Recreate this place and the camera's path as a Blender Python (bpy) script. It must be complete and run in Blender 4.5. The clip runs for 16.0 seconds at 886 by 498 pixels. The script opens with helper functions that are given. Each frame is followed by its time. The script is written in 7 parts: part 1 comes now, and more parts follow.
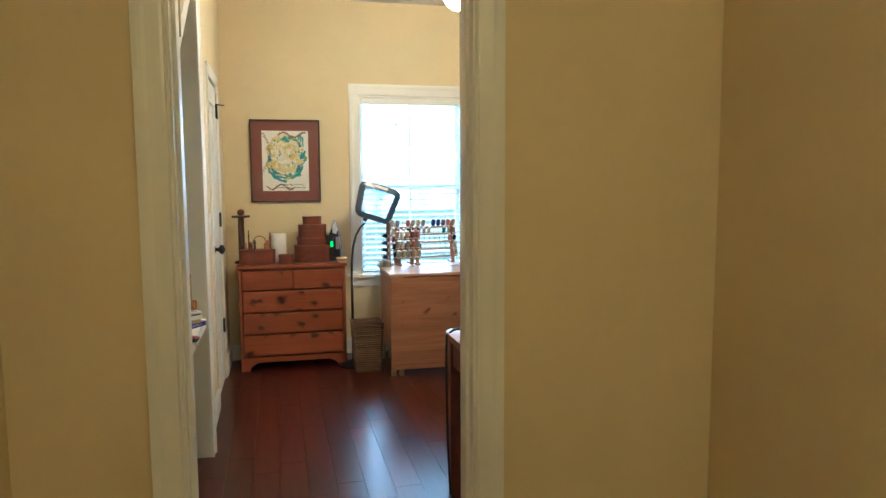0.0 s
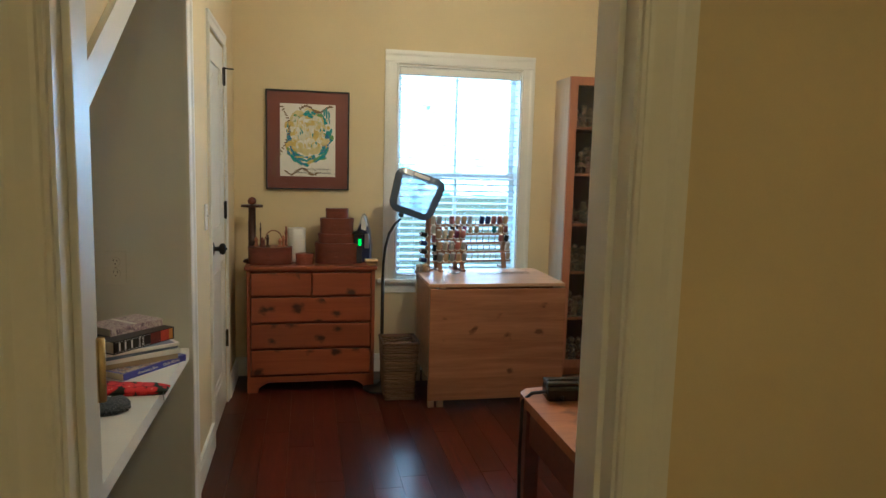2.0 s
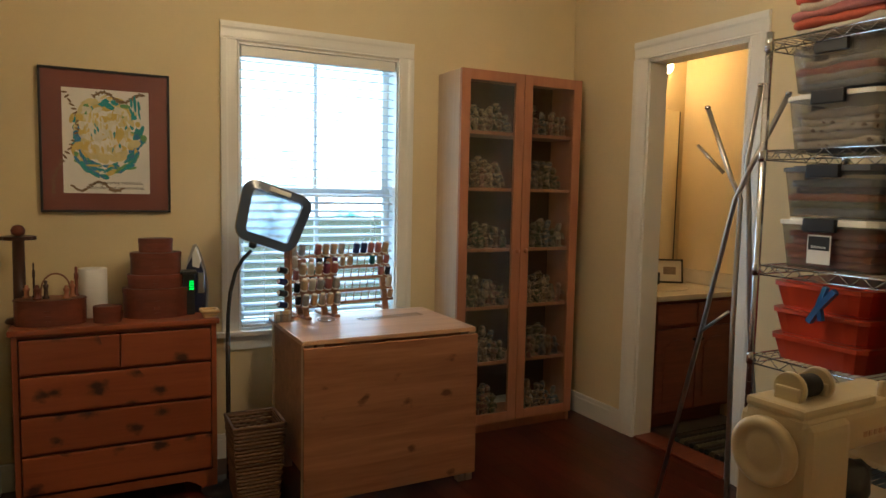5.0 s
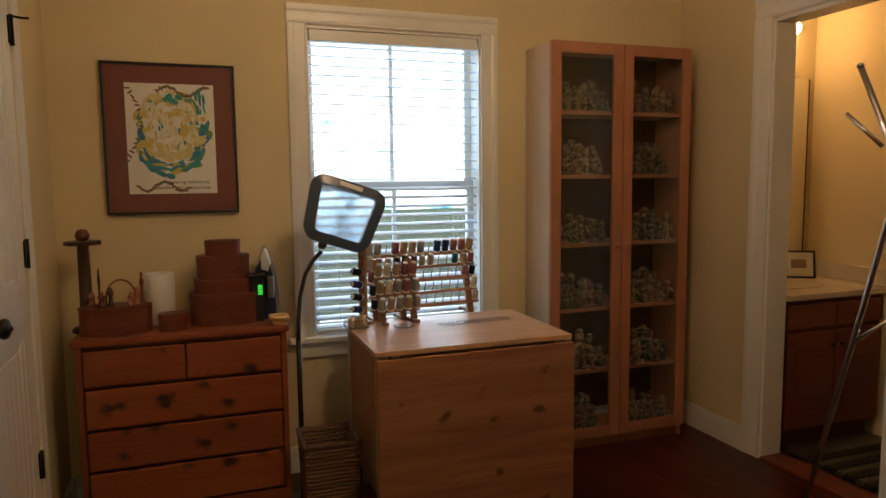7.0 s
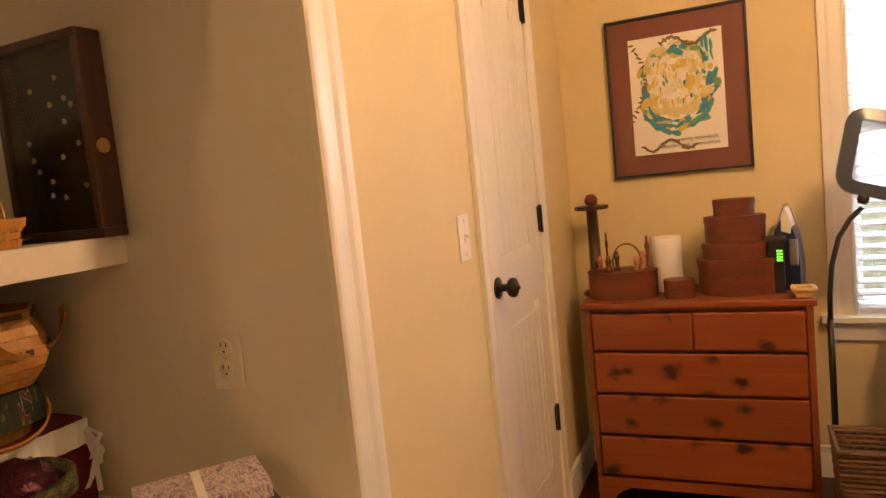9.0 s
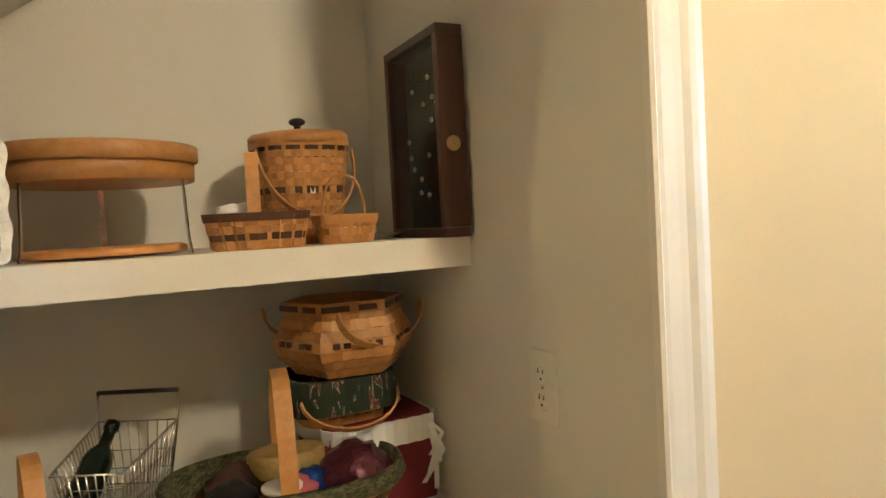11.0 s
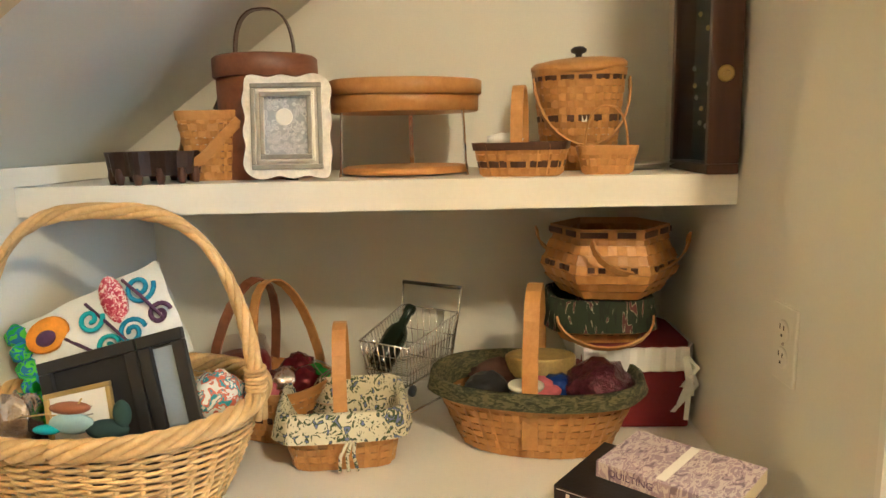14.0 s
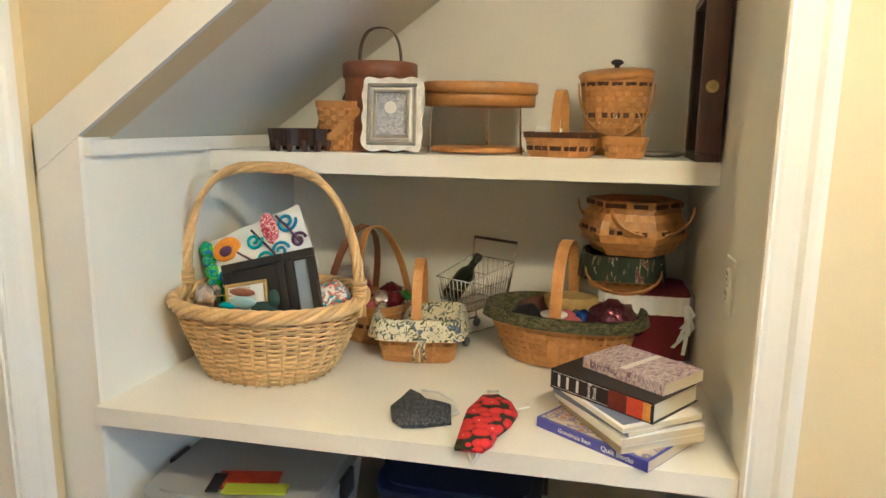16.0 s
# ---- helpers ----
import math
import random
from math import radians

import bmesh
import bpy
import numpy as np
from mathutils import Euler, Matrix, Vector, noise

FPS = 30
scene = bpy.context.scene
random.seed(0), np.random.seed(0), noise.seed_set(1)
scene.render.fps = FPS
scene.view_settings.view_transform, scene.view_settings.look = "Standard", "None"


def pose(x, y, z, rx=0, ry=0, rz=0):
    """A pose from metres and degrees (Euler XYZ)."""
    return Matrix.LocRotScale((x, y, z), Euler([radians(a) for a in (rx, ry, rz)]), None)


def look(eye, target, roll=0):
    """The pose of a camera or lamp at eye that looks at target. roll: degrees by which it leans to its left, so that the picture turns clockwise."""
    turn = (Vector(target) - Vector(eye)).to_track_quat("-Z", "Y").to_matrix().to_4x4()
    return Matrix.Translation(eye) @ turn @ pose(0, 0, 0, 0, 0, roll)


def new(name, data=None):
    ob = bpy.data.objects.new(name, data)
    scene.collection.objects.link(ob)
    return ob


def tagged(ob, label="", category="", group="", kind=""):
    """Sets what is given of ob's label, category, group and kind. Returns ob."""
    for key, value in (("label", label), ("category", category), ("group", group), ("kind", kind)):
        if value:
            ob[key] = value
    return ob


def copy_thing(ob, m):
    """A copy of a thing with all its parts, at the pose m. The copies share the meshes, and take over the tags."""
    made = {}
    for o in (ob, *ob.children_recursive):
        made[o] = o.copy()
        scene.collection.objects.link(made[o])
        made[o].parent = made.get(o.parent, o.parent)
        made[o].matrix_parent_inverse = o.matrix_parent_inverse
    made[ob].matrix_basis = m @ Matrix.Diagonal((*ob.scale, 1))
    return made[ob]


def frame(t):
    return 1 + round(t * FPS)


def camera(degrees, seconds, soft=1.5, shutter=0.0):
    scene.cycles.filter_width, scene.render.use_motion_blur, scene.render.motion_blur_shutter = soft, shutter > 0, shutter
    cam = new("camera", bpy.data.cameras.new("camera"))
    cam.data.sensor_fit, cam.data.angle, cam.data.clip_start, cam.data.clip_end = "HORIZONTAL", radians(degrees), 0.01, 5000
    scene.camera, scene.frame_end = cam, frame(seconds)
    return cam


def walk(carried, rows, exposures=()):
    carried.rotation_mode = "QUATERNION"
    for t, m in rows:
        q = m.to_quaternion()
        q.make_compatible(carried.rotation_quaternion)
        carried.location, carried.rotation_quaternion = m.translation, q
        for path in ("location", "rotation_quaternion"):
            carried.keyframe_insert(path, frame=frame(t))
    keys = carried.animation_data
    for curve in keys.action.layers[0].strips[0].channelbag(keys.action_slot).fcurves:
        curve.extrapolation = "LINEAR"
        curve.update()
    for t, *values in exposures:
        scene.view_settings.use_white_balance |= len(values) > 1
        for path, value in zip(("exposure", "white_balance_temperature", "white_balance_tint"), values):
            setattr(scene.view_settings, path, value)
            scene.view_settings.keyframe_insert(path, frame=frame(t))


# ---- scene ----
cam = camera(66.2, 16.0)
EXPOSURES = [(0, 0.8, 4750, 0), (1, 0.45, 4750, 0), (2, 0.05, 4900, 0), (3, -0.35, 5000, 2), (4.2, -0.36, 5450, 4), (6.5, -0.65, 6500, 14), (7.5, -0.9, 7400, 22), (8, -0.6, 8400, 30), (8.5, 0.1, 9400, 34), (9, 0.62, 8900, 34), (9.5, 0.78, 7500, 22), (10.2, 0.85, 6300, 8), (12.5, 1.5, 5250, 2), (13.5, 1.45, 5900, 5), (14.5, 1.68, 5450, 1), (16, 1.45, 5250, 1)]
PATH = [
    (0, (0.24, 3.641, 1.393), (0.711, 5.574, 1.195), -0.3),
    (0.5, (0.228, 3.834, 1.42), (0.671, 5.768, 1.203), 1.1),
    (1, (0.229, 4.108, 1.415), (0.708, 6.034, 1.191), -0.1),
    (1.5, (0.264, 4.353, 1.385), (0.698, 6.292, 1.158), 0.2),
    (2, (0.307, 4.568, 1.413), (0.701, 6.514, 1.172), 1.5),
    (2.5, (0.279, 4.817, 1.388), (0.736, 6.75, 1.156), 0.3),
    (3, (0.359, 5.014, 1.367), (1.017, 6.889, 1.146), -0.4),
    (3.5, (0.357, 5.141, 1.371), (1.046, 7.01, 1.191), 2.0),
    (4, (0.256, 5.295, 1.383), (1.007, 7.139, 1.196), 1.1),
    (4.2, (0.231, 5.365, 1.371), (1.027, 7.192, 1.199), 1.1),
    (6.5, (0.309, 5.975, 1.368), (1.305, 7.698, 1.168), 0.7),
    (7, (0.421, 5.957, 1.367), (1.086, 7.833, 1.168), -0.6),
    (7.5, (0.47, 6.001, 1.349), (0.678, 7.98, 1.142), -1.5),
    (8, (0.499, 6.017, 1.324), (0.179, 7.981, 1.12), -3.9),
    (8.5, (0.523, 6.092, 1.319), (-0.111, 7.969, 1.048), -3.5),
    (9, (0.517, 6.205, 1.306), (-0.287, 8.026, 1.108), -5.9),
    (9.5, (0.467, 6.33, 1.299), (-0.614, 8.005, 1.148), -9.5),
    (10, (0.51, 6.428, 1.296), (-0.895, 7.846, 1.178), -5.5),
    (10.2, (0.564, 6.435, 1.298), (-0.962, 7.722, 1.181), -4.7),
    (12.3, (0.432, 6.726, 1.301), (-1.549, 6.991, 1.219), -1.7),
    (12.5, (0.442, 6.729, 1.319), (-1.554, 6.793, 1.215), -1.6),
    (13, (0.473, 6.691, 1.326), (-1.519, 6.567, 1.189), -1.1),
    (13.5, (0.552, 6.668, 1.335), (-1.431, 6.571, 1.099), -1.5),
    (14, (0.638, 6.696, 1.343), (-1.333, 6.616, 1.014), -1.3),
    (14.5, (0.74, 6.78, 1.341), (-1.212, 6.623, 0.934), -1.7),
    (15, (0.834, 6.803, 1.33), (-1.106, 6.637, 0.872), -0.3),
    (15.5, (0.97, 6.809, 1.351), (-0.971, 6.573, 0.93), -1.1),
    (16, (1.106, 6.866, 1.351), (-0.818, 6.462, 0.981), 0.8),
]
walk(cam, [(t, look(eye, target, roll)) for t, eye, target, roll in PATH], EXPOSURES)

# ---- world, lights ----
world = bpy.data.worlds.new("world")
scene.world = world
world.use_nodes = True
wn = world.node_tree
sky = wn.nodes.new("ShaderNodeTexSky")
sky.sky_type, sky.sun_disc = "NISHITA", False
sky.sun_elevation, sky.sun_rotation = radians(50), radians(20)
wn.nodes["Background"].inputs[1].default_value = 0.12
wn.links.new(sky.outputs[0], wn.nodes["Background"].inputs[0])

sun = bpy.data.lights.new("sun", "SUN")
sun.energy, sun.angle, sun.color = 2.0, radians(0.6), (1, 0.95, 0.88)
new("sun", sun).matrix_world = look((6, 16, 18), (2, 11, 0))


def lamp(name, kind, where, watts, colour, size=0.1, target=None):
    d = bpy.data.lights.new(name, kind)
    d.energy, d.color = watts, colour
    if kind == "AREA":
        d.shape, d.size = "RECTANGLE", size[0]
        d.size_y = size[1]
    else:
        d.shadow_soft_size = size
    ob = new(name, d)
    ob.matrix_world = look(where, target) if target else pose(*where)
    return ob


WARM = (1.0, 0.76, 0.47)
lamp("window_sky", "AREA", (1.325, 9.33, 1.36), 18, (0.45, 0.73, 1.0), (0.84, 1.4), (1.325, 5, 1.1))


# ---- materials ----
def nodes(name):
    m = bpy.data.materials.new(name)
    m.use_nodes = True
    t = m.node_tree
    return m, t, t.nodes["Principled BSDF"]


def mat(name, colour, rough=0.6, metal=0.0, vary=0.12, scale=9.0, bump=0.08, fine=160.0, rand=0.0, island=False):
    """Paint, cloth, plastic, metal: two scales of tone, a fine relief."""
    m, t, b = nodes(name)
    L = t.links.new
    co = t.nodes.new("ShaderNodeTexCoord")
    n1, n2 = t.nodes.new("ShaderNodeTexNoise"), t.nodes.new("ShaderNodeTexNoise")
    n1.inputs["Scale"].default_value, n2.inputs["Scale"].default_value = scale, fine
    n1.inputs["Detail"].default_value, n2.inputs["Detail"].default_value = 5, 3
    L(co.outputs["Object"], n1.inputs["Vector"])
    L(co.outputs["Object"], n2.inputs["Vector"])
    add = t.nodes.new("ShaderNodeMath")
    add.operation = "MULTIPLY_ADD"
    L(n2.outputs[0], add.inputs[0])
    add.inputs[1].default_value = 0.35
    L(n1.outputs[0], add.inputs[2])
    ramp = t.nodes.new("ShaderNodeMapRange")
    ramp.inputs[1].default_value, ramp.inputs[2].default_value = 0.4, 1.0
    ramp.inputs[3].default_value, ramp.inputs[4].default_value = 1 - vary, 1 + vary
    L(add.outputs[0], ramp.inputs[0])
    hsv = t.nodes.new("ShaderNodeHueSaturation")
    hsv.inputs["Color"].default_value = (*colour, 1)
    value = ramp.outputs[0]
    if rand or island:
        src = t.nodes.new("ShaderNodeNewGeometry" if island else "ShaderNodeObjectInfo").outputs["Random Per Island" if island else "Random"]
        r = t.nodes.new("ShaderNodeMapRange")
        r.inputs[3].default_value, r.inputs[4].default_value = 1 - (rand or 0.2), 1 + (rand or 0.2)
        L(src, r.inputs[0])
        mul = t.nodes.new("ShaderNodeMath")
        mul.operation = "MULTIPLY"
        L(r.outputs[0], mul.inputs[0])
        L(value, mul.inputs[1])
        value = mul.outputs[0]
    L(value, hsv.inputs["Value"])
    L(hsv.outputs[0], b.inputs["Base Color"])
    b.inputs["Roughness"].default_value, b.inputs["Metallic"].default_value = rough, metal
    if bump:
        bp = t.nodes.new("ShaderNodeBump")
        bp.inputs["Strength"].default_value, bp.inputs["Distance"].default_value = bump, 0.004
        L(n2.outputs[0], bp.inputs["Height"])
        L(bp.outputs[0], b.inputs["Normal"])
    return m


def wood(name, light, dark, rough=0.45, axis=0, grain=7.0, knots=None, rand=0.12, island=False, bump=0.06, coat=0.0, gloss=0.5):
    """Timber with its grain along one axis, and knots of their own colour."""
    m, t, b = nodes(name)
    L = t.links.new
    co = t.nodes.new("ShaderNodeTexCoord")
    src = t.nodes.new("ShaderNodeNewGeometry" if island else "ShaderNodeObjectInfo").outputs["Random Per Island" if island else "Random"]
    shift = t.nodes.new("ShaderNodeVectorMath")
    shift.operation = "MULTIPLY_ADD"
    L(src, shift.inputs[0])
    shift.inputs[1].default_value = (3.1, 5.7, 2.3)
    L(co.outputs["Object"], shift.inputs[2])
    mp = t.nodes.new("ShaderNodeMapping")
    s = [grain * 2.2] * 3
    s[axis] = grain * 0.16
    mp.inputs["Scale"].default_value = s
    L(shift.outputs[0], mp.inputs[0])
    n1, n2 = t.nodes.new("ShaderNodeTexNoise"), t.nodes.new("ShaderNodeTexNoise")
    n1.inputs["Scale"].default_value, n1.inputs["Detail"].default_value, n1.inputs["Distortion"].default_value = 1.6, 6, 1.0
    n2.inputs["Scale"].default_value, n2.inputs["Detail"].default_value = 9, 3
    L(mp.outputs[0], n1.inputs[0])
    L(mp.outputs[0], n2.inputs[0])
    mix = t.nodes.new("ShaderNodeMixRGB")
    mix.inputs[1].default_value, mix.inputs[2].default_value = (*light, 1), (*dark, 1)
    add = t.nodes.new("ShaderNodeMath")
    add.operation = "MULTIPLY_ADD"
    L(n2.outputs[0], add.inputs[0])
    add.inputs[1].default_value = 0.4
    L(n1.outputs[0], add.inputs[2])
    r = t.nodes.new("ShaderNodeMapRange")
    r.inputs[1].default_value, r.inputs[2].default_value = 0.45, 0.95
    L(add.outputs[0], r.inputs[0])
    L(r.outputs[0], mix.inputs[0])
    colour = mix.outputs[0]
    if knots:
        vo = t.nodes.new("ShaderNodeTexVoronoi")
        km = t.nodes.new("ShaderNodeMapping")
        ks = [knots[1]] * 3
        ks[axis] = knots[1] * 0.72
        km.inputs["Scale"].default_value = ks
        km.inputs["Rotation"].default_value = (radians(90), 0, 0)
        vo.voronoi_dimensions = "2D"
        L(shift.outputs[0], km.inputs[0])
        L(km.outputs[0], vo.inputs["Vector"])
        vo.inputs["Scale"].default_value = 1.0
        kn = t.nodes.new("ShaderNodeTexNoise")
        kn.inputs["Scale"].default_value, kn.inputs["Detail"].default_value = 3.2, 4
        L(km.outputs[0], kn.inputs["Vector"])
        ragged = t.nodes.new("ShaderNodeMath")
        ragged.operation = "MULTIPLY_ADD"
        L(kn.outputs[0], ragged.inputs[0])
        ragged.inputs[1].default_value = 0.62
        L(vo.outputs["Distance"], ragged.inputs[2])
        kr = t.nodes.new("ShaderNodeMapRange")
        kr.inputs[1].default_value, kr.inputs[2].default_value = knots[2] + 0.31, knots[2] * 0.35 + 0.27
        L(ragged.outputs[0], kr.inputs[0])
        sp = t.nodes.new("ShaderNodeSeparateColor")
        L(vo.outputs["Color"], sp.inputs[0])
        gate = t.nodes.new("ShaderNodeMath")
        gate.operation, gate.inputs[1].default_value = "GREATER_THAN", 0.40
        L(sp.outputs[0], gate.inputs[0])
        both = t.nodes.new("ShaderNodeMath")
        both.operation = "MULTIPLY"
        L(kr.outputs[0], both.inputs[0])
        L(gate.outputs[0], both.inputs[1])
        kmix = t.nodes.new("ShaderNodeMixRGB")
        L(both.outputs[0], kmix.inputs[0])
        L(colour, kmix.inputs[1])
        kmix.inputs[2].default_value = (*knots[0], 1)
        colour = kmix.outputs[0]
    hsv = t.nodes.new("ShaderNodeHueSaturation")
    L(colour, hsv.inputs["Color"])
    rr = t.nodes.new("ShaderNodeMapRange")
    rr.inputs[3].default_value, rr.inputs[4].default_value = 1 - rand, 1 + rand
    L(src, rr.inputs[0])
    L(rr.outputs[0], hsv.inputs["Value"])
    L(hsv.outputs[0], b.inputs["Base Color"])
    b.inputs["Roughness"].default_value = rough
    b.inputs["Coat Weight"].default_value = coat
    b.inputs["Specular IOR Level"].default_value = gloss
    b.inputs["Coat Roughness"].default_value = 0.12
    bp = t.nodes.new("ShaderNodeBump")
    bp.inputs["Strength"].default_value, bp.inputs["Distance"].default_value = bump, 0.003
    L(n2.outputs[0], bp.inputs["Height"])
    L(bp.outputs[0], b.inputs["Normal"])
    return m


def pattern(name, stops, scale, rough=0.85, kind="VORONOI", aspect=(1, 1, 1), bump=0.15):
    """Printed cloth or paper: cells of several colours."""
    m, t, b = nodes(name)
    L = t.links.new
    co, mp = t.nodes.new("ShaderNodeTexCoord"), t.nodes.new("ShaderNodeMapping")
    mp.inputs["Scale"].default_value = [scale * a for a in aspect]
    L(co.outputs["Object"], mp.inputs[0])
    if kind == "VORONOI":
        tx = t.nodes.new("ShaderNodeTexVoronoi")
        tx.inputs["Scale"].default_value = 1
        out = tx.outputs["Distance"]
    else:
        tx = t.nodes.new("ShaderNodeTexNoise")
        tx.inputs["Scale"].default_value, tx.inputs["Detail"].default_value, tx.inputs["Distortion"].default_value = 1, 2, 1.2
        out = tx.outputs[0]
    L(mp.outputs[0], tx.inputs["Vector"])
    ramp = t.nodes.new("ShaderNodeValToRGB")
    ramp.color_ramp.interpolation = "CONSTANT"
    e = ramp.color_ramp.elements
    while len(e) < len(stops):
        e.new(0.5)
    for k, (p, c) in enumerate(stops):
        e[k].position, e[k].color = p, (*c, 1)
    L(out, ramp.inputs[0])
    L(ramp.outputs[0], b.inputs["Base Color"])
    b.inputs["Roughness"].default_value = rough
    n = t.nodes.new("ShaderNodeTexNoise")
    n.inputs["Scale"].default_value = 300
    L(co.outputs["Object"], n.inputs["Vector"])
    bp = t.nodes.new("ShaderNodeBump")
    bp.inputs["Strength"].default_value, bp.inputs["Distance"].default_value = bump, 0.002
    L(n.outputs[0], bp.inputs["Height"])
    L(bp.outputs[0], b.inputs["Normal"])
    return m


def glass(name, colour=(1, 1, 1), rough=0.02, clear=0.92, milk=0.0):
    """Thin glass or clear plastic: see-through with a glossy skin, and a little milk in plastic."""
    m, t, b = nodes(name)
    tr, gl = t.nodes.new("ShaderNodeBsdfTransparent"), t.nodes.new("ShaderNodeBsdfGlossy")
    tr.inputs[0].default_value = (*colour, 1)
    gl.inputs["Roughness"].default_value = rough
    mx = t.nodes.new("ShaderNodeMixShader")
    mx.inputs[0].default_value = clear
    t.links.new(gl.outputs[0], mx.inputs[1])
    t.links.new(tr.outputs[0], mx.inputs[2])
    out = mx.outputs[0]
    if milk:
        b.inputs["Base Color"].default_value = (*colour, 1)
        b.inputs["Roughness"].default_value = rough
        m2 = t.nodes.new("ShaderNodeMixShader")
        m2.inputs[0].default_value = milk
        t.links.new(out, m2.inputs[1])
        t.links.new(b.outputs[0], m2.inputs[2])
        out = m2.outputs[0]
    t.links.new(out, t.nodes["Material Output"].inputs[0])
    return m


def glow(name, colour, strength):
    m, t, b = nodes(name)
    b.inputs["Base Color"].default_value = (*colour, 1)
    b.inputs["Emission Color"].default_value = (*colour, 1)
    b.inputs["Emission Strength"].default_value = strength
    return m


WALL = mat("cream_wall_paint", (0.70, 0.578, 0.345), 0.75, vary=0.05, scale=2.5, bump=0.10, fine=220)
NOOKP = mat("offwhite_nook_paint", (0.74, 0.73, 0.66), 0.6, vary=0.05, scale=3, bump=0.08, fine=200)
WHITE = mat("white_gloss_paint", (0.79, 0.77, 0.71), 0.32, vary=0.04, scale=4, bump=0.04, fine=90)
SHELFW = mat("white_shelf_paint", (0.82, 0.80, 0.74), 0.4, vary=0.05, scale=5, bump=0.05, fine=120)
CEIL = mat("white_ceiling_paint", (0.78, 0.76, 0.70), 0.9, vary=0.04, scale=3, bump=0.15, fine=150)
CHERRY = wood("red_cherry_floor", (0.080, 0.0125, 0.006), (0.034, 0.0055, 0.0035), 0.28, 1, 9, rand=0.34, coat=0.08, bump=0.03, gloss=0.32)
PINE = wood("honey_pine", (0.31, 0.080, 0.028), (0.23, 0.052, 0.018), 0.42, 0, 6, knots=((0.040, 0.009, 0.005), 9.5, 0.27), rand=0.08)
PINEP = wood("honey_pine_frame", (0.29, 0.076, 0.027), (0.22, 0.050, 0.018), 0.42, 0, 6, rand=0.06)
# Same birch as the tabletop, its colour darkened for the shade low down.
BIRCH = wood("shaded_birch", (0.42, 0.195, 0.095), (0.255, 0.105, 0.05), 0.42, 0, 5, knots=((0.13, 0.05, 0.025), 6.5, 0.10), rand=0.05)
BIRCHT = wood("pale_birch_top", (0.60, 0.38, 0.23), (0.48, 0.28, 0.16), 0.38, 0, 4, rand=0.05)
HONEY = wood("light_honey_wood", (0.50, 0.19, 0.06), (0.34, 0.11, 0.03), 0.4, 0, 6, knots=((0.12, 0.035, 0.012), 6.0, 0.14), rand=0.05)
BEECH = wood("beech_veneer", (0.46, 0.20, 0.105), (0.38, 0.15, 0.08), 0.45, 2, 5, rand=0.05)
BEECHS = wood("pale_beech_legs_lit_side", (0.60, 0.46, 0.31), (0.52, 0.38, 0.24), 0.5, 2, 5, rand=0.05)
REDWOOD = wood("red_stained_wood", (0.20, 0.052, 0.028), (0.12, 0.028, 0.016), 0.4, 0, 7, rand=0.1)
CHAIRW = wood("brown_box_wood", (0.26, 0.10, 0.05), (0.17, 0.06, 0.03), 0.45, 0, 8, rand=0.1)
DARKW = wood("dark_walnut_and_shaded_back", (0.075, 0.028, 0.018), (0.04, 0.014, 0.010), 0.35, 2, 7, rand=0.1)
MAPLE = wood("maple_splint", (0.60, 0.31, 0.10), (0.46, 0.21, 0.06), 0.45, 0, 10, rand=0.15, island=True)
MAPLED = wood("brown_splint", (0.10, 0.045, 0.025), (0.06, 0.025, 0.015), 0.5, 0, 10, rand=0.1, island=True)
WICKER = wood("pale_willow", (0.74, 0.51, 0.24), (0.58, 0.36, 0.145), 0.5, 0, 20, rand=0.22, island=True)
BLACK = mat("black_plastic", (0.016, 0.016, 0.019), 0.4, vary=0.2, bump=0.03)
IRON = mat("dark_bronze_metal", (0.030, 0.024, 0.020), 0.35, 0.8, bump=0.04)
BRASS = mat("brass", (0.55, 0.40, 0.16), 0.35, 0.6)
CHROME = mat("chrome", (0.72, 0.72, 0.72), 0.18, 1.0, vary=0.05, bump=0.01)
STEEL = mat("brushed_steel", (0.50, 0.47, 0.43), 0.3, 1.0, vary=0.08, bump=0.05)
PEWTER = mat("pewter", (0.30, 0.29, 0.27), 0.42, 0.5, vary=0.25, scale=30, bump=0.15)
WHITEP = mat("white_plastic", (0.80, 0.78, 0.72), 0.4, vary=0.03, bump=0.02)
CREAMP = mat("cream_enamel", (0.54, 0.43, 0.25), 0.35, vary=0.05, bump=0.02)
PAPER = mat("white_paper", (0.82, 0.80, 0.76), 0.85, vary=0.04, bump=0.05)
PAGES = mat("page_edges", (0.62, 0.54, 0.40), 0.9, vary=0.15, scale=4, bump=0.3, fine=400)
GREY = mat("grey_plastic", (0.10, 0.11, 0.13), 0.45, vary=0.1)
CLEAR = glass("clear_pane", (0.97, 0.99, 1.0), 0.02, 0.95)
CABGLASS = glass("cabinet_glass", (0.93, 0.95, 0.95), 0.08, 0.955)
BIN = glass("clear_bin_plastic", (0.84, 0.83, 0.82), 0.2, 0.93, 0.05)
MIRROR = mat("mirror_silver", (0.85, 0.85, 0.83), 0.02, 1.0, vary=0.0, bump=0)
RAND = random.Random(7)


# ---- mesh building ----
def bm_new():
    return bmesh.new()


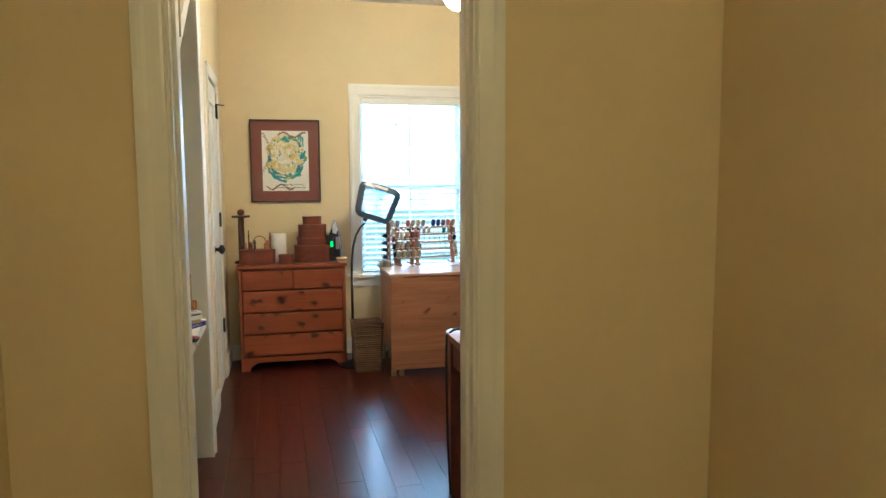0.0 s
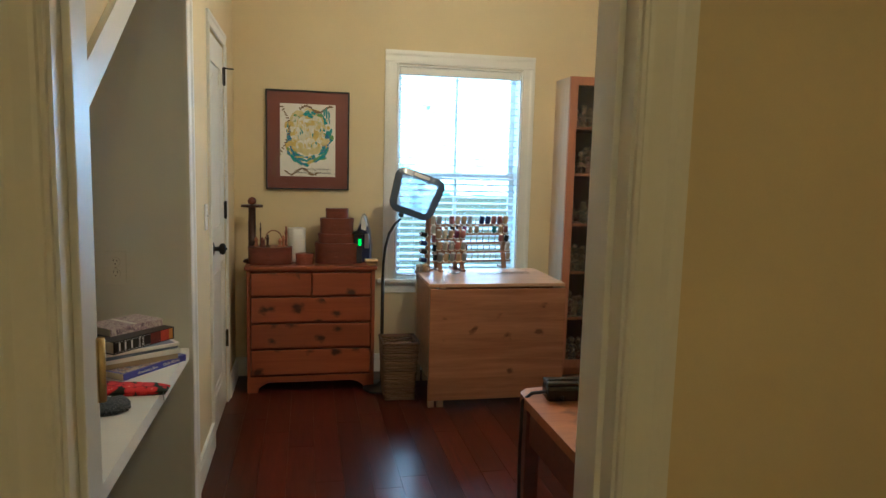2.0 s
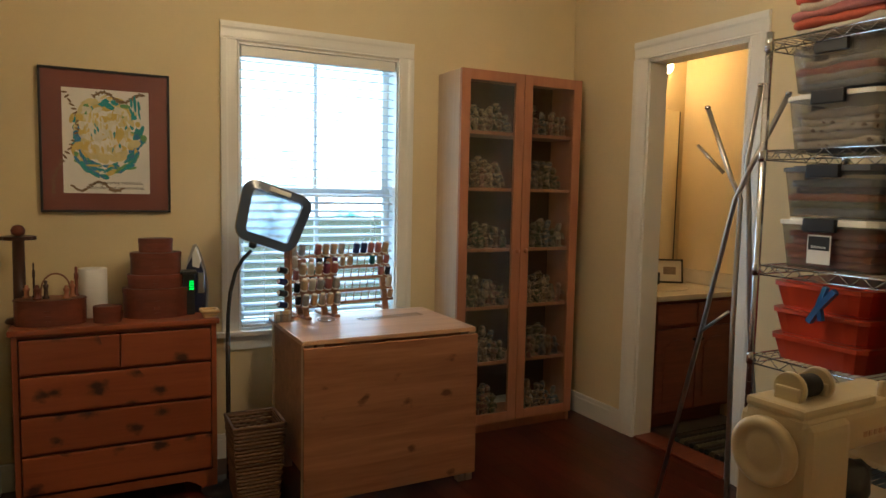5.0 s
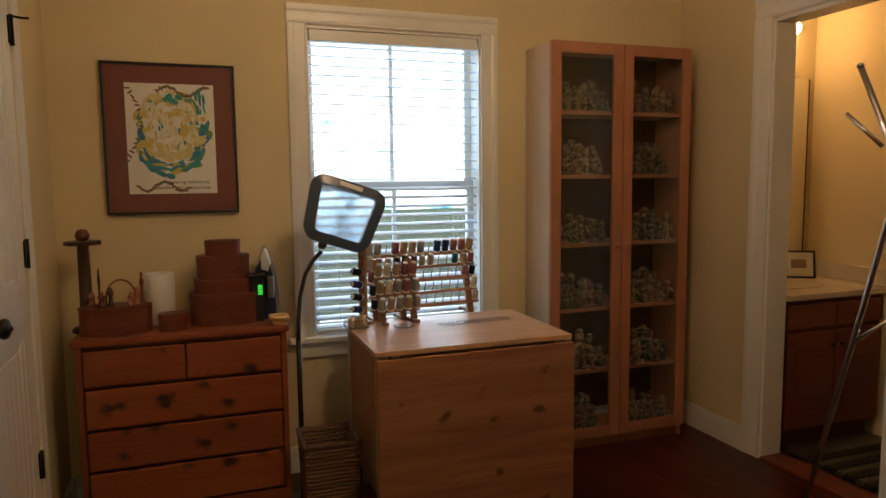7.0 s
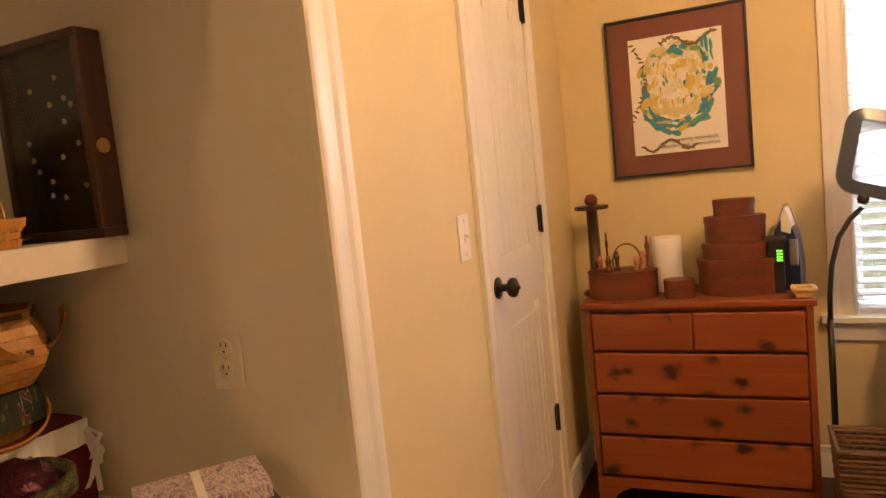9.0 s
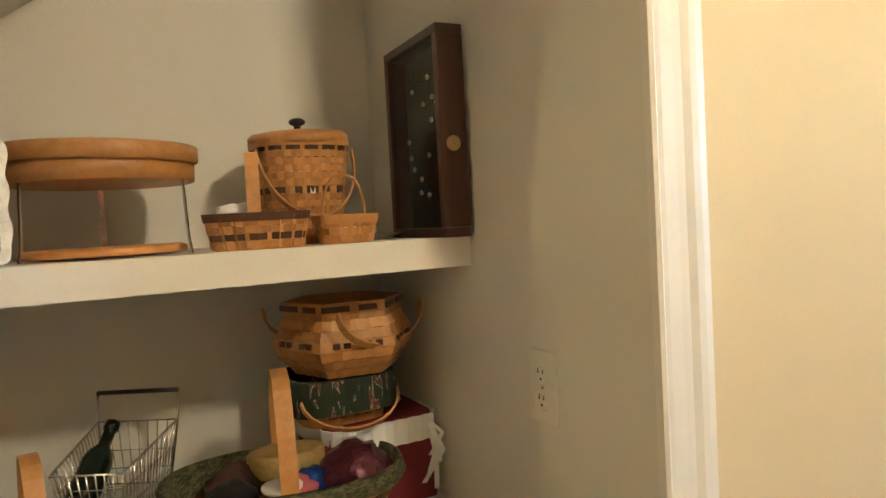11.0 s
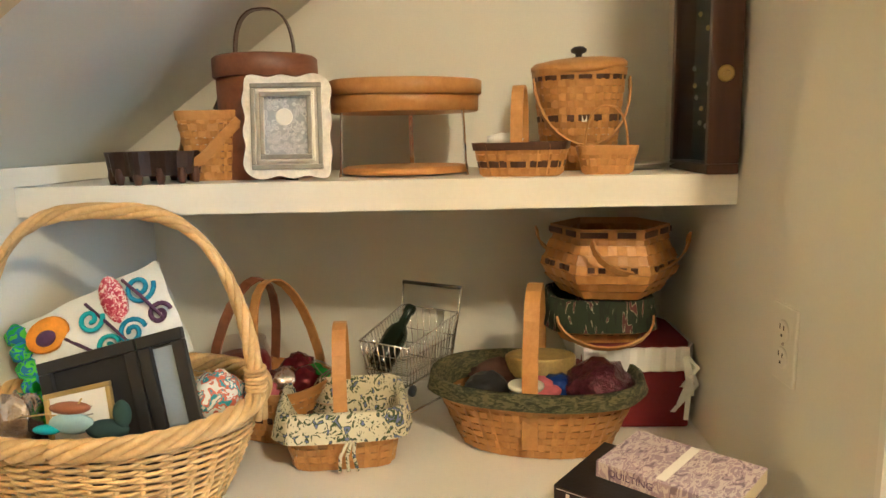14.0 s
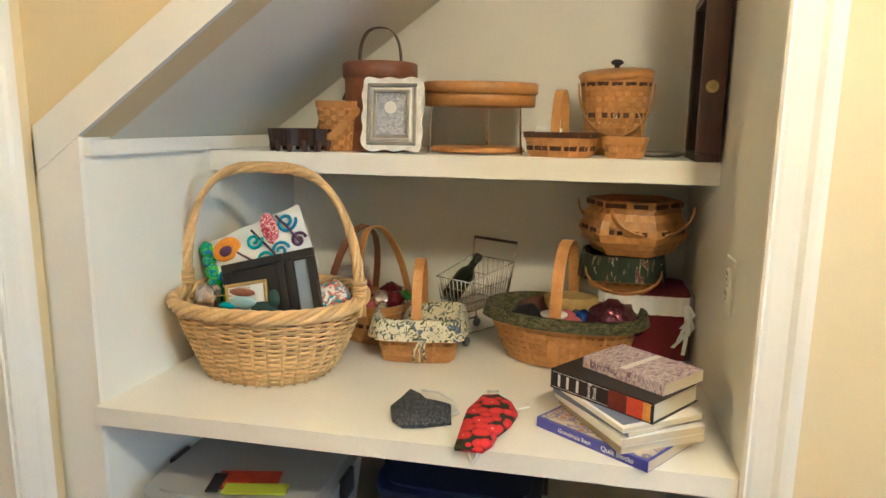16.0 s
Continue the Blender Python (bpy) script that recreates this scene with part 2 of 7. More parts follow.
def bx(bm, x0, x1, y0, y1, z0, z1, bev=0.0, m=None, seg=2):
    """A box, its edges rounded by bev, turned by m."""
    t = bmesh.new()
    bmesh.ops.create_cube(t, size=1)
    bmesh.ops.transform(t, matrix=Matrix.LocRotScale(((x0 + x1) / 2, (y0 + y1) / 2, (z0 + z1) / 2), None, (abs(x1 - x0), abs(y1 - y0), abs(z1 - z0))), verts=t.verts)
    if bev:
        bmesh.ops.bevel(t, geom=list(t.edges), offset=bev, segments=seg, affect="EDGES", profile=0.6)
    merge(bm, t, m)


def merge(bm, t, m=None):
    if m is not None:
        bmesh.ops.transform(t, matrix=m, verts=t.verts)
    vs = [bm.verts.new(v.co) for v in t.verts]
    t.verts.index_update()
    for f in t.faces:
        try:
            nf = bm.faces.new([vs[v.index] for v in f.verts])
            nf.smooth = f.smooth
        except ValueError:
            pass
    t.free()


def lathe(bm, profile, seg=20, c=(0, 0, 0), m=None, sx=1.0, sy=1.0):
    """A turned shape: (radius, height) pairs from bottom to top."""
    t = bmesh.new()
    rings = []
    for r, z in profile:
        rings.append([t.verts.new((c[0] + sx * max(r, 1e-4) * math.cos(2 * math.pi * k / seg), c[1] + sy * max(r, 1e-4) * math.sin(2 * math.pi * k / seg), c[2] + z)) for k in range(seg)])
    for a, b in zip(rings, rings[1:]):
        for k in range(seg):
            f = t.faces.new((a[k], a[(k + 1) % seg], b[(k + 1) % seg], b[k]))
            f.smooth = True
    t.faces.new(rings[0][::-1])
    t.faces.new(rings[-1])
    merge(bm, t, m)


def tube(bm, pts, r, seg=8, closed=False, flat=1.0, m=None, up=Vector((0, 0, 1))):
    """A rod along points; r one radius or one a point; flat squeezes it along its side."""
    t = bmesh.new()
    pts = [Vector(p) for p in pts]
    n = len(pts)
    rings = []
    side = None
    for i, p in enumerate(pts):
        a = pts[(i - 1) % n] if closed or i else pts[0]
        b = pts[(i + 1) % n] if closed or i < n - 1 else pts[-1]
        d = (b - a).normalized()
        if side is None:
            side = d.cross(up)
            if side.length < 1e-3:
                side = d.cross(Vector((1, 0, 0)))
        side = (side - d * side.dot(d)).normalized()
        w = d.cross(side)
        rr = r[i] if isinstance(r, (list, tuple)) else r
        rings.append([t.verts.new(p + rr * (side * math.cos(2 * math.pi * k / seg) * flat + w * math.sin(2 * math.pi * k / seg))) for k in range(seg)])
    for i in range(n if closed else n - 1):
        a, b = rings[i], rings[(i + 1) % n]
        for k in range(seg):
            f = t.faces.new((a[k], a[(k + 1) % seg], b[(k + 1) % seg], b[k]))
            f.smooth = True
    if not closed:
        t.faces.new(rings[0][::-1])
        t.faces.new(rings[-1])
    merge(bm, t, m)


def prism(bm, poly, h0, h1, axis="x", m=None):
    """A flat outline, extruded along an axis; poly in the other two axes' order."""
    t = bmesh.new()
    put = {"x": lambda a, b, h: (h, a, b), "y": lambda a, b, h: (a, h, b), "z": lambda a, b, h: (a, b, h)}[axis]
    lo, hi = [t.verts.new(put(a, b, h0)) for a, b in poly], [t.verts.new(put(a, b, h1)) for a, b in poly]
    n = len(poly)
    t.faces.new(lo)
    t.faces.new(hi[::-1])
    for k in range(n):
        t.faces.new((lo[k], hi[k], hi[(k + 1) % n], lo[(k + 1) % n]))
    bmesh.ops.recalc_face_normals(t, faces=t.faces)
    merge(bm, t, m)


def part(name, bm, material, parent=None, label="", at=None):
    """Links a bmesh as one mesh object under a thing or a part."""
    bmesh.ops.recalc_face_normals(bm, faces=bm.faces)
    me = bpy.data.meshes.new(name)
    bm.to_mesh(me)
    bm.free()
    me.materials.append(material)
    ob = new(name, me)
    if parent is not None:
        ob.parent = parent
    if at is not None:
        ob.matrix_basis = at
    if label:
        tagged(ob, label)
    return ob


def thing(name, x, y, z, rz=0.0, label="", category="", group="", m=None):
    ob = new(name)
    ob.empty_display_size = 0.05
    ob.matrix_basis = m if m is not None else pose(x, y, z, 0, 0, rz)
    return tagged(ob, label, category, group)


def structure(name, bm, material, label="", category=""):
    return tagged(part(name, bm, material), label, category, kind="structure")


def boxes(*bb, bev=0.0):
    bm = bm_new()
    for b in bb:
        bx(bm, *b, bev=bev)
    return bm


def writing(name, text, size, material, parent, at, depth=0.0004, label=""):
    """Letters in the built-in font, as a mesh."""
    cu = bpy.data.curves.new(name, "FONT")
    cu.body, cu.size, cu.extrude, cu.align_x, cu.align_y = text, size, depth, "CENTER", "CENTER"
    tmp = new("letters_curve", cu)
    me = bpy.data.meshes.new_from_object(tmp.evaluated_get(bpy.context.evaluated_depsgraph_get()))
    bpy.data.objects.remove(tmp)
    bpy.data.curves.remove(cu)
    me.materials.clear()
    me.materials.append(material)
    ob = new(name, me)
    ob.parent = parent
    ob.matrix_basis = at
    if label:
        tagged(ob, label)
    return ob


# ---- structure ----
XL, XR, YW, YD, YH, TOP = -0.15, 2.945, 9.125, 5.70, 5.55, 2.80
ZC = 0.718   # nook counter
ZS = 1.266   # nook shelf
NB, NL, NR = -1.04, 5.825, 7.17


def slope(y):
    return 1.305 + 0.714 * (y - 5.82)


structure("wall_west", boxes((XL - 0.12, XL, NR + 0.04, 8.02, 0, TOP), (XL - 0.12, XL, 8.02, 8.61, 2.05, TOP), (XL - 0.12, XL, 8.61, YW, 0, TOP), (-0.9, XL - 0.5, 7.95, 8.7, 0, TOP)), WALL, "cream painted wall beside the closet door", "wall")
structure("wall_north", boxes((XL - 0.12, 0.895, YW, 9.27, 0, TOP), (1.755, XR + 0.12, YW, 9.27, 0, TOP), (0.895, 1.755, YW, 9.27, 0, 0.62), (0.895, 1.755, YW, 9.27, 2.075, TOP)), WALL, "cream painted wall around the window", "wall")
structure("wall_east", boxes((XR, XR + 0.12, YH, 7.83, 0, TOP), (XR, XR + 0.12, 8.48, YW, 0, TOP), (XR, XR + 0.12, 7.83, 8.48, 2.10, TOP)), WALL, "cream painted wall with the bathroom doorway", "wall")
structure("wall_south", boxes((-0.45, -0.036, YH, YD, 0, TOP), (0.83, XR, YH, YD, 0, TOP), (-0.036, 0.83, YH, YD, 2.07, TOP)), WALL, "cream painted wall between hall and room", "wall")
structure("wall_hall_west", boxes((-0.57, -0.45, 0.6, YD, 0, TOP)), WALL, "cream painted hall wall", "wall")
structure("wall_hall_east", boxes((1.61, 1.73, 0.6, YH, 0, TOP)), WALL, "cream painted hall wall", "wall")
structure("wall_hall_end", boxes((-0.57, 1.73, 0.48, 0.6, 0, TOP)), WALL, "cream painted wall closing the hall", "wall")
structure("wall_nook_right", boxes((NB - 0.1, XL - 0.12, NR, NR + 0.12, 0, TOP), (XL - 0.12, XL + 0.03, NR, NR + 0.04, 0, TOP)), NOOKP, "off-white side wall of the nook", "wall")
structure("wall_nook_back", boxes((NB - 0.1, NB, YD, NR, 0, TOP)), NOOKP, "off-white back wall of the nook", "wall")
NLB = NL + 0.072   # the side wall runs slightly askew
bm = bm_new()
prism(bm, [(NB, YD), (XL, YD), (XL, NL), (NB, NLB)], 0, 1.30, "z")
bx(bm, XL - 0.09, XL - 0.002, YD, NL - 0.003, 1.302, 1.42)
structure("wall_nook_left", bm, NOOKP, "off-white low side wall of the nook", "wall")
bm = bm_new()
prism(bm, [(YD, slope(YD)), (NR, slope(NR)), (NR, TOP), (YD, TOP)], XL - 0.10, XL, "x")
structure("wall_above_nook", bm, WALL, "cream wall above the slanting nook opening", "wall")
bm = bm_new()
prism(bm, [(YD, slope(YD)), (NR, slope(NR)), (NR, slope(NR) + 0.1), (YD, slope(YD) + 0.1)], NB, XL - 0.10, "x")
structure("ceiling_nook", bm, NOOKP, "off-white slanting ceiling under the stairs", "ceiling")
structure("ceiling", boxes((-1.2, 4.9, 0.4, 9.5, TOP, TOP + 0.1)), CEIL, "white painted ceiling", "ceiling")
structure("subfloor", boxes((-1.2, 4.9, 0.4, 9.5, -0.12, -0.02)), BLACK, "dark subfloor under the boards", "floor")

# nook woodwork
bm = bm_new()
prism(bm, [(NB, NLB), (XL, NL), (-0.12, NL), (-0.12, NR), (NB, NR)], ZC - 0.042, ZC, "z")
structure("nook_counter", bm, SHELFW, "white painted counter board in the nook", "counter")
bm = bm_new()
prism(bm, [(NB, NLB), (-0.582, NL + 0.035), (-0.582, NR), (NB, NR)], ZS - 0.055, ZS, "z")
structure("nook_shelf", bm, SHELFW, "thick white painted shelf in the nook", "shelf")
bm = bm_new()
prism(bm, [(NB, NLB), (XL, NL), (XL, NL + 0.016), (NB, NLB + 0.016)], 1.268, 1.302, "z")
structure("nook_ledge", bm, WHITE, "white ledge moulding under the slanting ceiling", "moulding")


def casing(bm, p0, p1, width, side, out, thick=0.018):
    """Moulded trim along a straight run from p0 to p1; side: towards its outer edge; out: off the wall."""
    p0, p1, side, out = Vector(p0), Vector(p1), Vector(side), Vector(out)
    prof = [(0, 0), (0, 0.55), (0.06, 0.72), (0.12, 0.55), (0.2, 0.62), (0.45, 0.66), (0.6, 0.72), (0.72, 0.95), (0.85, 1.0), (1, 0.95), (1, 0)]
    t = bmesh.new()
    a = [t.verts.new(p0 + side * (u * width) + out * (v * thick)) for u, v in prof]
    b = [t.verts.new(p1 + side * (u * width) + out * (v * thick)) for u, v in prof]
    n = len(prof)
    for k in range(n):
        t.faces.new((a[k], a[(k + 1) % n], b[(k + 1) % n], b[k]))
    t.faces.new(a[::-1])
    t.faces.new(b)
    merge(bm, t)


bm = bm_new()
bx(bm, XL, XL + 0.03, NR + 0.04, NR + 0.084, 0, 2.45)
casing(bm, (XL + 0.03, 7.165, 0), (XL + 0.03, 7.165, 2.45), 0.085, (0, 1, 0), (1, 0, 0), 0.022)
structure("trim_nook_right", bm, WHITE, "white fluted casing of the nook", "trim")
bm = bm_new()
prism(bm, [(YD + 0.02, 0), (NL, 0), (NL, slope(NL) + 0.03), (YD + 0.02, slope(YD + 0.02) + 0.03)], XL, XL + 0.013, "x")
structure("trim_nook_left", bm, WHITE, "white flat casing of the nook", "trim")
bm = bm_new()
prism(bm, [(YD + 0.02, slope(YD + 0.02)), (NR, slope(NR)), (NR, slope(NR) + 0.095), (YD + 0.02, slope(YD + 0.02) + 0.095)], XL, XL + 0.016, "x")
structure("trim_nook_slope", bm, WHITE, "white slanting trim board", "trim")

# doorway to the hall
bm = bm_new()
bx(bm, -0.036, -0.016, YH, YD, 0, 2.05)
bx(bm, 0.797, 0.83, YH, YD, 0, 2.05)
bx(bm, -0.036, 0.83, YH, YD, 2.05, 2.07)
bx(bm, -0.016, -0.004, YH + 0.04, YH + 0.10, 0, 2.05, bev=0.002)
bx(bm, 0.785, 0.797, YH + 0.04, YH + 0.10, 0, 2.05, bev=0.002)
structure("door_jamb", bm, WHITE, "white painted jamb of the hall doorway", "doorway")
for n, y, o in (("hall", YH, -1), ("room", YD, 1)):
    bm = bm_new()
    casing(bm, (-0.022, y, 0), (-0.022, y, 2.06), 0.085, (-1, 0, 0), (0, o, 0))
    casing(bm, (0.803, y, 0), (0.803, y, 2.06), 0.085, (1, 0, 0), (0, o, 0))
    casing(bm, (-0.107, y, 2.056), (0.901, y, 2.056), 0.085, (0, 0, 1), (0, o, 0))
    structure("trim_doorway_" + n, bm, WHITE, "white moulded door casing", "trim")

# window trim, baseboards, bathroom door trim
bm = bm_new()
casing(bm, (0.9, YW, 0.645), (0.9, YW, 2.08), 0.088, (-1, 0, 0), (0, -1, 0))
casing(bm, (1.75, YW, 0.645), (1.75, YW, 2.08), 0.088, (1, 0, 0), (0, -1, 0))
casing(bm, (0.812, YW, 2.076), (1.838, YW, 2.076), 0.088, (0, 0, 1), (0, -1, 0))
structure("trim_window", bm, WHITE, "white moulded window casing", "trim")
structure("window_sill", boxes((0.78, 1.87, YW - 0.045, YW + 0.09, 0.622, 0.646), (0.82, 1.83, YW - 0.016, YW, 0.55, 0.62), bev=0.004), WHITE, "white window sill with an apron", "window sill")
bm = bm_new()
casing(bm, (XR, 8.475, 0), (XR, 8.475, 2.105), 0.10, (0, 1, 0), (-1, 0, 0), 0.02)
casing(bm, (XR, 7.835, 0), (XR, 7.835, 2.105), 0.10, (0, -1, 0), (-1, 0, 0), 0.02)
casing(bm, (XR, 7.735, 2.1), (XR, 8.575, 2.1), 0.10, (0, 0, 1), (-1, 0, 0), 0.02)
bx(bm, XR, XR + 0.12, 8.46, 8.48, 0, 2.10)
bx(bm, XR, XR + 0.12, 7.83, 7.85, 0, 2.10)
bx(bm, XR, XR + 0.12, 7.83, 8.48, 2.08, 2.10)
structure("trim_bathroom_door", bm, WHITE, "white moulded casing of the bathroom doorway", "trim")
bm = bm_new()
for x0, x1, y0, y1 in ((XR - 0.016, XR, 8.577, YW), (XR - 0.016, XR, YD, 7.733), (XL, XL + 0.016, 7.252, 7.955), (XL, XL + 0.016, 8.675, YW), (XL, XR, YW - 0.016, YW), (0.905, XR, YD, YD + 0.016), (0.905, 1.61, YH - 0.016, YH), (-0.45, -0.11, YH - 0.016, YH)):
    bx(bm, x0, x1, y0, y1, 0, 0.125, bev=0.004)
    bx(bm, x0 - 0.003 if x1 == XR else x0, x1 + 0.003 if x0 == XL else x1, y0 - 0.003 if y1 in (YW, YH) else y0, y1 + 0.003 if y0 == YD else y1, 0.0, 0.10, bev=0.003)
structure("baseboard", bm, WHITE, "tall white painted baseboard", "baseboard")

# ---- closet door ----
def knob(parent, m):
    bm = bm_new()
    lathe(bm, [(0.032, 0), (0.033, 0.004), (0.028, 0.008), (0.012, 0.010), (0.011, 0.028), (0.016, 0.032), (0.026, 0.038), (0.030, 0.048), (0.027, 0.058), (0.015, 0.064), (0.006, 0.066), (0.005, 0.070)], 20, m=m)
    return part("door_knob", bm, IRON, parent, "dark bronze round door knob")


closet = thing("closet_door", XL, 8.02, 0, label="white panelled closet door with a dark bronze knob, closed", category="door")
tagged(closet, kind="structure")
bm = bm_new()
W0, W1, H = 0.003, 0.587, 2.03
for a, b, c, d in ((W0, 0.10, 0.01, H), (0.49, W1, 0.01, H), (0.10, 0.49, 0.01, 0.20), (0.10, 0.49, 0.86, 1.03), (0.10, 0.49, 1.90, H)):
    bx(bm, -0.036, -0.002, a, b, c, d)
part("door_frame", bm, WHITE, closet)
for z0, z1 in ((0.20, 0.86), (1.03, 1.90)):
    bm = bm_new()
    n = 6
    bx(bm, -0.032, -0.013, 0.10, 0.49, z0, z1)
    for k in range(n):
        a = 0.135 + k * 0.32 / n
        bx(bm, -0.02, -0.008, a + 0.002, a + 0.32 / n - 0.002, z0 + 0.035, z1 - 0.035 - (0.0 if z0 < 1 else 0.05 * abs(k - 2.5) / 2.5), bev=0.003)
    for a, b, c, d in ((0.10, 0.135, z0, z1), (0.455, 0.49, z0, z1)):
        prism(bm, [(a, c), (b, c + 0.035), (b, d - 0.035), (a, d)] if a < 0.3 else [(b, c), (a, c + 0.035), (a, d - 0.035), (b, d)], -0.014, -0.005, "x")
    prism(bm, [(0.10, z0), (0.49, z0), (0.455, z0 + 0.035), (0.135, z0 + 0.035)], -0.016, -0.004, "x")
    part("door_panel", bm, WHITE, closet)
knob(closet, pose(-0.002, 0.07, 0.975, 0, 90, 0))
for z in (0.39, 1.136, 1.878):
    bm = bm_new()
    bx(bm, -0.002, 0.004, 0.565, 0.60, z - 0.045, z + 0.045, bev=0.001)
    tube(bm, [(0.006, 0.583, z - 0.05), (0.006, 0.583, z + 0.05)], 0.007, 10)
    if z > 1.8:
        tube(bm, [(0.008, 0.583, z + 0.045), (0.03, 0.60, z + 0.045), (0.055, 0.605, z + 0.045)], 0.004, 8)
    part("hinge", bm, IRON, closet, "dark bronze hinge")
bm = bm_new()
casing(bm, (XL, 8.018, 0), (XL, 8.018, 2.05), 0.062, (0, -1, 0), (1, 0, 0), 0.014)
casing(bm, (XL, 8.612, 0), (XL, 8.612, 2.05), 0.062, (0, 1, 0), (1, 0, 0), 0.014)
casing(bm, (XL, 7.956, 2.046), (XL, 8.674, 2.046), 0.062, (0, 0, 1), (1, 0, 0), 0.014)
structure("trim_closet_door", bm, WHITE, "white narrow casing of the closet door", "trim")

# hinges left on the hall jamb
jh = thing("jamb_hinge", -0.016, YD - 0.02, 0, label="brass hinges on the white hall door jamb", category="hinge")
for z in (0.3, 1.08, 1.85):
    bm = bm_new()
    bx(bm, 0, 0.003, -0.03, 0.012, z - 0.05, z + 0.05, bev=0.001)
    tube(bm, [(0.005, 0.016, z - 0.052), (0.005, 0.016, z + 0.052)], 0.007, 10)
    part("hinge_leaf", bm, BRASS, jh)


def plate(name, m, kind, label):
    """A wall plate, facing its own +x: a switch or a pair of sockets."""
    th = thing(name, 0, 0, 0, label=label, category=name.replace("_", " "), m=m)
    bm = bm_new()
    bx(bm, 0, 0.006, -0.036, 0.036, -0.06, 0.06, bev=0.003)
    part("plate", bm, WHITEP if kind == "switch" else NOOKP, th)
    if kind == "switch":
        bm = bm_new()
        bx(bm, 0.006, 0.009, -0.006, 0.006, -0.013, 0.013)
        bx(bm, 0.006, 0.02, -0.004, 0.004, 0.0, 0.009, bev=0.001, m=None)
        part("toggle", bm, WHITEP, th)
    else:
        for z in (-0.021, 0.021):
            bm = bm_new()
            lathe(bm, [(0.017, 0), (0.017, 0.003), (0.015, 0.004)], 16, m=pose(0.005, 0, z, 0, 90, 0))
            so = part("socket", bm, NOOKP, th)
            bm = bm_new()
            for y, h in ((-0.006, 0.008), (0.006, 0.007)):
                bx(bm, 0.0085, 0.0097, y - 0.001, y + 0.001, z + 0.002, z + 0.002 + h)
            bx(bm, 0.0085, 0.0097, -0.002, 0.002, z - 0.009, z - 0.005)
            part("slots", bm, BLACK, so)
    for z in ((-0.045, 0.045) if kind == "switch" else (0,)):
        bm = bm_new()
        lathe(bm, [(0.003, 0), (0.002, 0.002)], 8, m=pose(0.006, 0, z, 0, 90, 0))
        part("screw", bm, STEEL, th)
    return th


plate("light_switch", pose(XL, 7.852, 1.153), "switch", "white toggle light switch beside the closet door")
plate("wall_outlet", pose(-0.365, NR, 1.022, 0, 0, -90), "outlet", "white double outlet on the nook's side wall")

# ---- window ----
win = thing("window", 1.325, YW + 0.09, 0.646, label="white sash window behind lowered horizontal blinds", category="window")
tagged(win, kind="structure")
for z0, z1, y in ((0.0, 0.72, 0.0), (0.68, 1.43, 0.03)):
    bm = bm_new()
    for b in ((-0.43, -0.385, z0, z1), (0.385, 0.43, z0, z1), (-0.385, 0.385, z0, z0 + 0.045), (-0.385, 0.385, z1 - 0.045, z1)):
        bx(bm, b[0], b[1], y, y + 0.03, b[2], b[3], bev=0.003)
    bx(bm, -0.01, 0.01, y + 0.006, y + 0.024, z0 + 0.045, z1 - 0.045)
    s = part("sash", bm, WHITE, win)
    for a, b in ((-0.385, -0.01), (0.01, 0.385)):
        bm = bm_new()
        bx(bm, a, b, y + 0.013, y + 0.016, z0 + 0.045, z1 - 0.045)
        g = part("pane", bm, CLEAR, s)
        g.visible_shadow = False
bm = bm_new()
bx(bm, -0.43, -0.43 + 0.012, -0.085, 0.06, 0, 1.429)
bx(bm, 0.418, 0.43, -0.085, 0.06, 0, 1.429)
bx(bm, -0.418, 0.418, -0.085, 0.06, 1.417, 1.429)
part("window_frame", bm, WHITE, win)

blind = thing("window_blind", 1.325, YW + 0.035, 0.655, label="white horizontal slat blind, lowered with its slats open", category="blind")
bm = bm_new()
bx(bm, -0.412, 0.412, -0.025, 0.03, 1.355, 1.405, bev=0.004)
part("headrail", bm, WHITEP, blind)
slat_bm = bm_new()
for k in range(6):
    a, b = -0.024 + k * 0.008, -0.016 + k * 0.008
    f = lambda u: 0.004 * (1 - (u / 0.024) ** 2)
    prism(slat_bm, [(a, f(a)), (b, f(b)), (b, f(b) + 0.0018), (a, f(a) + 0.0018)], -0.41, 0.41, "x")
bmesh.ops.recalc_face_normals(slat_bm, faces=slat_bm.faces)
slat_me = bpy.data.meshes.new("slat")
slat_bm.to_mesh(slat_me)
slat_bm.free()
# White slats with the blue cast of daylight tinted into the colour.
SLAT = mat("white_slat_blue_cast", (0.74, 0.80, 0.86), 0.45, vary=0.02, bump=0.01)
slat_me.materials.append(SLAT)
for k in range(31):
    o = new("slat", slat_me)
    o.parent = blind
    o.matrix_basis = pose(0, 0.004, 0.025 + k * 0.0436, 14 if k < 16 else 4, 0, 0)
bm = bm_new()
bx(bm, -0.41, 0.41, -0.024, 0.026, 0.0, 0.014, bev=0.003)
part("bottom_rail", bm, WHITEP, blind)
for x in (-0.3, 0.3):
    for y in (-0.026, 0.032):
        bm = bm_new()
        tube(bm, [(x, y, 0.01), (x, y, 1.36)], 0.0009, 5)
        part("ladder_cord", bm, WHITEP, blind)

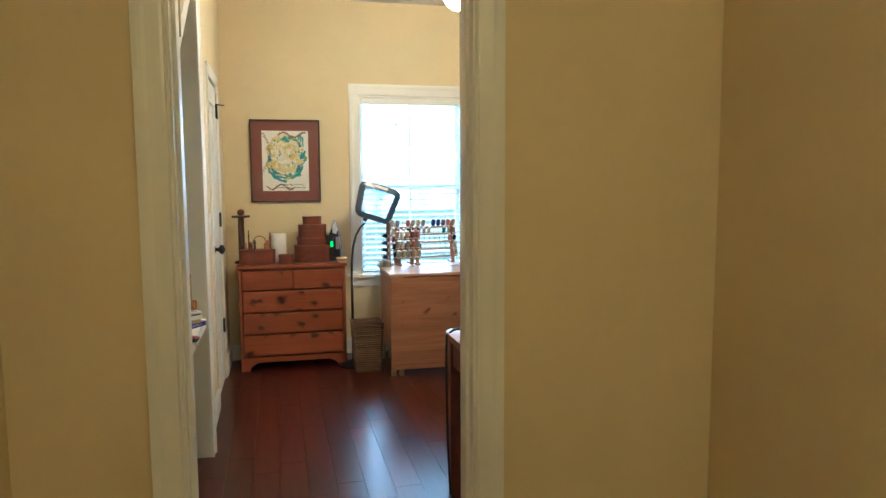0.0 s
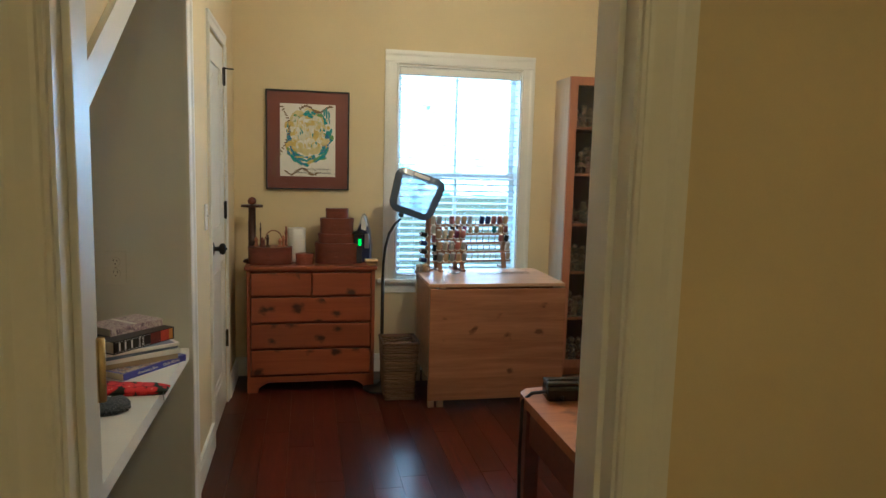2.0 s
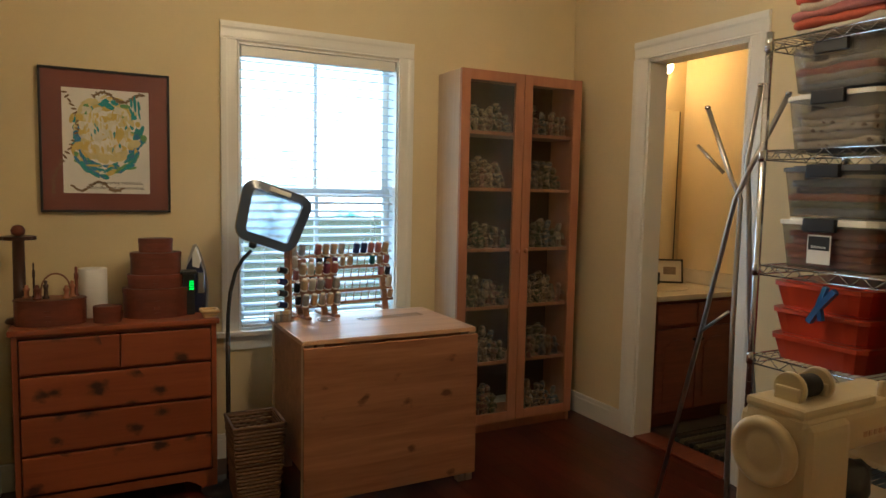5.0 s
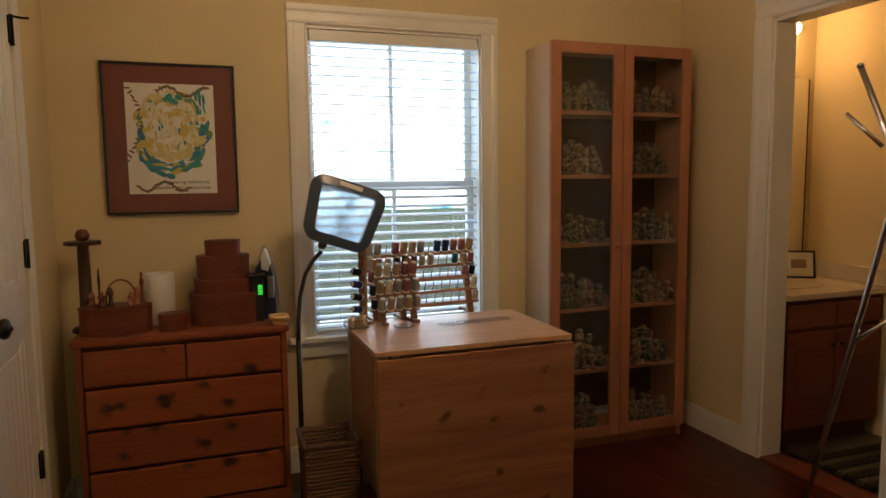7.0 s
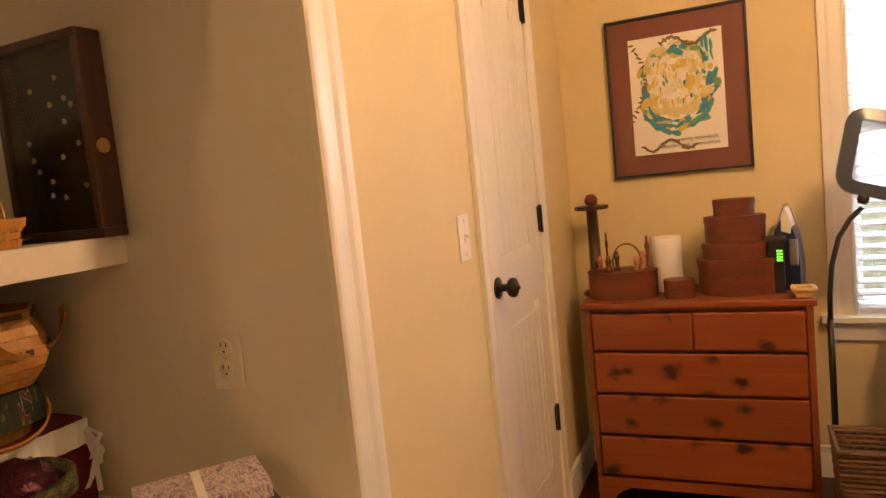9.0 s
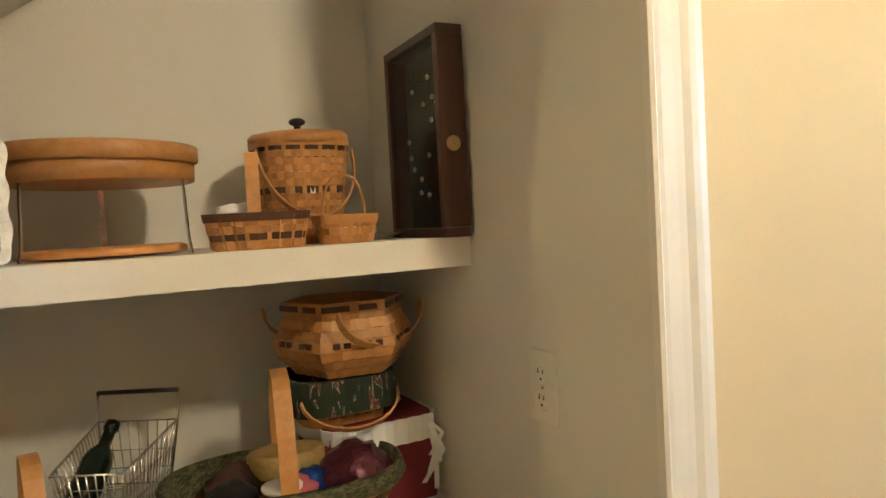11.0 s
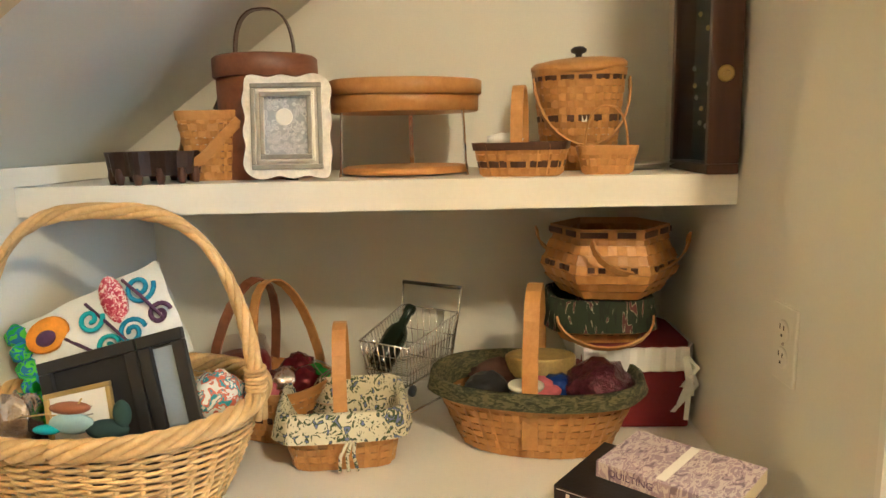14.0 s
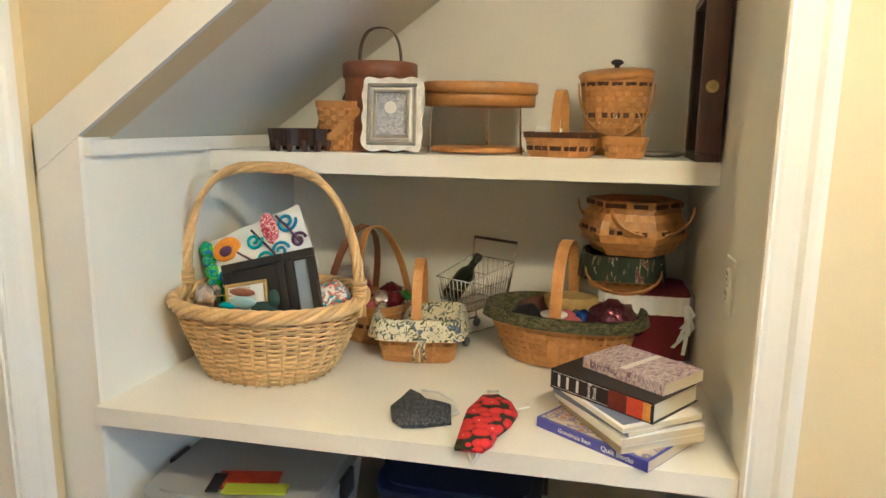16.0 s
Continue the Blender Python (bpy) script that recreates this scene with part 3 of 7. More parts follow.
# outside: a bright garden far beyond the pane
m, t, b = nodes("garden_distance")
co = t.nodes.new("ShaderNodeTexCoord")
n1 = t.nodes.new("ShaderNodeTexNoise")
n1.inputs["Scale"].default_value, n1.inputs["Detail"].default_value, n1.inputs["Roughness"].default_value = 0.35, 7, 0.62
t.links.new(co.outputs["Object"], n1.inputs["Vector"])
sep = t.nodes.new("ShaderNodeSeparateXYZ")
t.links.new(co.outputs["Object"], sep.inputs[0])
grad = t.nodes.new("ShaderNodeMapRange")
grad.inputs[1].default_value, grad.inputs[2].default_value, grad.inputs[3].default_value, grad.inputs[4].default_value = -6, 16, -0.10, 0.36
t.links.new(sep.outputs[2], grad.inputs[0])
ad = t.nodes.new("ShaderNodeMath")
t.links.new(n1.outputs[0], ad.inputs[0])
t.links.new(grad.outputs[0], ad.inputs[1])
rp = t.nodes.new("ShaderNodeValToRGB")
e = rp.color_ramp.elements
e[0].position, e[0].color = 0.33, (0.012, 0.06, 0.12, 1)
e[1].position, e[1].color = 0.56, (0.86, 0.96, 1.0, 1)
x = e.new(0.41)
x.color = (0.07, 0.24, 0.33, 1)
x = e.new(0.48)
x.color = (0.40, 0.72, 0.70, 1)
t.links.new(ad.outputs[0], rp.inputs[0])
em = t.nodes.new("ShaderNodeEmission")
em.inputs[1].default_value = 6.0
t.links.new(rp.outputs[0], em.inputs[0])
t.links.new(em.outputs[0], t.nodes["Material Output"].inputs[0])
bm = bm_new()
bx(bm, -60, 62, 62, 62.2, -30, 50)
structure("backdrop", bm, m, "bright sky and pale green trees far outside", "backdrop")
GRASS = mat("lawn", (0.06, 0.10, 0.04), 0.9, vary=0.4, scale=2)
structure("ground", boxes((-60, 62, 9.9, 62, -1.2, -1.0)), GRASS, "green lawn outside the window", "ground")

# ---- framed poster ----
poster = thing("framed_poster", 0.315, YW, 1.557, label="framed poster with a red-brown mat and blue and gold print", category="picture")
bm = bm_new()
for a, b, c, d in ((-0.265, 0.265, 0.307, 0.317), (-0.265, 0.265, -0.317, -0.307), (-0.265, -0.255, -0.307, 0.307), (0.255, 0.265, -0.307, 0.307)):
    bx(bm, a, b, -0.024, -0.002, c, d, bev=0.002)
part("frame", bm, BLACK, poster)
MATB = mat("red_brown_mat_board", (0.20, 0.065, 0.05), 0.85, vary=0.05, bump=0.1)
bm = bm_new()
bx(bm, -0.256, 0.256, -0.012, -0.004, -0.308, 0.308)
part("mat_board", bm, MATB, poster)
bm = bm_new()
bx(bm, -0.176, 0.176, -0.0145, -0.0122, -0.232, 0.232)
part("sheet", bm, PAPER, poster)
INKS = [mat("ink_" + n, c, 0.8, vary=0.15, scale=30, bump=0.02) for n, c in (("teal", (0.03, 0.30, 0.34)), ("blue", (0.05, 0.22, 0.45)), ("gold", (0.66, 0.50, 0.14)), ("straw", (0.68, 0.60, 0.30)), ("umber", (0.20, 0.13, 0.07)), ("green", (0.16, 0.36, 0.14)), ("cream", (0.76, 0.73, 0.62)))]
rr = random.Random(5)


def stroke(bm, cx, cz, w, h, ang, y):
    """A brush mark: a thin lens-shaped flake."""
    pts = [(cx + math.cos(ang) * w * math.cos(a) - math.sin(ang) * h * math.sin(a), cz + math.sin(ang) * w * math.cos(a) + math.cos(ang) * h * math.sin(a)) for a in [k * math.pi / 4 + rr.uniform(-0.2, 0.2) for k in range(8)]]
    prism(bm, pts, y - 0.0006, y, "y")


marks = [bm_new() for _ in INKS]
for k in range(150):
    a = rr.uniform(0, 2 * math.pi)
    low = math.sin(a)
    r = rr.uniform(0.115, 0.160)
    i = rr.choice((0, 0, 1, 1, 2, 5)) if low < 0.25 else rr.choice((2, 2, 3, 3, 5, 0))
    stroke(marks[i], math.cos(a) * r * 0.96, 0.022 + math.sin(a) * r * 1.12, rr.uniform(0.012, 0.036), rr.uniform(0.005, 0.014), a + math.pi / 2 + rr.uniform(-0.6, 0.6), -0.0147 - 0.00001 * k)
for k in range(80):
    stroke(marks[rr.choice((3, 3, 2, 6, 6))], rr.uniform(-0.12, 0.12), rr.uniform(-0.08, 0.14), rr.uniform(0.014, 0.034), rr.uniform(0.008, 0.02), rr.uniform(0, 3), -0.0149 - 0.00002 * k)
for k in range(70):
    x, z = rr.uniform(-0.095, 0.095), rr.uniform(-0.06, 0.115)
    i = rr.choice((6, 6, 6, 3, 2, 2, 0))
    stroke(marks[i], x, z + 0.02, rr.uniform(0.002, 0.006), rr.uniform(0.008, 0.018), rr.uniform(-0.3, 0.3), -0.0166 - 0.00002 * k)
for k in range(26):
    u = k / 25
    for x, z in ((-0.165 + 0.05 * math.sin(u * 5), 0.21 - 0.44 * u), (-0.14 + 0.2 * u, -0.20 - 0.02 * math.sin(u * 9)), (-0.05 + 0.2 * u, 0.20 + 0.02 * math.sin(u * 8))):
        stroke(marks[4], x, z, 0.013, 0.0045, rr.uniform(-1, 1), -0.0152 - 0.00003 * k - 0.0007 * (x > -0.12))
for k in range(14):
    stroke(marks[0], 0.12 + rr.uniform(-0.02, 0.02), 0.16 + rr.uniform(-0.045, 0.045), 0.004, 0.02, rr.uniform(-0.2, 0.2), -0.0168 - 0.00003 * k)
for i, b in enumerate(marks):
    tagged(part("print_marks", b, INKS[i], poster), kind="stuff")
writing("lettering", "empowering individuals,", 0.021, BLACK, poster, pose(0.045, -0.0166, -0.183, 90, 0, 0))
writing("lettering", "families and communities.", 0.021, BLACK, poster, pose(0.045, -0.0166, -0.206, 90, 0, 0))
bm = bm_new()
bx(bm, -0.254, 0.254, -0.0215, -0.0195, -0.306, 0.306)
g = part("glazing", bm, glass("poster_glass", (1, 1, 1), 0.35, 0.985), poster)
g.visible_shadow = False

# ---- pine dresser ----
dresser = thing("pine_dresser", 0.34, 8.93, 0, label="knotty honey pine dresser with two small and three wide drawers", category="dresser")
bm = bm_new()
bx(bm, -0.40, 0.40, -0.185, 0.175, 0.762, 0.787, bev=0.006)
part("top", bm, PINEP, dresser)
for x in (-0.388, 0.366):
    bm = bm_new()
    bx(bm, x, x + 0.022, -0.172, 0.17, 0.10, 0.762, bev=0.002)
    prism(bm, [(-0.172, 0.0), (-0.11, 0.0), (-0.085, 0.06), (-0.04, 0.095), (0.06, 0.095), (0.10, 0.05), (0.12, 0), (0.17, 0), (0.17, 0.102), (-0.172, 0.102)], x + 0.001, x + 0.021, "x")
    part("side_panel", bm, PINEP, dresser)
bm = bm_new()
bx(bm, -0.366, 0.366, 0.155, 0.165, 0.10, 0.762)
part("back_panel", bm, PINEP, dresser)
bm = bm_new()
curve = [(-0.386, 0.0), (-0.325, 0.0), (-0.318, 0.028), (-0.29, 0.048), (-0.26, 0.062), (0.26, 0.062), (0.29, 0.048), (0.318, 0.028), (0.325, 0.0), (0.386, 0.0), (0.386, 0.10), (-0.386, 0.10)]
prism(bm, curve, -0.178, -0.158, "y")
part("plinth", bm, PINEP, dresser, "scalloped plinth with bracket feet")
for z in (0.098, 0.265, 0.428, 0.592, 0.745):
    bm = bm_new()
    bx(bm, -0.366, 0.366, -0.150, 0.14, z, z + 0.012)
    part("rail", bm, PINEP, dresser)
for x0, x1, z0, z1 in ((-0.362, -0.0015, 0.606, 0.745), (0.0015, 0.362, 0.606, 0.745), (-0.362, 0.362, 0.442, 0.594), (-0.362, 0.362, 0.279, 0.430), (-0.362, 0.362, 0.112, 0.267)):
    bm = bm_new()
    bx(bm, x0, x1, -0.184, -0.162, z0, z1, bev=0.006)
    bx(bm, x0 + 0.01, x1 - 0.01, -0.162, 0.14, z0 + 0.01, z1 - 0.02)
    part("drawer", bm, PINE, dresser)

# ---- drop-leaf table ----
table = thing("drop_leaf_table", 1.41, 8.62, 0, label="pale birch drop-leaf table with its leaf hanging down", category="table")
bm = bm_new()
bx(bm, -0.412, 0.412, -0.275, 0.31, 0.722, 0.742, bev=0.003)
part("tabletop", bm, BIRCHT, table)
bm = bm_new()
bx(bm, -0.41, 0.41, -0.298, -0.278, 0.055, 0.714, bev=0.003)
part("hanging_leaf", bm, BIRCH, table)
for x in (-0.40, -0.345, 0.345, 0.385):
    for y in (-0.255, 0.25):
        bm = bm_new()
        bx(bm, x - 0.0, x + 0.035, y, y + 0.04, 0, 0.72, bev=0.003)
        part("leg", bm, BEECHS, table)
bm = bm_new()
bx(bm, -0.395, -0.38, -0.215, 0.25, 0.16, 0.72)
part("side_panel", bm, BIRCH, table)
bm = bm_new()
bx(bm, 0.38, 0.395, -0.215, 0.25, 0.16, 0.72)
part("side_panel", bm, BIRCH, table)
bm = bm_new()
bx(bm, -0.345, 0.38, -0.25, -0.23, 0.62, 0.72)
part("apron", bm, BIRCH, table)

# ---- glazed display cabinet ----
cab = thing("display_cabinet", 2.396, 8.99, 0, label="tall beech display cabinet with two glass doors", category="cabinet")
# Window side takes a paler beech: daylight on it put into the colour.
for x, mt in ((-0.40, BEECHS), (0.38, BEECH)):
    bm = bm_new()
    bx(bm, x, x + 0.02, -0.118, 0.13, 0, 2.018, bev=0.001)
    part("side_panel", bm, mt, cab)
bm = bm_new()
bx(bm, -0.38, 0.38, -0.118, 0.13, 1.998, 2.017)
part("top", bm, BEECH, cab)
# Back panel darker than the beech: the shade inside is put into its colour.
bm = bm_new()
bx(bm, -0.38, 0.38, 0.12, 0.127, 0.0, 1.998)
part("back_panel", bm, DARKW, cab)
bm = bm_new()
bx(bm, -0.38, 0.38, -0.10, -0.085, 0.0, 0.08)
part("plinth", bm, BEECH, cab)
CABZ = (0.08, 0.405, 0.725, 1.052, 1.39, 1.70)
for z in CABZ:
    bm = bm_new()
    bx(bm, -0.38, 0.38, -0.10, 0.12, z - 0.018, z)
    part("shelf", bm, BEECH, cab)
for s in (-1, 1):
    x0, x1 = (-0.40, -0.002) if s < 0 else (0.002, 0.40)
    bm = bm_new()
    for a, b, c, d in ((x0, x0 + 0.055, 0.06, 2.02), (x1 - 0.055, x1, 0.06, 2.02), (x0 + 0.055, x1 - 0.055, 0.06, 0.115), (x0 + 0.055, x1 - 0.055, 1.965, 2.02)):
        bx(bm, a, b, -0.14, -0.121, c, d, bev=0.002)
    dr = part("cabinet_door", bm, BEECH, cab)
    bm = bm_new()
    bx(bm, x0 + 0.053, x1 - 0.053, -0.132, -0.128, 0.113, 1.967)
    g = part("door_pane", bm, CABGLASS, dr)
    bm = bm_new()
    lathe(bm, [(0.007, 0), (0.006, 0.008), (0.014, 0.014), (0.013, 0.022), (0.004, 0.024)], 14, m=pose(s * 0.028, -0.14, 1.04, 90, 0, 0))
    part("pull_knob", bm, BEECH, dr)

# figurines: plain little shapes on every shelf
FIG = [mat("figurine_" + n, c, 0.5, vary=0.25, scale=60, bump=0.1) for n, c in (("ivory", (0.60, 0.45, 0.29)), ("tan", (0.42, 0.26, 0.15)), ("grey", (0.26, 0.21, 0.17)), ("rose", (0.45, 0.22, 0.15)), ("olive", (0.30, 0.26, 0.17)), ("dark", (0.11, 0.08, 0.07)))]
GLAZE = [pattern("painted_figurine_" + n, [(0, d), (0.38, c), (0.53, (0.50, 0.35, 0.21)), (0.585, d)], 30, 0.35, kind="NOISE", aspect=(1, 1, 1.7), bump=0.05) for n, c, d in (("brown", (0.15, 0.075, 0.04), (0.03, 0.02, 0.018)), ("blue", (0.09, 0.11, 0.13), (0.03, 0.025, 0.025)), ("rose", (0.24, 0.09, 0.07), (0.05, 0.025, 0.02)), ("green", (0.08, 0.09, 0.05), (0.02, 0.018, 0.014)), ("cream", (0.30, 0.22, 0.14), (0.10, 0.06, 0.035)), ("grey", (0.12, 0.10, 0.085), (0.025, 0.02, 0.02)))]


def figurine(kind, material):
    """A small glazed figure on a round foot, in one piece: legs or skirt, coat, arms, large head, hat or hair."""
    bm = bm_new()
    lathe(bm, [(0.021, 0), (0.022, 0.005), (0.017, 0.009)], 12, sx=1.15)
    if kind % 2:
        lathe(bm, [(0.021, 0.008), (0.019, 0.025), (0.012, 0.048)], 10)
    else:
        for sx in (-0.009, 0.009):
            lathe(bm, [(0.008, 0.006), (0.006, 0.012), (0.0085, 0.04)], 8, c=(sx, 0, 0))
    lathe(bm, [(0.013, 0.036), (0.018, 0.046), (0.017, 0.064), (0.008, 0.074)], 10, sy=0.8)
    lathe(bm, [(0.004, 0.072), (0.0125, 0.078), (0.0155, 0.088), (0.014, 0.098), (0.005, 0.105)], 10)
    if kind % 3 == 0:
        lathe(bm, [(0.022, 0.097), (0.022, 0.100), (0.013, 0.102), (0.011, 0.112), (0.003, 0.114)], 12)
    elif kind % 3 == 1:
        lathe(bm, [(0.010, 0.0), (0.013, 0.010), (0.009, 0.020)], 9, c=(0.006, 0.005, 0.094))
    a = (kind % 5 - 2) * 16
    lathe(bm, [(0.006, 0), (0.0075, 0.018), (0.005, 0.034)], 8, m=pose(-0.017, -0.002, 0.066, 150 + a, 24, 0))
    lathe(bm, [(0.006, 0), (0.0075, 0.018), (0.005, 0.034)], 8, m=pose(0.017, -0.002, 0.066, 140 - a, -24, 0))
    if kind % 4 == 1:
        lathe(bm, [(0.010, 0.006), (0.013, 0.014), (0.008, 0.028), (0.010, 0.036), (0.004, 0.044)], 9, c=(0.028, -0.006, 0))
    elif kind % 4 == 2:
        bx(bm, -0.036, -0.018, -0.016, 0.008, 0.0, 0.032, bev=0.005)
    me = part("figurine", bm, material)
    return tagged(me, "small painted ceramic figurine on a cabinet shelf", "figurine", "figurines in the cabinet")


figs = []
rf = random.Random(11)
for zi, z in enumerate(CABZ):
    for half in (-1, 1):
        for row in (0, 1):
            n = 6 if row == 0 else 5
            for k in range(n):
                if rf.random() < 0.10:
                    continue
                x = half * 0.196 + (k - (n - 1) / 2) * 0.049 + rf.uniform(-0.008, 0.008)
                s = rf.uniform(0.88, 1.25) if row == 0 else rf.uniform(1.15, 1.6)
                mtx = Matrix.Translation((2.396 + x, 8.99 - 0.068 + row * 0.085 + rf.uniform(-0.012, 0.012), z)) @ pose(0, 0, 0, 0, 0, rf.uniform(-50, 50)) @ Matrix.Scale(s, 4)
                key = len(figs)
                if key < 18:
                    o = figurine(key, GLAZE[key % 6])
                    o.matrix_basis = mtx
                else:
                    o = rf.choice(figs[:18]).copy()
                    scene.collection.objects.link(o)
                    o.matrix_basis = mtx
                figs.append(o)

# ---- magnifier floor lamp and basket ----
fl = thing("magnifier_floor_lamp", 0.775, 8.75, 0, label="black gooseneck floor lamp with a large tilted magnifying lens", category="floor lamp")
bm = bm_new()
lathe(bm, [(0.115, 0), (0.12, 0.008), (0.11, 0.022), (0.03, 0.03), (0.014, 0.045)], 28)
part("base", bm, BLACK, fl)
bm = bm_new()
tube(bm, [(0, 0, 0.03), (0, 0, 0.40), (0.0, 0, 0.72)], 0.0105, 10)
part("pole", bm, IRON, fl)
bm = bm_new()
neck = [(0.0, 0, 0.72), (0.002, 0, 0.80), (0.012, 0, 0.90), (0.035, 0, 0.99), (0.07, 0, 1.05), (0.105, -0.005, 1.085)]
tube(bm, neck, 0.0085, 10)
part("gooseneck", bm, BLACK, fl)
hm = pose(0.195, -0.01, 1.235, -8, 0, 0) @ pose(0, 0, 0, 0, 19, 0)


def rounded(w, h, r, n=5, flare=0.0):
    pts = []
    for cx, cz, a0 in ((w - r, h - r, 0), (-(w - r), h - r, 90), (-(w - r), -(h - r), 180), (w - r, -(h - r), 270)):
        for k in range(n + 1):
            a = radians(a0 + 90 * k / n)
            x, z = cx + r * math.cos(a), cz + r * math.sin(a)
            pts.append((x * (1 + flare * z / h), z))
    return pts


bm = bm_new()
outer, inner = rounded(0.152, 0.138, 0.06, flare=0.10), rounded(0.108, 0.098, 0.014, flare=0.10)
t2 = bmesh.new()
for y0, y1 in ((-0.022, 0.022),):
    A = [[t2.verts.new((x, y, z)) for x, z in ring] for ring, y in ((outer, y0 + 0.008), (inner, y0), (inner, y1), (outer, y1 - 0.008))]
    n = len(outer)
    for r in range(4):
        for k in range(n):
            t2.faces.new((A[r][k], A[r][(k + 1) % n], A[(r + 1) % 4][(k + 1) % n], A[(r + 1) % 4][k]))
merge(bm, t2, hm)
# Dark frame; the window's blue flare haze is mixed into its colour.
head = part("lens_frame", bm, mat("hazed_dark_plastic", (0.06, 0.08, 0.12), 0.22, vary=0.1, bump=0.03), fl, "glossy dark lens frame with flare haze in its slate tint")
bm = bm_new()
prism(bm, inner, -0.004, 0.004, "y", m=hm)
LENS = mat("fresnel_lens", (0.55, 0.62, 0.68), 0.12, 0.0, vary=0.5, scale=7, bump=0.4, fine=14)
LENS.node_tree.nodes["Principled BSDF"].inputs["Transmission Weight"].default_value = 0.75
part("lens", bm, LENS, head, "glossy rippled lens sheet")
bm = bm_new()
bx(bm, -0.05, 0.05, -0.025, -0.012, 0.108, 0.128, bev=0.004, m=hm)
part("lamp_strip", bm, WHITEP, head)
bm = bm_new()
lathe(bm, [(0.012, 0), (0.018, 0.01), (0.018, 0.02), (0.010, 0.035)], 12, m=hm @ pose(-0.045, 0, -0.162))
part("swivel", bm, BLACK, fl)

ROPE = wood("woven_seagrass", (0.19, 0.10, 0.05), (0.12, 0.06, 0.03), 0.7, 0, 20, rand=0.3, island=True)


def square_basket(name, w0, w1, h, rows, material, label, m):
    """A square basket of stacked wavy strands, open above."""
    th = thing(name, 0, 0, 0, label=label, category="basket", m=m)
    bm = bm_new()
    for r in range(rows):
        u = (r + 0.5) / rows
        w = w0 + (w1 - w0) * u
        pts, n = [], 52
        for k in range(n):
            s = 4 * k / n
            i, f = int(s), s - int(s)
            c = [(-1, -1), (1, -1), (1, 1), (-1, 1), (-1, -1)]
            x, y = c[i][0] + (c[i + 1][0] - c[i][0]) * f, c[i][1] + (c[i + 1][1] - c[i][1]) * f
            o = 1 + 0.025 * (1 if (k + r) % 2 else -1)
            pts.append((x * w * o, y * w * o, h * u))
        tube(bm, pts, h / rows * 0.5, 5, closed=True)
    tagged(part("weave", bm, material, th), kind="stuff")
    bm = bm_new()
    tube(bm, [(a * w1 * 1.03, b * w1 * 1.03, h) for a, b in ((-1, -1), (0, -1), (1, -1), (1, 0), (1, 1), (0, 1), (-1, 1), (-1, 0))], 0.009, 6, closed=True)
    part("rim", bm, material, th)
    bm = bm_new()
    bx(bm, -w0, w0, -w0, w0, 0.0, 0.01)
    part("bottom", bm, material, th)
    return th


square_basket("seagrass_basket", 0.085, 0.105, 0.355, 22, ROPE, "square brown seagrass basket on the floor", pose(0.862, 8.605, 0))

# ---- baskets ----
def outline(a, b, n, count):
    """Points evenly along a rounded outline: n 2 is an oval, 7 a rounded rectangle."""
    raw = []
    for k in range(400):
        th = 2 * math.pi * k / 400
        c, s = math.cos(th), math.sin(th)
        raw.append((a * math.copysign(abs(c) ** (2 / n), c), b * math.copysign(abs(s) ** (2 / n), s)))
    raw.append(raw[0])
    acc = [0.0]
    for p, q in zip(raw, raw[1:]):
        acc.append(acc[-1] + math.dist(p, q))
    out, j = [], 0
    for k in range(count):
        want = acc[-1] * k / count
        while acc[j + 1] < want:
            j += 1
        f = (want - acc[j]) / max(acc[j + 1] - acc[j], 1e-9)
        out.append((raw[j][0] + f * (raw[j + 1][0] - raw[j][0]), raw[j][1] + f * (raw[j + 1][1] - raw[j][1])))
    return out


def band(bm, ring, z0, z1, thick, s0=1.0, s1=1.0, wave=0.0, phase=0, c=(0, 0)):
    """A closed ribbon round an outline, weaving in and out."""
    n = len(ring)
    rows = []
    for k, (x, y) in enumerate(ring):
        r = math.hypot(x, y) or 1
        o = wave * (1 if (k + phase) % 2 else -1)
        rows.append([bm.verts.new((c[0] + x * s * (1 + (o + t) / r), c[1] + y * s * (1 + (o + t) / r), z)) for s, z, t in ((s0, z0, thick), (s1, z1, thick), (s1, z1, 0), (s0, z0, 0))])
    for k in range(n):
        p, q = rows[k], rows[(k + 1) % n]
        for i in range(4):
            bm.faces.new((p[i], q[i], q[(i + 1) % 4], p[(i + 1) % 4]))


def strap(bm, pts, width, thick, across):
    """A flat bent strip of wood along points, its width along the direction across."""
    t = bmesh.new()
    across = Vector(across).normalized()
    P = [Vector(p) for p in pts]
    rows = []
    for i, p in enumerate(P):
        d = (P[min(i + 1, len(P) - 1)] - P[max(i - 1, 0)]).normalized()
        nrm = d.cross(across).normalized()
        rows.append([t.verts.new(p + across * (u * width / 2) + nrm * (v * thick / 2)) for u, v in ((-1, -1), (1, -1), (1, 1), (-1, 1))])
    for a, b in zip(rows, rows[1:]):
        for i in range(4):
            t.faces.new((a[i], b[i], b[(i + 1) % 4], a[(i + 1) % 4]))
    t.faces.new(rows[0])
    t.faces.new(rows[-1][::-1])
    merge(bm, t)


def arch(half, z0, z1, n=14, axis="y", lean=0.0):
    """Points of a handle from one side over the top to the other."""
    out = []
    for k in range(n + 1):
        a = math.pi * k / n
        u, v = -half * math.copysign(abs(math.cos(a)) ** 0.75, math.cos(a)), z0 + (z1 - z0) * math.sin(a) ** 0.8
        out.append((lean * (v - z0), u, v) if axis == "y" else (u, lean * (v - z0), v))
    return out


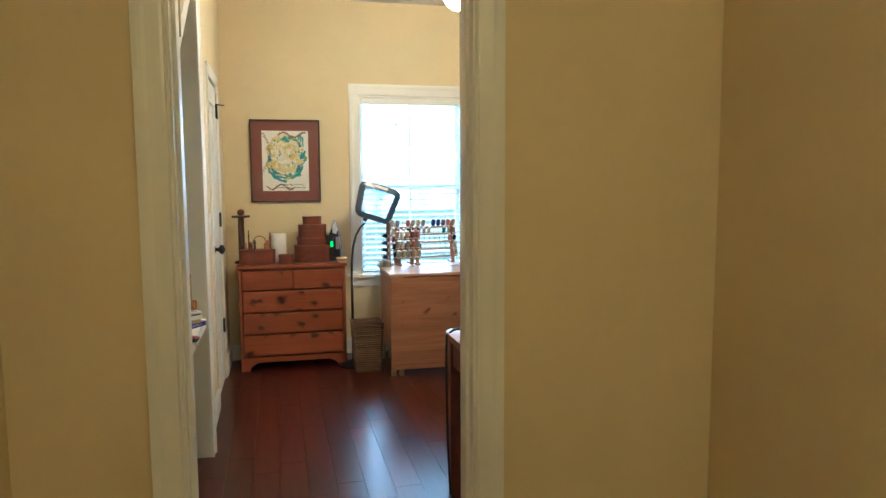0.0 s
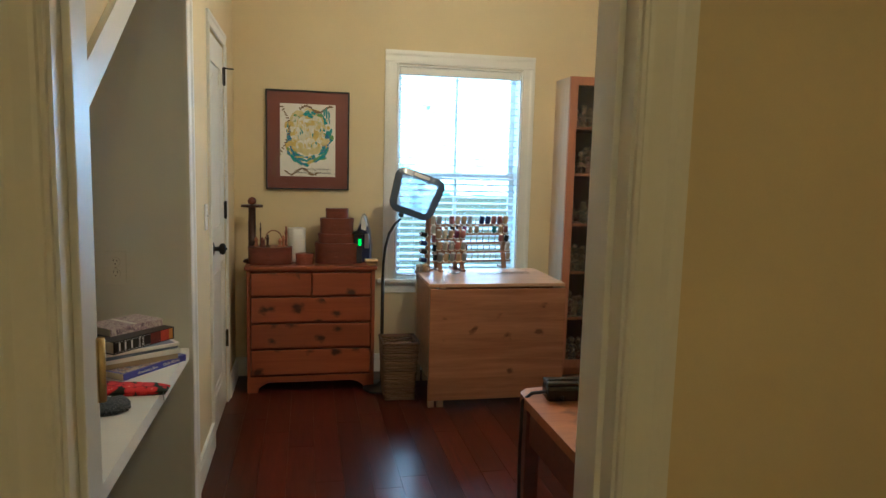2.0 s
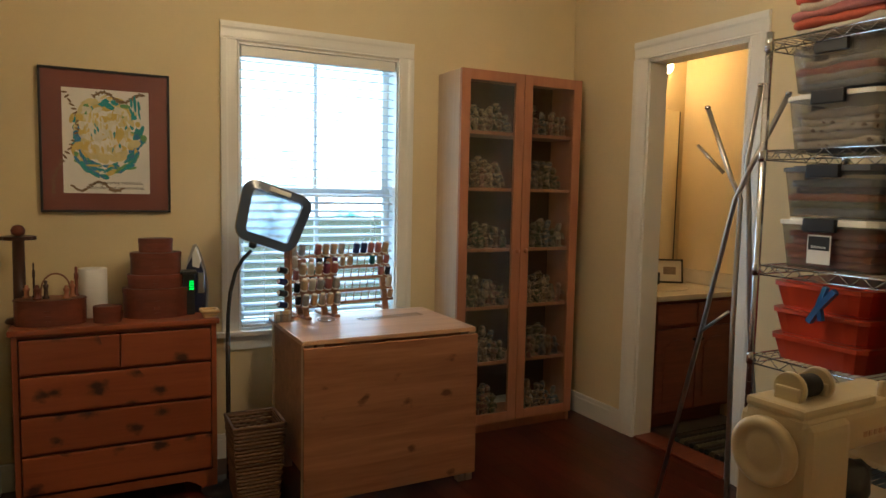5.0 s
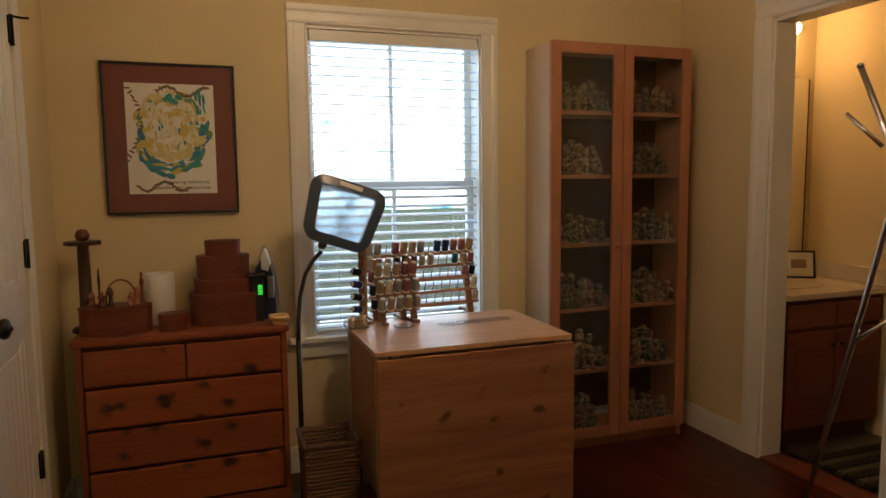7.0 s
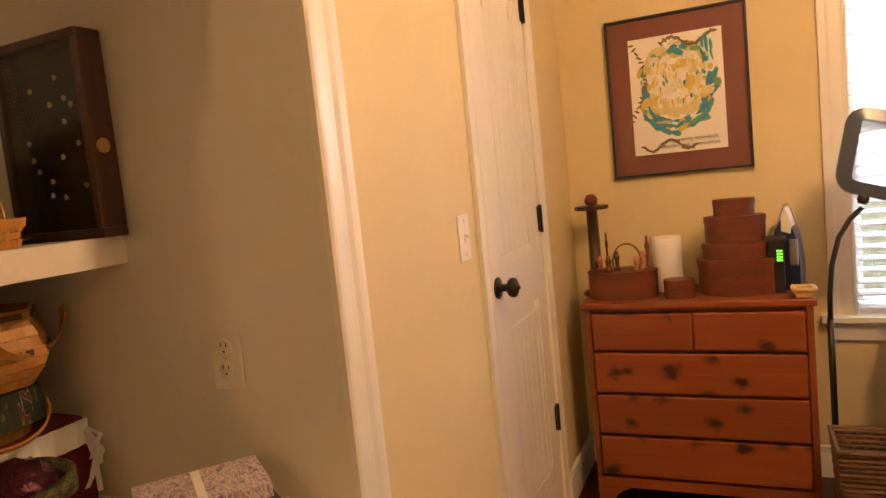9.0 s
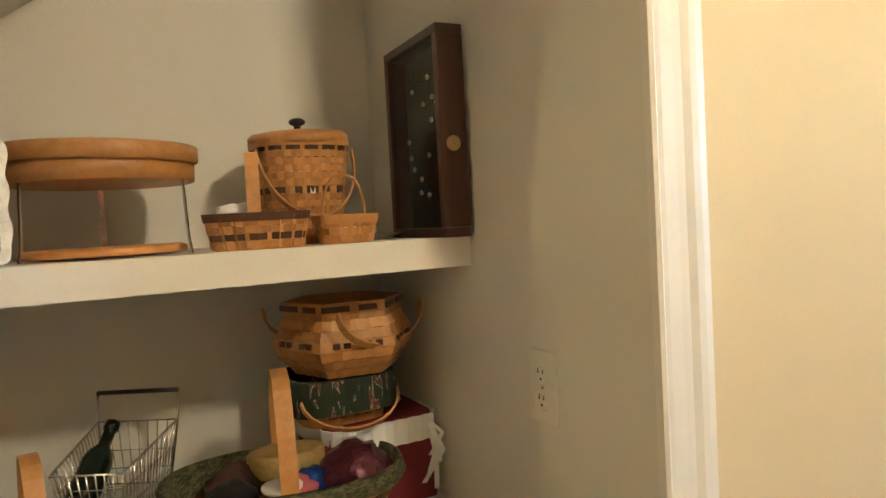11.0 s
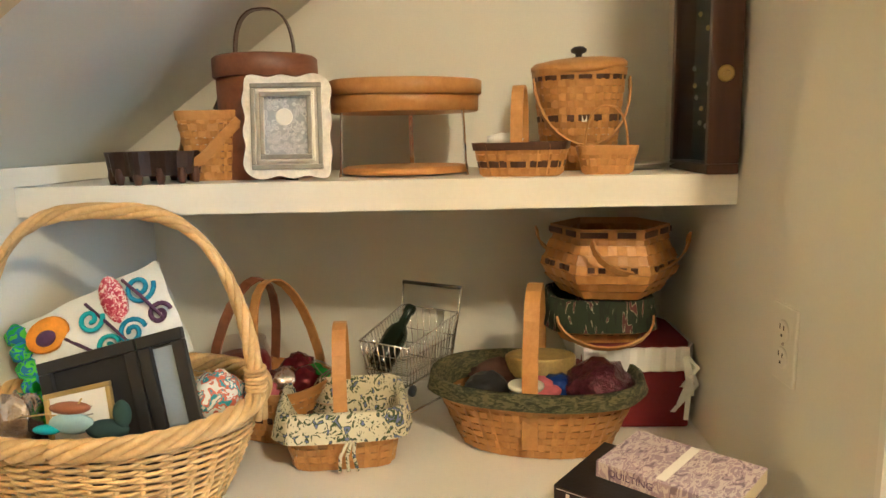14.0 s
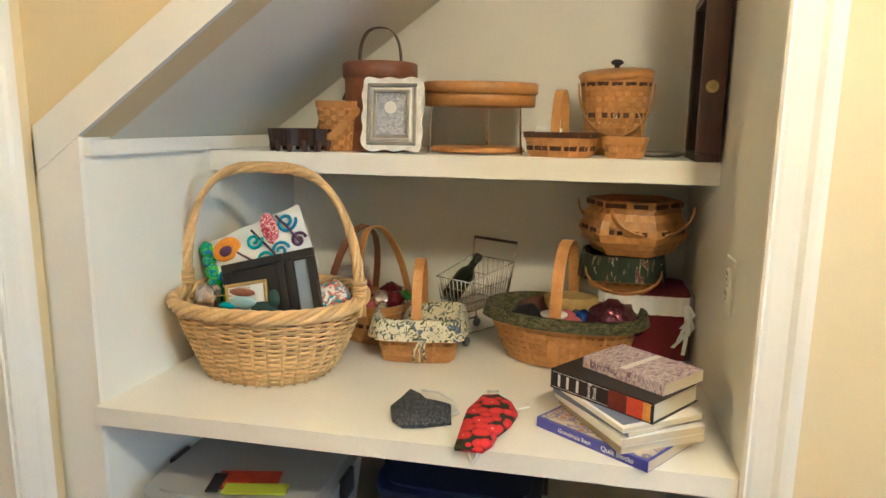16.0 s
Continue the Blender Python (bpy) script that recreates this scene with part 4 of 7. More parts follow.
def splint_basket(name, a, b, h, label, m, n=7, taper=0.8, rows=5, stakes=28, dark=(), rim=MAPLE, body=MAPLE, rimh=0.018):
    """A basket of flat wooden splints: uprights, weavers, a banded rim and a board bottom."""
    th = thing(name, 0, 0, 0, label=label, category="basket", m=m)
    ring = outline(a, b, n, stakes)
    light, drk = bm_new(), bm_new()
    top = h - rimh * 0.6
    for r in range(rows):
        z0, z1 = 0.004 + (top - 0.004) * r / rows, 0.004 + (top - 0.004) * (r + 0.88) / rows
        f = lambda z: taper + (1 - taper) * z / h
        band(drk if r in dark else light, ring, z0, z1, 0.0012, f(z0), f(z1), 0.0024, r)
    tagged(part("weave", light, body, th), kind="stuff")
    if dark:
        tagged(part("dark_weave", drk, MAPLED, th), kind="stuff")
    else:
        drk.free()
    bm = bm_new()
    for k, (x, y) in enumerate(ring):
        u = Vector((-y, x, 0)).normalized()
        wd = 0.24 * math.dist(ring[k], ring[(k + 1) % stakes])
        for z0, z1 in ((0.002, h - 0.004),):
            f0, f1 = taper + (1 - taper) * z0 / h, 1.0
            bm.faces.new([bm.verts.new(Vector((x * f * 1.003, y * f * 1.003, z)) + u * s * wd) for f, z, s in ((f0, z0, -1), (f0, z0, 1), (f1, z1, 1), (f1, z1, -1))])
    tagged(part("stake_work", bm, body, th), kind="stuff")
    bm = bm_new()
    fine = outline(a, b, n, 56)
    band(bm, fine, h - rimh, h, 0.004, taper + (1 - taper) * (1 - rimh / h) + 0.01, 1.01)
    part("rim", bm, rim, th)
    bm = bm_new()
    prism(bm, [(x * taper * 0.97, y * taper * 0.97) for x, y in fine], 0.0, 0.006, "z")
    part("bottom", bm, body, th)
    return th


def handle(th, pts, width=0.024, across=(1, 0, 0), material=MAPLE, thick=0.004):
    bm = bm_new()
    strap(bm, pts, width, thick, across)
    return part("handle", bm, material, th)


# big willow basket with a tall roped handle
wb = thing("willow_basket", -0.46, 6.088, ZC, label="large pale willow basket with a tall twisted handle", category="basket")
bm = bm_new()
ROWS, ST = 27, 34
rim_a, rim_b, base_a, base_b, hh = 0.195, 0.232, 0.150, 0.158, 0.165
for r in range(ROWS):
    u = r / (ROWS - 1)
    sa, sb = base_a + (rim_a - base_a) * u ** 0.8, base_b + (rim_b - base_b) * u ** 0.8
    ring = outline(sa, sb, 2.3, ST * 2)
    pts = []
    for k, (x, y) in enumerate(ring):
        o = 1 + 0.024 * (1 if (k // 2 + r) % 2 else -1) * (1 if k % 2 else 0.6)
        pts.append((x * o, y * o, 0.008 + hh * u))
    tube(bm, pts, 0.0034, 5, closed=True)
tagged(part("weave", bm, WICKER, wb), kind="stuff")
bm = bm_new()
for k in range(ST):
    i = k * 2
    r0, r1 = outline(base_a, base_b, 2.3, ST * 2)[i], outline(rim_a, rim_b, 2.3, ST * 2)[i]
    tube(bm, [(r0[0], r0[1], 0.0), ((r0[0] * 0.45 + r1[0] * 0.55), (r0[1] * 0.45 + r1[1] * 0.55), hh * 0.5), (r1[0], r1[1], hh + 0.02)], 0.0050, 6)
tagged(part("stake_work", bm, WICKER, wb), kind="stuff")
bm = bm_new()
NB_ = 150
for s in range(5):
    pts = []
    ring = outline(rim_a + 0.004, rim_b + 0.004, 2.3, NB_)
    for k, (x, y) in enumerate(ring):
        ph = 2 * math.pi * (k / NB_ * 9 + s / 5)
        r = math.hypot(x, y)
        pts.append((x * (1 + 0.011 * math.cos(ph) / r), y * (1 + 0.011 * math.cos(ph) / r), hh + 0.022 + 0.011 * math.sin(ph)))
    tube(bm, pts, 0.0075, 6, closed=True)
part("braided_rim", bm, WICKER, wb)
bm = bm_new()
for s in range(5):
    pts = []
    for k in range(91):
        a = math.pi * k / 90
        ph = 2 * math.pi * (k / 90 * 5 + s / 5)
        ct = math.cos(a)
        u, v = -0.240 * math.copysign(abs(ct) ** 0.66, ct), 0.15 + 0.365 * math.sin(a) ** 0.85
        pts.append((0.009 * math.cos(ph), u + 0.009 * math.sin(ph) * math.cos(a), v + 0.009 * math.sin(ph) * math.sin(a)))
    tube(bm, pts, 0.0062, 6)
tagged(part("handle", bm, WICKER, wb), kind="stuff")
for s in (-1, 1):
    bm = bm_new()
    for k in range(6):
        c = outline(0.019, 0.016, 2, 14)
        tube(bm, [(x, s * 0.238 + y, 0.205 + k * 0.007) for x, y in c], 0.0036, 5, closed=True)
    tagged(part("binding", bm, WICKER, wb), kind="stuff")
bm = bm_new()
prism(bm, [(x, y) for x, y in outline(base_a, base_b, 2.3, 40)], 0.002, 0.012, "z")
part("bottom", bm, WICKER, wb)

# its contents
CLOTHS = mat("white_cloth", (0.78, 0.80, 0.80), 0.9, vary=0.05, bump=0.3)
DYE = [mat("dye_" + n, c, 0.85, vary=0.2, scale=40, bump=0.2) for n, c in (("blue", (0.02, 0.25, 0.45)), ("rose", (0.42, 0.10, 0.12)), ("orange", (0.75, 0.28, 0.02)), ("green", (0.03, 0.42, 0.05)), ("plum", (0.10, 0.04, 0.10)), ("teal", (0.02, 0.38, 0.45)))]
pil = thing("embroidered_bag", 0, 0, 0, label="white folded cloth bag with coloured embroidered scrolls, in the willow basket", category="cloth bag", m=pose(-0.51, 6.045, ZC + 0.282, 0, -22, 0) @ pose(0, 0, 0, 26, 0, 0) @ Matrix.Scale(1.06, 4))
bm = bm_new()
NX = 14
for side in (1, -1):
    g = [[bm.verts.new((side * (0.004 + 0.026 * (1 - (2 * i / NX - 1) ** 4) * (1 - (2 * j / NX - 1) ** 4) + 0.004 * math.sin(i * 1.3 + j)), -0.125 + 0.25 * i / NX, -0.085 + 0.17 * j / NX)) for j in range(NX + 1)] for i in range(NX + 1)]
    for i in range(NX):
        for j in range(NX):
            f = bm.faces.new((g[i][j], g[i + 1][j], g[i + 1][j + 1], g[i][j + 1]))
            f.smooth = True
part("cloth", bm, CLOTHS, pil)


def scroll(bm, y, z, r, turns, direction, x=0.034):
    pts = []
    for k in range(26):
        u = k / 25
        a = direction * turns * 2 * math.pi * u
        pts.append((x - 0.010 * (abs(y) / 0.12) ** 2, y + r * (1 - 0.8 * u) * math.cos(a), z + r * (1 - 0.8 * u) * math.sin(a)))
    tube(bm, pts, 0.0042, 5, flat=1.0)


for i, (y, z, r, tr, d) in enumerate(((-0.045, -0.045, 0.030, 1.5, 1), (0.0, 0.03, 0.022, 1.3, -1), (0.055, -0.02, 0.024, 1.5, 1), (0.09, 0.045, 0.026, 1.5, -1), (0.012, -0.025, 0.020, 1.2, 1), (0.105, -0.01, 0.020, 1.3, 1), (-0.10, -0.02, 0.018, 1.2, -1))):
    bm = bm_new()
    scroll(bm, y, z, r, tr, d)
    part("scroll", bm, DYE[(0, 5, 0, 0, 5, 4, 0)[i]], pil)
TULIP = pattern("stippled_rose", [(0, (0.42, 0.03, 0.07)), (0.45, (0.62, 0.14, 0.18)), (0.55, (0.80, 0.62, 0.58))], 150, kind="NOISE")
for y, z, w, h, mt in ((-0.075, 0.04, 0.038, 0.030, DYE[2]), (-0.075, 0.033, 0.018, 0.014, DYE[4]), (0.045, 0.045, 0.022, 0.044, TULIP)):
    bm = bm_new()
    lathe(bm, [(1.0, -0.003), (0.9, 0.003), (0.5, 0.006), (0.1, 0.007)], 18, m=pose(0.031 if mt is not DYE[4] else 0.036, y, z, 90, 0, 90) @ Matrix.Diagonal((w, h, 1, 1)))
    part("flower", bm, mt, pil)
for y0, z0, y1, z1 in ((-0.05, 0.02, 0.03, -0.08), (0.0, 0.06, 0.06, -0.07), (0.07, 0.07, 0.11, -0.02)):
    bm = bm_new()
    tube(bm, [(0.030, y0, z0), (0.035, (y0 + y1) / 2, (z0 + z1) / 2 + 0.006), (0.030, y1, z1)], 0.003, 5)
    part("stem", bm, DYE[4], pil)
GREENC = pattern("green_blue_print", [(0, (0.02, 0.40, 0.04)), (0.42, (0.02, 0.18, 0.45)), (0.5, (0.10, 0.55, 0.05)), (0.6, (0.02, 0.28, 0.10))], 40, kind="NOISE")
bm = bm_new()
for k in range(8):
    a = -0.125 + k * 0.031
    lathe(bm, [(0.004, 0), (0.022, 0.012), (0.025, 0.03), (0.018, 0.045), (0.004, 0.052)], 10, m=pose(0.012, a, -0.105 + 0.012 * math.sin(k * 2.1), 0, 0, 0))
for k in range(6):
    lathe(bm, [(0.004, 0), (0.018, 0.01), (0.02, 0.026), (0.004, 0.042)], 10, m=pose(0.004, -0.135, -0.10 + k * 0.03, 0, 0, 0))
part("green_lining", bm, GREENC, pil, "bright green and blue printed lining")

fo = thing("black_folding_frame", 0, 0, 0, label="black folding photo frame standing in the willow basket", category="photo frame", m=pose(-0.395, 6.115, ZC + 0.205, 0, -14, 0) @ pose(0, 0, 0, 14, 0, 0))
for y0, y1, rz in ((-0.11, 0.055, 0), (0.058, 0.135, 0)):
    bm = bm_new()
    for a, b, c, d in ((y0, y1, 0.075, 0.095), (y0, y1, -0.095, -0.075), (y0, y0 + 0.02, -0.075, 0.075), (y1 - 0.02, y1, -0.075, 0.075)):
        bx(bm, 0, 0.014, a, b, c, d, bev=0.002)
    bx(bm, 0, 0.004, y0 + 0.01, y1 - 0.01, -0.085, 0.085)
    part("leaf", bm, BLACK, fo)
bm = bm_new()
bx(bm, 0.0042, 0.006, 0.08, 0.113, -0.07, 0.07)
part("backing", bm, mat("grey_blue_card", (0.25, 0.30, 0.36), 0.6), fo)
ca = thing("gilt_card_frame", 0, 0, 0, label="small gilt-edged card with a pale winged ornament before it", category="card", m=pose(-0.365, 6.075, ZC + 0.182, 0, -16, 0) @ pose(0, 0, 0, 12, 0, 0))
bm = bm_new()
for a, b, c, d in ((-0.055, 0.055, 0.052, 0.06), (-0.055, 0.055, -0.06, -0.052), (-0.055, -0.047, -0.052, 0.052), (0.047, 0.055, -0.052, 0.052)):
    bx(bm, 0, 0.009, a, b, c, d, bev=0.002)
part("frame", bm, BRASS, ca)
bm = bm_new()
bx(bm, 0, 0.004, -0.05, 0.05, -0.055, 0.055)
part("card", bm, PAPER, ca)
for k in range(2):
    bm = bm_new()
    bx(bm, 0.0041, 0.0046, -0.02, 0.02, 0.025 - k * 0.012, 0.027 - k * 0.012)
    part("text_line", bm, PEWTER, ca)
orn = thing("winged_ornament", -0.318, 6.085, ZC + 0.175, label="pale blue winged wire ornament leaning on the card", category="ornament")
for (y, z, w, h, r), mt in zip(((0, 0.03, 0.035, 0.018, 10), (0.0, 0.055, 0.032, 0.010, -25), (-0.04, 0.02, 0.022, 0.008, 5), (0.055, 0.02, 0.034, 0.016, -10), (0.08, 0.045, 0.014, 0.022, 0)), (mat("pale_blue_glaze", (0.35, 0.52, 0.55), 0.4), mat("brown_glaze", (0.28, 0.10, 0.05), 0.4), DYE[5], mat("dark_green_felt", (0.02, 0.05, 0.05), 0.9), mat("green_felt", (0.03, 0.07, 0.06), 0.9))):
    bm = bm_new()
    lathe(bm, [(1, -0.002), (1.0, 0.002), (0.6, 0.006), (0.1, 0.007)], 16, m=pose(0, y, z, 90 + r, 0, 90) @ Matrix.Diagonal((w, h, 1, 1)))
    part("piece", bm, mt, orn)
bm = bm_new()
tube(bm, [(0, -0.08, 0.04), (0, -0.04, 0.045), (0.002, 0.0, 0.04), (0, 0.02, 0.07)], 0.0015, 5)
part("wire", bm, BRASS, orn)
FOIL = mat("silver_foil", (0.72, 0.62, 0.56), 0.18, 0.9, vary=0.3, scale=25, bump=0.8, fine=50)


def crumple(name, c, r, material, label, category, squash=(1, 1, 1), seed=1):
    """A crumpled soft package: a ball with folds."""
    bm = bm_new()
    bmesh.ops.create_icosphere(bm, subdivisions=3, radius=1)
    for v in bm.verts:
        f = 1 + 0.30 * noise.noise(v.co * 2.3 + Vector((seed * 7.1, 0, 0))) + 0.15 * noise.noise(v.co * 6 + Vector((0, seed * 3.3, 0)))
        v.co = Vector((v.co.x * squash[0], v.co.y * squash[1], v.co.z * squash[2])) * r * f
    for f in bm.faces:
        f.smooth = True
    o = part(name, bm, material)
    o.matrix_basis = pose(*c)
    return tagged(o, label, category)


crumple("foil_package", (-0.40, 5.945, ZC + 0.175), 0.045, FOIL, "small crumpled silver and red foil package in the basket", "package", (0.7, 0.8, 1.1), 2)
crumple("printed_cloth", (-0.46, 6.26, ZC + 0.185), 0.055, pattern("floral_scrap", [(0, (0.75, 0.74, 0.70)), (0.45, (0.62, 0.16, 0.10)), (0.52, (0.05, 0.32, 0.40)), (0.6, (0.78, 0.77, 0.72))], 45, kind="NOISE"), "white printed cloth tucked into the basket", "cloth", (1, 0.8, 0.9), 4)
crumple("stuffing_bundle", (-0.50, 6.08, ZC + 0.10), 0.11, mat("brown_wrap", (0.12, 0.07, 0.04), 0.8, vary=0.3), "brown wrapped bundle at the bottom of the basket", "bundle", (1.0, 1.4, 0.75), 6)

# candle basket behind
cb = splint_basket("candle_basket", 0.10, 0.135, 0.118, "brown splint basket with two tall handles, holding a candle", pose(-0.77, 6.25, ZC, 0, 0, -25), 3.2, 0.8, 7, 34, dark=(3,))
for s in (-1, 1):
    bm = bm_new()
    strap(bm, [(-0.102 * math.cos(math.pi * k / 14), s * 0.075 * (1 - 0.75 * math.sin(math.pi * k / 14)), 0.07 + 0.26 * math.sin(math.pi * k / 14) ** 0.8) for k in range(15)], 0.024, 0.004, (0, 1, 0.2 * s))
    part("handle", bm, CHAIRW if s < 0 else MAPLE, cb)
cj = thing("candle_jar", -0.75, 6.205, ZC + 0.055, label="dark red candle in a glass jar", category="candle")
bm = bm_new()
lathe(bm, [(0.052, 0), (0.055, 0.004), (0.057, 0.10), (0.050, 0.115), (0.010, 0.116)], 24)
part("wax", bm, mat("red_wax", (0.20, 0.02, 0.03), 0.3), cj)
bm = bm_new()
lathe(bm, [(0.056, 0), (0.059, 0.004), (0.061, 0.11), (0.050, 0.14), (0.050, 0.15), (0.047, 0.15)], 24)
part("jar", bm, glass("jar_glass", (0.95, 0.9, 0.9), 0.03, 0.88), cj)
WINEF = mat("wine_foil", (0.16, 0.02, 0.03), 0.2, 0.6, vary=0.5, scale=30, bump=0.6, fine=60)
for k, (dx, dy, dz, mt) in enumerate(((0.035, 0.045, 0.118, FOIL), (0.03, 0.085, 0.115, WINEF), (-0.03, 0.06, 0.125, WINEF), (0.06, 0.005, 0.105, DYE[1]), (0.0, 0.10, 0.11, DYE[3]))):
    crumple("wrapped_gift", (-0.77 + dx, 6.25 + dy, ZC + dz), 0.036, mt, "small shiny wrapped package in the candle basket", "package", (1, 1, 0.8), k + 10)
bow = thing("ribbon_bow", -0.72, 6.375, ZC + 0.112, label="loose striped ribbon bow on the basket's edge", category="ribbon")
for k in range(4):
    bm = bm_new()
    a = k * 1.7
    strap(bm, [(0.03 * math.cos(a + u * 4) * u, 0.02 + 0.035 * math.sin(a + u * 5), 0.05 * math.sin(u * 3.1) * (1 if k % 2 else -0.8)) for u in [j / 8 for j in range(9)]], 0.008, 0.001, (1, 0.3, 0))
    part("loop", bm, FIG[4] if k % 2 else FIG[0], bow)

# small basket with a flowered liner
fb = splint_basket("liner_basket", 0.098, 0.115, 0.105, "small honey splint basket with a flowered cloth liner", pose(-0.645, 6.437, ZC, 0, 0, 8), 6, 0.84, 6, 30)
FLORAL = pattern("sprigged_cream_cloth", [(0, (0.16, 0.18, 0.34)), (0.35, (0.06, 0.09, 0.04)), (0.415, (0.66, 0.61, 0.44)), (0.625, (0.08, 0.10, 0.05))], 58, kind="NOISE")


def liner(th, a, b, n, z0, z1, out, material, waves=11, amp=0.006):
    """A cloth turned over the rim: a wavy skirt outside and a lining inside."""
    bm = bm_new()
    N = 88
    ring = outline(a, b, n, N)
    rows = []
    for k, (x, y) in enumerate(ring):
        r = math.hypot(x, y)
        w = amp * math.sin(2 * math.pi * waves * k / N)
        rows.append([bm.verts.new((x * (1 + d / r), y * (1 + d / r), z)) for d, z in ((out + w, z0 + 0.4 * w), (out * 0.8 + 0.5 * w, (z0 + z1) / 2), (0.006, z1), (-0.004, z1 + 0.003), (-0.012, z1 - 0.03), (-0.03, z0 - 0.02))])
    for k in range(N):
        p, q = rows[k], rows[(k + 1) % N]
        for i in range(5):
            f = bm.faces.new((p[i], q[i], q[i + 1], p[i + 1]))
            f.smooth = True
    return part("liner", bm, material, th)


liner(fb, 0.10, 0.117, 6, 0.068, 0.120, 0.014, FLORAL, 16, 0.006)
handle(fb, arch(0.10, 0.03, 0.265, axis="x"), 0.026, (0, 1, 0))
bm = bm_new()
for k in range(3):
    tube(bm, [(0.125, 0.012 + 0.006 * k, 0.075), (0.13, 0.01 + 0.012 * (k - 1), 0.05), (0.128, 0.012 + 0.016 * (k - 1), 0.02)], 0.0035, 5)
part("tie", bm, FLORAL, fb)

# oval basket with a dark green liner
ob_ = splint_basket("oval_basket", 0.135, 0.205, 0.125, "oval splint basket with a green plaid liner and a tall handle", pose(-0.705, 6.825, ZC, 0, 0, -10), 2.4, 0.74, 7, 40)
GREENL = pattern("green_plaid", [(0, (0.025, 0.028, 0.012)), (0.44, (0.06, 0.062, 0.028)), (0.54, (0.12, 0.11, 0.055))], 60, kind="NOISE", aspect=(1, 1, 3))
liner(ob_, 0.140, 0.210, 2.4, 0.116, 0.144, 0.010, GREENL, 9, 0.005)
handle(ob_, arch(0.125, 0.03, 0.325, axis="x"), 0.03, (0, 1, 0))
rx = random.Random(4)
for k, (dx, dy, r, mt, lb) in enumerate(((0.03, -0.10, 0.045, BLACK, "black knitted ball"), (0.02, 0.045, 0.035, mat("blue_foil", (0.02, 0.08, 0.42), 0.2, 0.7, bump=0.5), "blue foil ball"), (0.03, 0.125, 0.07, mat("wine_sequins", (0.12, 0.03, 0.05), 0.2, 0.6, vary=0.6, scale=80, bump=1.0, fine=120), "wine red sequined pouch"), (-0.05, 0.12, 0.05, mat("dark_red_cloth", (0.10, 0.02, 0.025), 0.7, vary=0.3), "dark red cloth bundle"), (0.045, 0.01, 0.035, DYE[1], "dark red wrapped ball"), (-0.04, -0.08, 0.05, mat("brown_felt", (0.07, 0.03, 0.02), 0.9), "brown felt bundle"))):
    crumple("trinket", (-0.705 + dx, 6.825 + dy, ZC + 0.115), r, mt, lb + " in the oval basket", "trinket", (1, 1, 0.8), 20 + k)
dk = thing("white_lid", -0.625, 6.80, ZC + 0.138, 0, "round white lid lying in the oval basket", "lid")
bm = bm_new()
lathe(bm, [(0.033, 0), (0.035, 0.003), (0.035, 0.007), (0.030, 0.009)], 22)
part("disc", bm, WHITEP, dk)
rbn = thing("ribbon_spool", -0.745, 6.84, ZC + 0.125, 0, "gold ribbon roll standing in the oval basket", "ribbon roll")
bm = bm_new()
lathe(bm, [(0.070, 0), (0.074, 0.004), (0.074, 0.038), (0.070, 0.042)], 30, sx=0.6)
part("roll", bm, mat("gold_ribbon", (0.45, 0.33, 0.12), 0.35, 0.3, vary=0.3, scale=40), rbn)

# toy wire shopping cart with a bottle
cart = thing("wire_cart", -0.83, 6.56, ZC, 0, "small chrome wire shopping cart holding a dark bottle", "toy cart", m=pose(-0.835, 6.555, ZC, 0, 0, -29))
fr = bm_new()


def rect(w0, w1, l0, l1, z0, z1):
    return [(l0, -w0, z0), (l1, -w1, z1), (l1, w1, z1), (l0, w0, z0)]


tube(fr, rect(0.078, 0.062, -0.09, 0.10, 0.225, 0.190), 0.0022, 6, closed=True)
tube(fr, rect(0.060, 0.050, -0.085, 0.085, 0.105, 0.100), 0.0022, 6, closed=True)
for s in (-1, 1):
    tube(fr, [(-0.10, s * 0.080, 0.28), (-0.09, s * 0.078, 0.225), (-0.075, s * 0.06, 0.10), (-0.085, s * 0.055, 0.03)], 0.0028, 6)
    tube(fr, [(-0.085, s * 0.055, 0.03), (0.10, s * 0.045, 0.035)], 0.0026, 6)
part("frame", fr, CHROME, cart)
bm = bm_new()
for k in range(17):
    u = k / 16
    x = -0.09 + 0.19 * u
    xb = -0.085 + 0.17 * u
    for s in (-1, 1):
        tube(bm, [(x, s * (0.078 - 0.016 * u), 0.225 - 0.035 * u), (xb, s * (0.060 - 0.010 * u), 0.105)], 0.0014, 5)
    tube(bm, [(xb, -(0.06 - 0.01 * u), 0.103), (xb, 0.06 - 0.01 * u, 0.103)], 0.0014, 5)
for k in range(9):
    u = k / 8 * 2 - 1
    tube(bm, [(0.10, u * 0.062, 0.190), (0.085, u * 0.05, 0.10)], 0.0014, 5)
    tube(bm, [(-0.09, u * 0.078, 0.225), (-0.085, u * 0.06, 0.105)], 0.0014, 5)
for z in (0.135, 0.17):
    tube(bm, rect(0.066, 0.055, -0.087, 0.09, z, z - 0.01), 0.0016, 5, closed=True)
tagged(part("wire_mesh", bm, CHROME, cart), kind="stuff")
bm = bm_new()
tube(bm, [(-0.10, -0.08, 0.28), (-0.10, 0.08, 0.28)], 0.0045, 8)
part("grip", bm, BLACK, cart)
